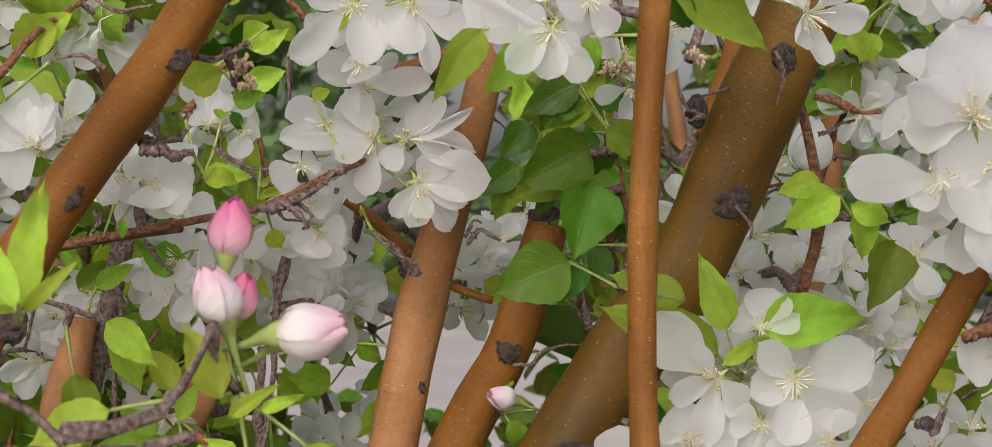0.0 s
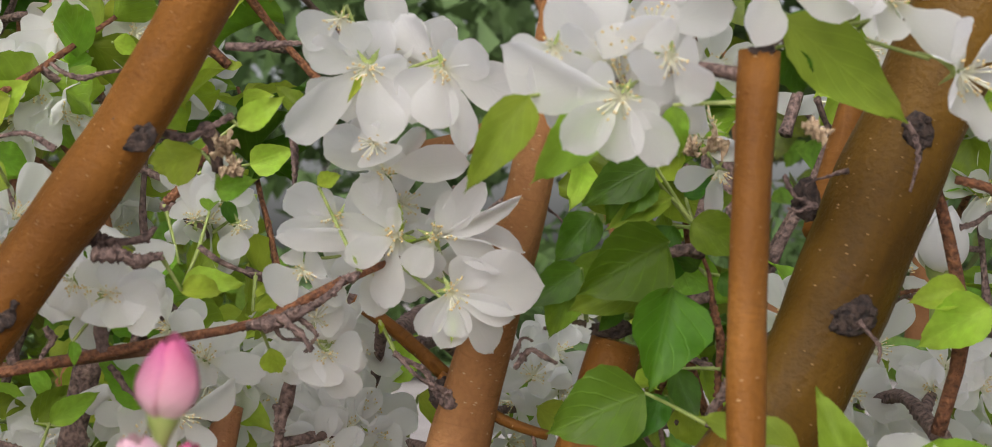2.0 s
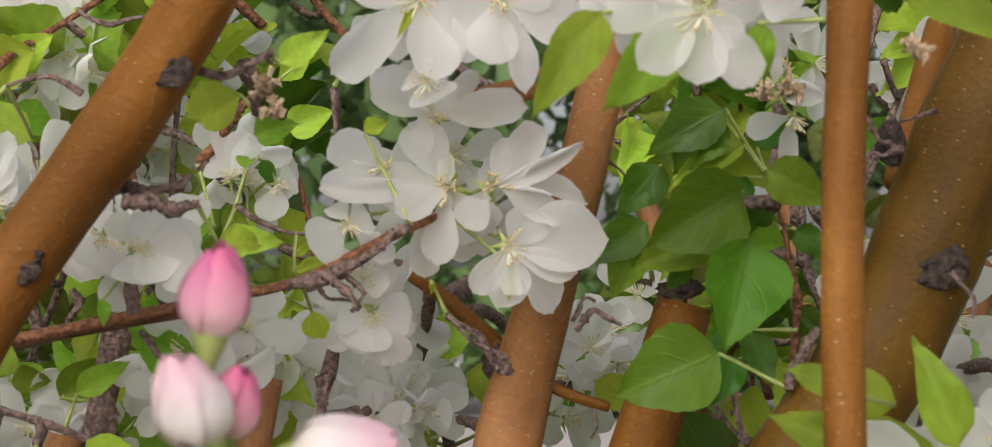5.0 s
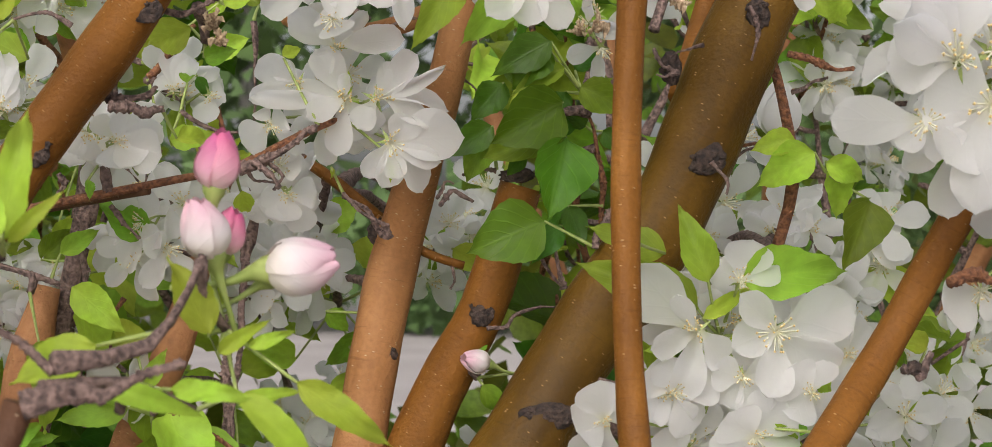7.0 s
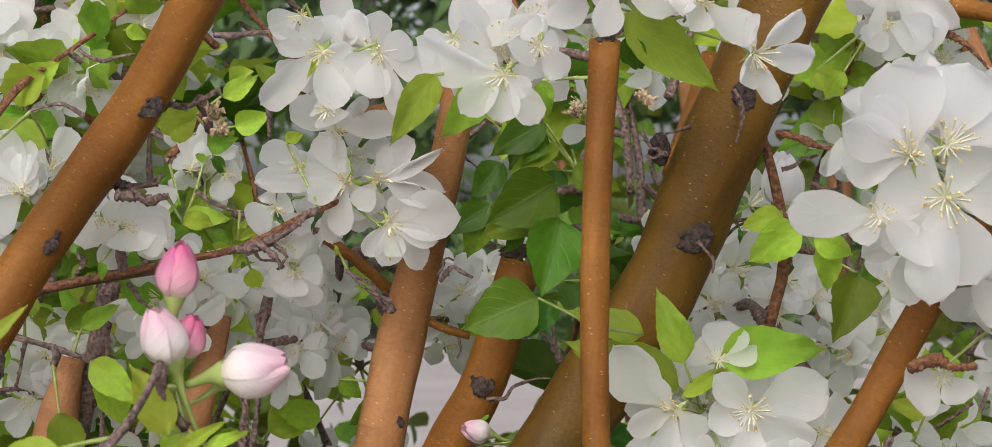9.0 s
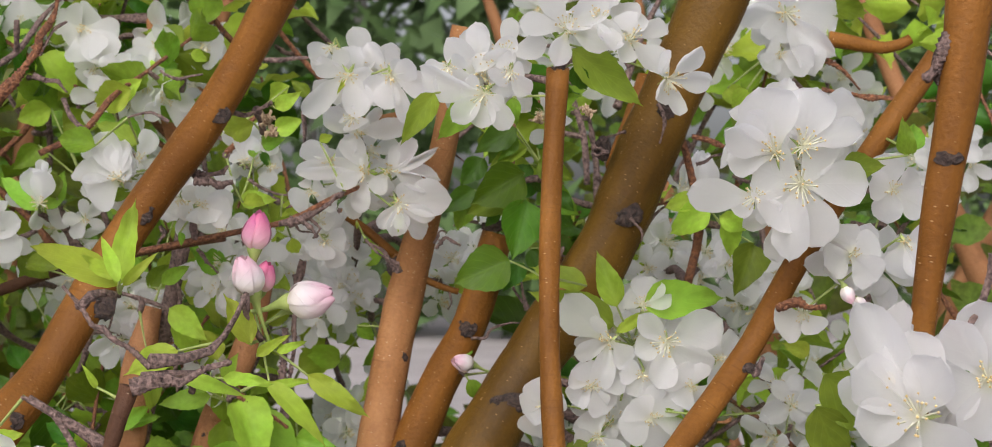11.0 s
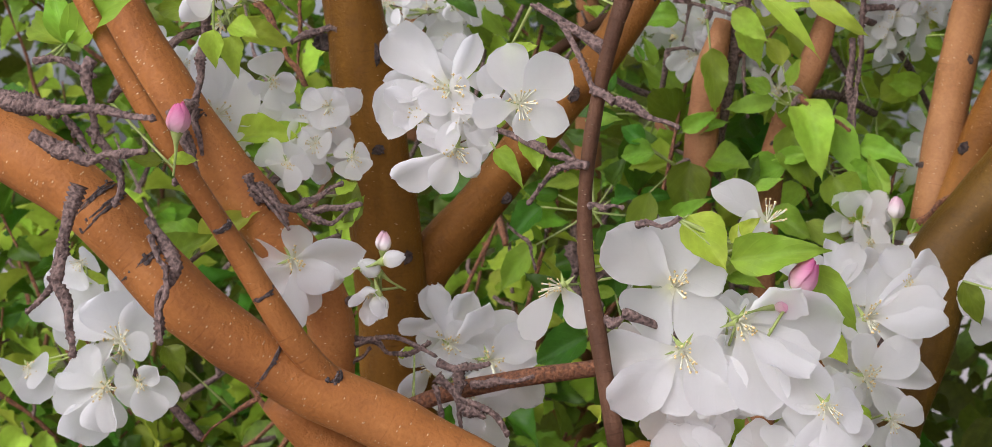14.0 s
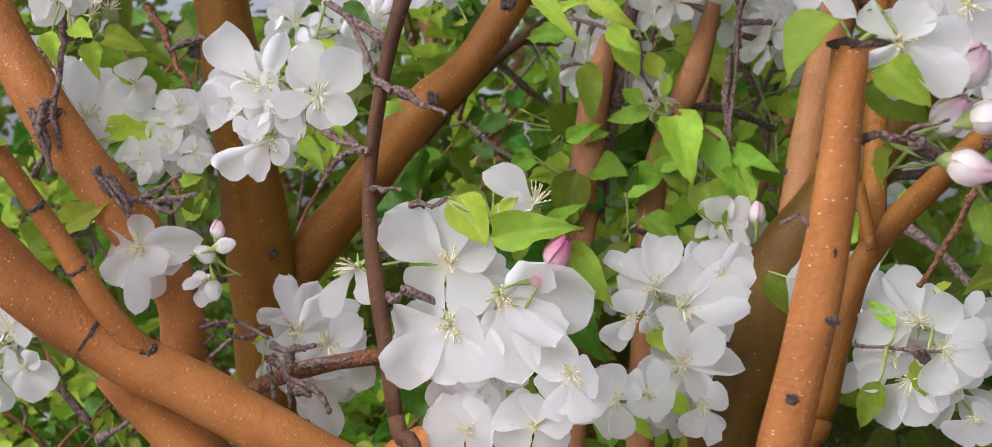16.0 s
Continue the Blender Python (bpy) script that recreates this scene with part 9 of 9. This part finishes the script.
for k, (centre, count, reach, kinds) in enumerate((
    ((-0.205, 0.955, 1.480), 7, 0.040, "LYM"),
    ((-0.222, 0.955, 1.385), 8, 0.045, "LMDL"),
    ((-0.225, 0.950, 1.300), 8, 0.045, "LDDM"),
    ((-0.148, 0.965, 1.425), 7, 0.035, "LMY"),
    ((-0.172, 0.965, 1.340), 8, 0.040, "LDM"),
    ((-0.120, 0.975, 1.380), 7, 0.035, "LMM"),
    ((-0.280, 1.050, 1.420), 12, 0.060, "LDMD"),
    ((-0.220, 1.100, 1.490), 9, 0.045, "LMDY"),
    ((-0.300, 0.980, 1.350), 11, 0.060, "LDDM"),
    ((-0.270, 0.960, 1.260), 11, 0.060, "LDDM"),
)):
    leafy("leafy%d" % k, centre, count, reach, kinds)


# ---- the thicket behind: leaf sprays, blossoms and stems ----
def crooked(thing, rng, low, r, mat, back=0.0):
    """A crooked dark twig with short side spurs, from low up to the leaves."""
    pts, x, y = [], rng.uniform(-0.04, 0.04), back + 0.02
    for i in range(6):
        k = i / 5
        pts.append((x * (1 - k) + rng.uniform(-0.006, 0.006) * (1 - k), y * (1 - k) + back * k, low * (1 - k) + 0.03 * k, r * (1.2 - 0.75 * k)))
    v, f, u = tube(pts, 6, 0.2, rng.randint(0, 99), 0.006, 0.2)
    mesh_object("twig", v, f, [mat], u, thing)
    for i in (1, 3):
        px, py, pz, pr = pts[i]
        dx, dz = rng.choice((-1, 1)) * rng.uniform(0.012, 0.028), rng.uniform(0.004, 0.022)
        v, f, u = tube([(px, py, pz, pr * 0.9), (px + dx * 0.5, py - 0.004, pz + dz * 0.3, pr * 0.8), (px + dx, py - 0.006, pz + dz, pr * 0.95)], 6, 0.3, i, 0.003, 0.4)
        mesh_object("spur", v, f, [TWIG], u, thing)


def spray_template(k, mat, leaves):
    rng = random.Random(700 + k)
    thing = tagged(new("leaf_spray"), "spray of fresh green crabapple leaves on a thin twig", "leaves", "leaf sprays farther back")
    crooked(thing, rng, -0.15, 0.0022, TWIG_RED if k % 3 else TWIG)
    for i in range(leaves):
        a = i * 2.4 + rng.uniform(-0.4, 0.4)
        h = -0.05 + 0.08 * i / leaves
        way = Vector((math.cos(a), math.sin(a), rng.uniform(-0.5, 0.7)))
        leaf(thing, Vector((0.003, 0.002, h)), way, Vector((rng.uniform(-0.4, 0.4), -0.8, 0.8)), rng.uniform(0.75, 1.15), mat if rng.random() < 0.8 else LEAF_YOUNG, rng)
    return thing


def blossom_template(k):
    rng = random.Random(800 + k)
    thing = tagged(new("blossom_cluster"), "white crabapple blossoms standing farther back among leaves", "blossom", "blossom clusters farther back")
    crooked(thing, rng, -0.16, 0.0026, TWIG, 0.018)
    for i in range(rng.choice((4, 5, 6))):
        p = Vector((rng.uniform(-0.03, 0.03), rng.uniform(-0.012, 0.012), rng.uniform(-0.025, 0.03)))
        blossom(thing, p, Vector((p.x * 22, -1, p.z * 22)), rng.uniform(0.85, 1.0), rng)
    for i in range(4):
        a = rng.uniform(0, 6.28)
        leaf(thing, Vector((0, 0.015, -0.005)), Vector((math.cos(a), 0.1, math.sin(a))), Vector((0, -1, 0.5)), rng.uniform(0.7, 1.1), rng.choice((LEAF, LEAF_YOUNG)), rng)
    return thing


def place(ob, m):
    ob.matrix_basis = m


def in_gap(x, y, z):
    """The opening between the stems through which the paving and the distance show."""
    left, right = -0.150 - 0.260 * (y - 1.3), 0.045 + 0.02 * (y - 1.3)
    return left < x < right and z > 1.33


def thicket():
    rng = random.Random(5)
    sprays = [spray_template(k, (LEAF, LEAF_DARK, LEAF, LEAF_YOUNG, LEAF, LEAF_DARK)[k], 7 + k % 3) for k in range(6)]
    blooms = [blossom_template(k) for k in range(5)]
    count = 0
    while count < 200:
        y = rng.uniform(1.04, 1.42)
        x = rng.uniform(-1.02, 0.42) * (0.55 + 0.45 * y)
        z = rng.uniform(1.08, 1.80)
        if in_gap(x, y, z) or (x > 0.05 and z > 1.45 and rng.random() < 0.45) or (z > 1.62 and x < -0.5):
            continue
        m = pose(x, y, z, rng.uniform(-50, 50), rng.uniform(-50, 50), rng.uniform(0, 360))
        copy_thing(sprays[count % 6], m) if count >= 6 else place(sprays[count], m)
        count += 1
    count = 0
    while count < 34:
        y = rng.uniform(1.08, 1.38)
        x = rng.uniform(-0.95, 0.40)
        z = rng.uniform(1.10, 1.78)
        if in_gap(x, y, z) or (-0.75 < x < -0.05 and z < 1.47) or (x < -0.36 and z < 1.66) or (-0.02 < x < 0.13 and 1.44 < z < 1.62):
            continue
        m = pose(x, y, z, rng.uniform(-25, 25), rng.uniform(-40, 40), rng.uniform(-35, 50))
        copy_thing(blooms[count % 5], m) if count >= 5 else place(blooms[count], m)
        count += 1


thicket()


def leaf_cloud(name, label, count, box, size, mat, seed, skip=None, flat=0.3):
    """Many small folded leaves in one mesh, spread through a box."""
    rng = np.random.default_rng(seed)
    lo, hi = np.array(box[0]), np.array(box[1])
    pts = rng.uniform(lo, hi, (count * 4, 3))
    mid, half = (lo + hi) / 2, (hi - lo) / 2
    reach = [(abs((p - mid) / half) ** 2.6).sum() + 0.8 * noise.noise(Vector(p) * 3.2) + 0.4 * noise.noise(Vector(p) * 8.0) for p in pts]
    pts = np.array([p for p, d in zip(pts, reach) if d < 1.0 and (skip is None or not skip(*p))])[:count]
    n = len(pts)
    y = rng.normal(size=(n, 3)) * (1, 1, 0.8)
    y /= np.linalg.norm(y, axis=1)[:, None]
    z = rng.normal(size=(n, 3)) * 0.7 + (0, -0.6, 0.7)
    z -= y * (y * z).sum(1)[:, None]
    z /= np.linalg.norm(z, axis=1)[:, None]
    x = np.cross(y, z)
    blade = np.array([(0, 0, 0), (0.22, 0.18, 0.07), (0.32, 0.45, 0.10), (0.2, 0.78, 0.04), (0, 1, -0.08), (-0.2, 0.78, 0.04), (-0.32, 0.45, 0.10), (-0.22, 0.18, 0.07), (0, 0.5, 0)])
    s = size * rng.uniform(0.6, 1.3, (n, 1, 1))
    v = pts[:, None] + s * (blade[None, :, :1] * x[:, None] + blade[None, :, 1:2] * y[:, None] + blade[None, :, 2:] * z[:, None])
    tri = np.array([(0, 1, 8), (1, 2, 8), (2, 3, 8), (3, 4, 8), (4, 5, 8), (5, 6, 8), (6, 7, 8), (7, 0, 8)])
    faces = (tri[None] + 9 * np.arange(n)[:, None, None]).reshape(-1, 3)
    uv = np.tile(np.c_[blade[:, 0] * 1.5 + 0.5, blade[:, 1]], (n, 1))
    return tagged(mesh_object(name, v.reshape(-1, 3).tolist(), faces.tolist(), [mat], uv), label, "foliage", kind="stuff")


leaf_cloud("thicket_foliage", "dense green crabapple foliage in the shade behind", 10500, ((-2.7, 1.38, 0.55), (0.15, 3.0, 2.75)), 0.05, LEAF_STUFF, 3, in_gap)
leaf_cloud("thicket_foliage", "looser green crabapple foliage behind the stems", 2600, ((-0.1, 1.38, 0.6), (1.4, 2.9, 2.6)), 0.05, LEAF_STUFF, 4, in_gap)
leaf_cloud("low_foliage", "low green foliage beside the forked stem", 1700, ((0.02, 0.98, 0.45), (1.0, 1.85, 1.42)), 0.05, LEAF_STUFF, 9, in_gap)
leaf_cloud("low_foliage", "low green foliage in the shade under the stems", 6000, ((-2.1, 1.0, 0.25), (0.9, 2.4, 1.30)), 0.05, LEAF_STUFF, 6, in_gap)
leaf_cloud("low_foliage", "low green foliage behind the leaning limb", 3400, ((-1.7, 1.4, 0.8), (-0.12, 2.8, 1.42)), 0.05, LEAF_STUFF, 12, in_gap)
# this cloud looks sunlit through its paler leaf colour
leaf_cloud("far_foliage", "open foliage coloured a lighter, sunlit green beyond the thin stems", 2600, ((-1.25, 2.55, 0.8), (-0.42, 3.4, 1.85)), 0.055, LEAF_SUN, 15)


def thicket_tree(x, y, seed):
    """A crabapple deeper in the thicket: a leaning trunk and its limbs, hidden among the foliage."""
    rng = random.Random(seed)
    ob = tagged(new("crabapple_tree"), "shaded crabapple trunk deep in the green thicket", "tree", "thicket trees")
    ob.location = (x, y, 0)
    top = (rng.uniform(-0.2, 0.2), rng.uniform(-0.1, 0.15), 1.25)
    limb("trunk", [(0, 0, -0.03, 0.065), (0.02, 0.01, 0.3, 0.05), (top[0] * 0.5, top[1] * 0.5, 0.8, 0.04), (*top, 0.032)], BARK_FAR, ob, 10, 0.1, seed)
    for k in range(4):
        a = k * 1.6 + rng.uniform(-0.4, 0.4)
        r = rng.uniform(0.3, 0.55)
        limb("limb", [(top[0] * 0.8, top[1] * 0.8, 1.05, 0.022), (top[0] + math.cos(a) * r * 0.5, top[1] + math.sin(a) * r * 0.5, 1.45, 0.016), (top[0] + math.cos(a) * r, top[1] + math.sin(a) * r, 2.0, 0.006)], BARK_FAR, ob, 8, 0.1, seed + k)
    return ob


for k, (x, y) in enumerate(((-2.0, 2.1), (-1.35, 2.4), (-0.85, 1.9), (0.55, 2.1), (0.95, 1.7))):
    thicket_tree(x, y, 300 + k)


# ---- distance: a hedge, trees and trunks beyond the paving ----
FAR_LEAF = plain("far_foliage", (0.035, 0.075, 0.018), (0.10, 0.17, 0.045), 0.8, 0.7)
FAR_TRUNK = rough_bark("far_trunk_bark", (0.12, 0.11, 0.10), (0.26, 0.25, 0.24))


def far_tree(x, y, height, seed, crown_from, spread, count, size):
    rng = np.random.default_rng(seed)
    ob = tagged(new("park_tree"), "green park tree with a grey trunk beyond the paving", "tree", "park trees")
    ob.location = (x, y, 0)
    v, f, u = tube([(0, 0, 0, 0.22), (0.05, 0, height * 0.4, 0.16), (0.1, 0, height * 0.9, 0.05)], 10, 0.08, seed, 0.4)
    mesh_object("trunk", v, f, [FAR_TRUNK], u, ob)
    pts = rng.normal(size=(count, 3))
    pts /= np.linalg.norm(pts, axis=1)[:, None]
    pts *= rng.uniform(0.35, 1.0, (count, 1)) ** 0.5
    pts *= 1 + 0.35 * np.sin(pts[:, :1] * 5 + seed) * np.sin(pts[:, 2:] * 4)
    pts = pts * (spread, spread, (height - crown_from) / 2) + (0, 0, (height + crown_from) / 2)
    a = rng.normal(size=(count, 3, 3)) * size
    v = (pts[:, None] + a).reshape(-1, 3)
    mesh_object("crown", v.tolist(), np.arange(count * 3).reshape(-1, 3).tolist(), [FAR_LEAF], None, ob, smooth=False)
    return ob


for k in range(9):
    far_tree(-16 + 4.2 * k + (k % 3), 36 + 5 * (k % 3), 11 + (k * 7) % 5, 50 + k, 2.6 + (k % 3), 3.4, 2600, 0.22)
for k in range(12):
    far_tree(-21 + 3.6 * k, 33 + 2 * (k % 2), 2.6 + 0.5 * (k % 3), 80 + k, 0.0, 2.3, 1500, 0.16)
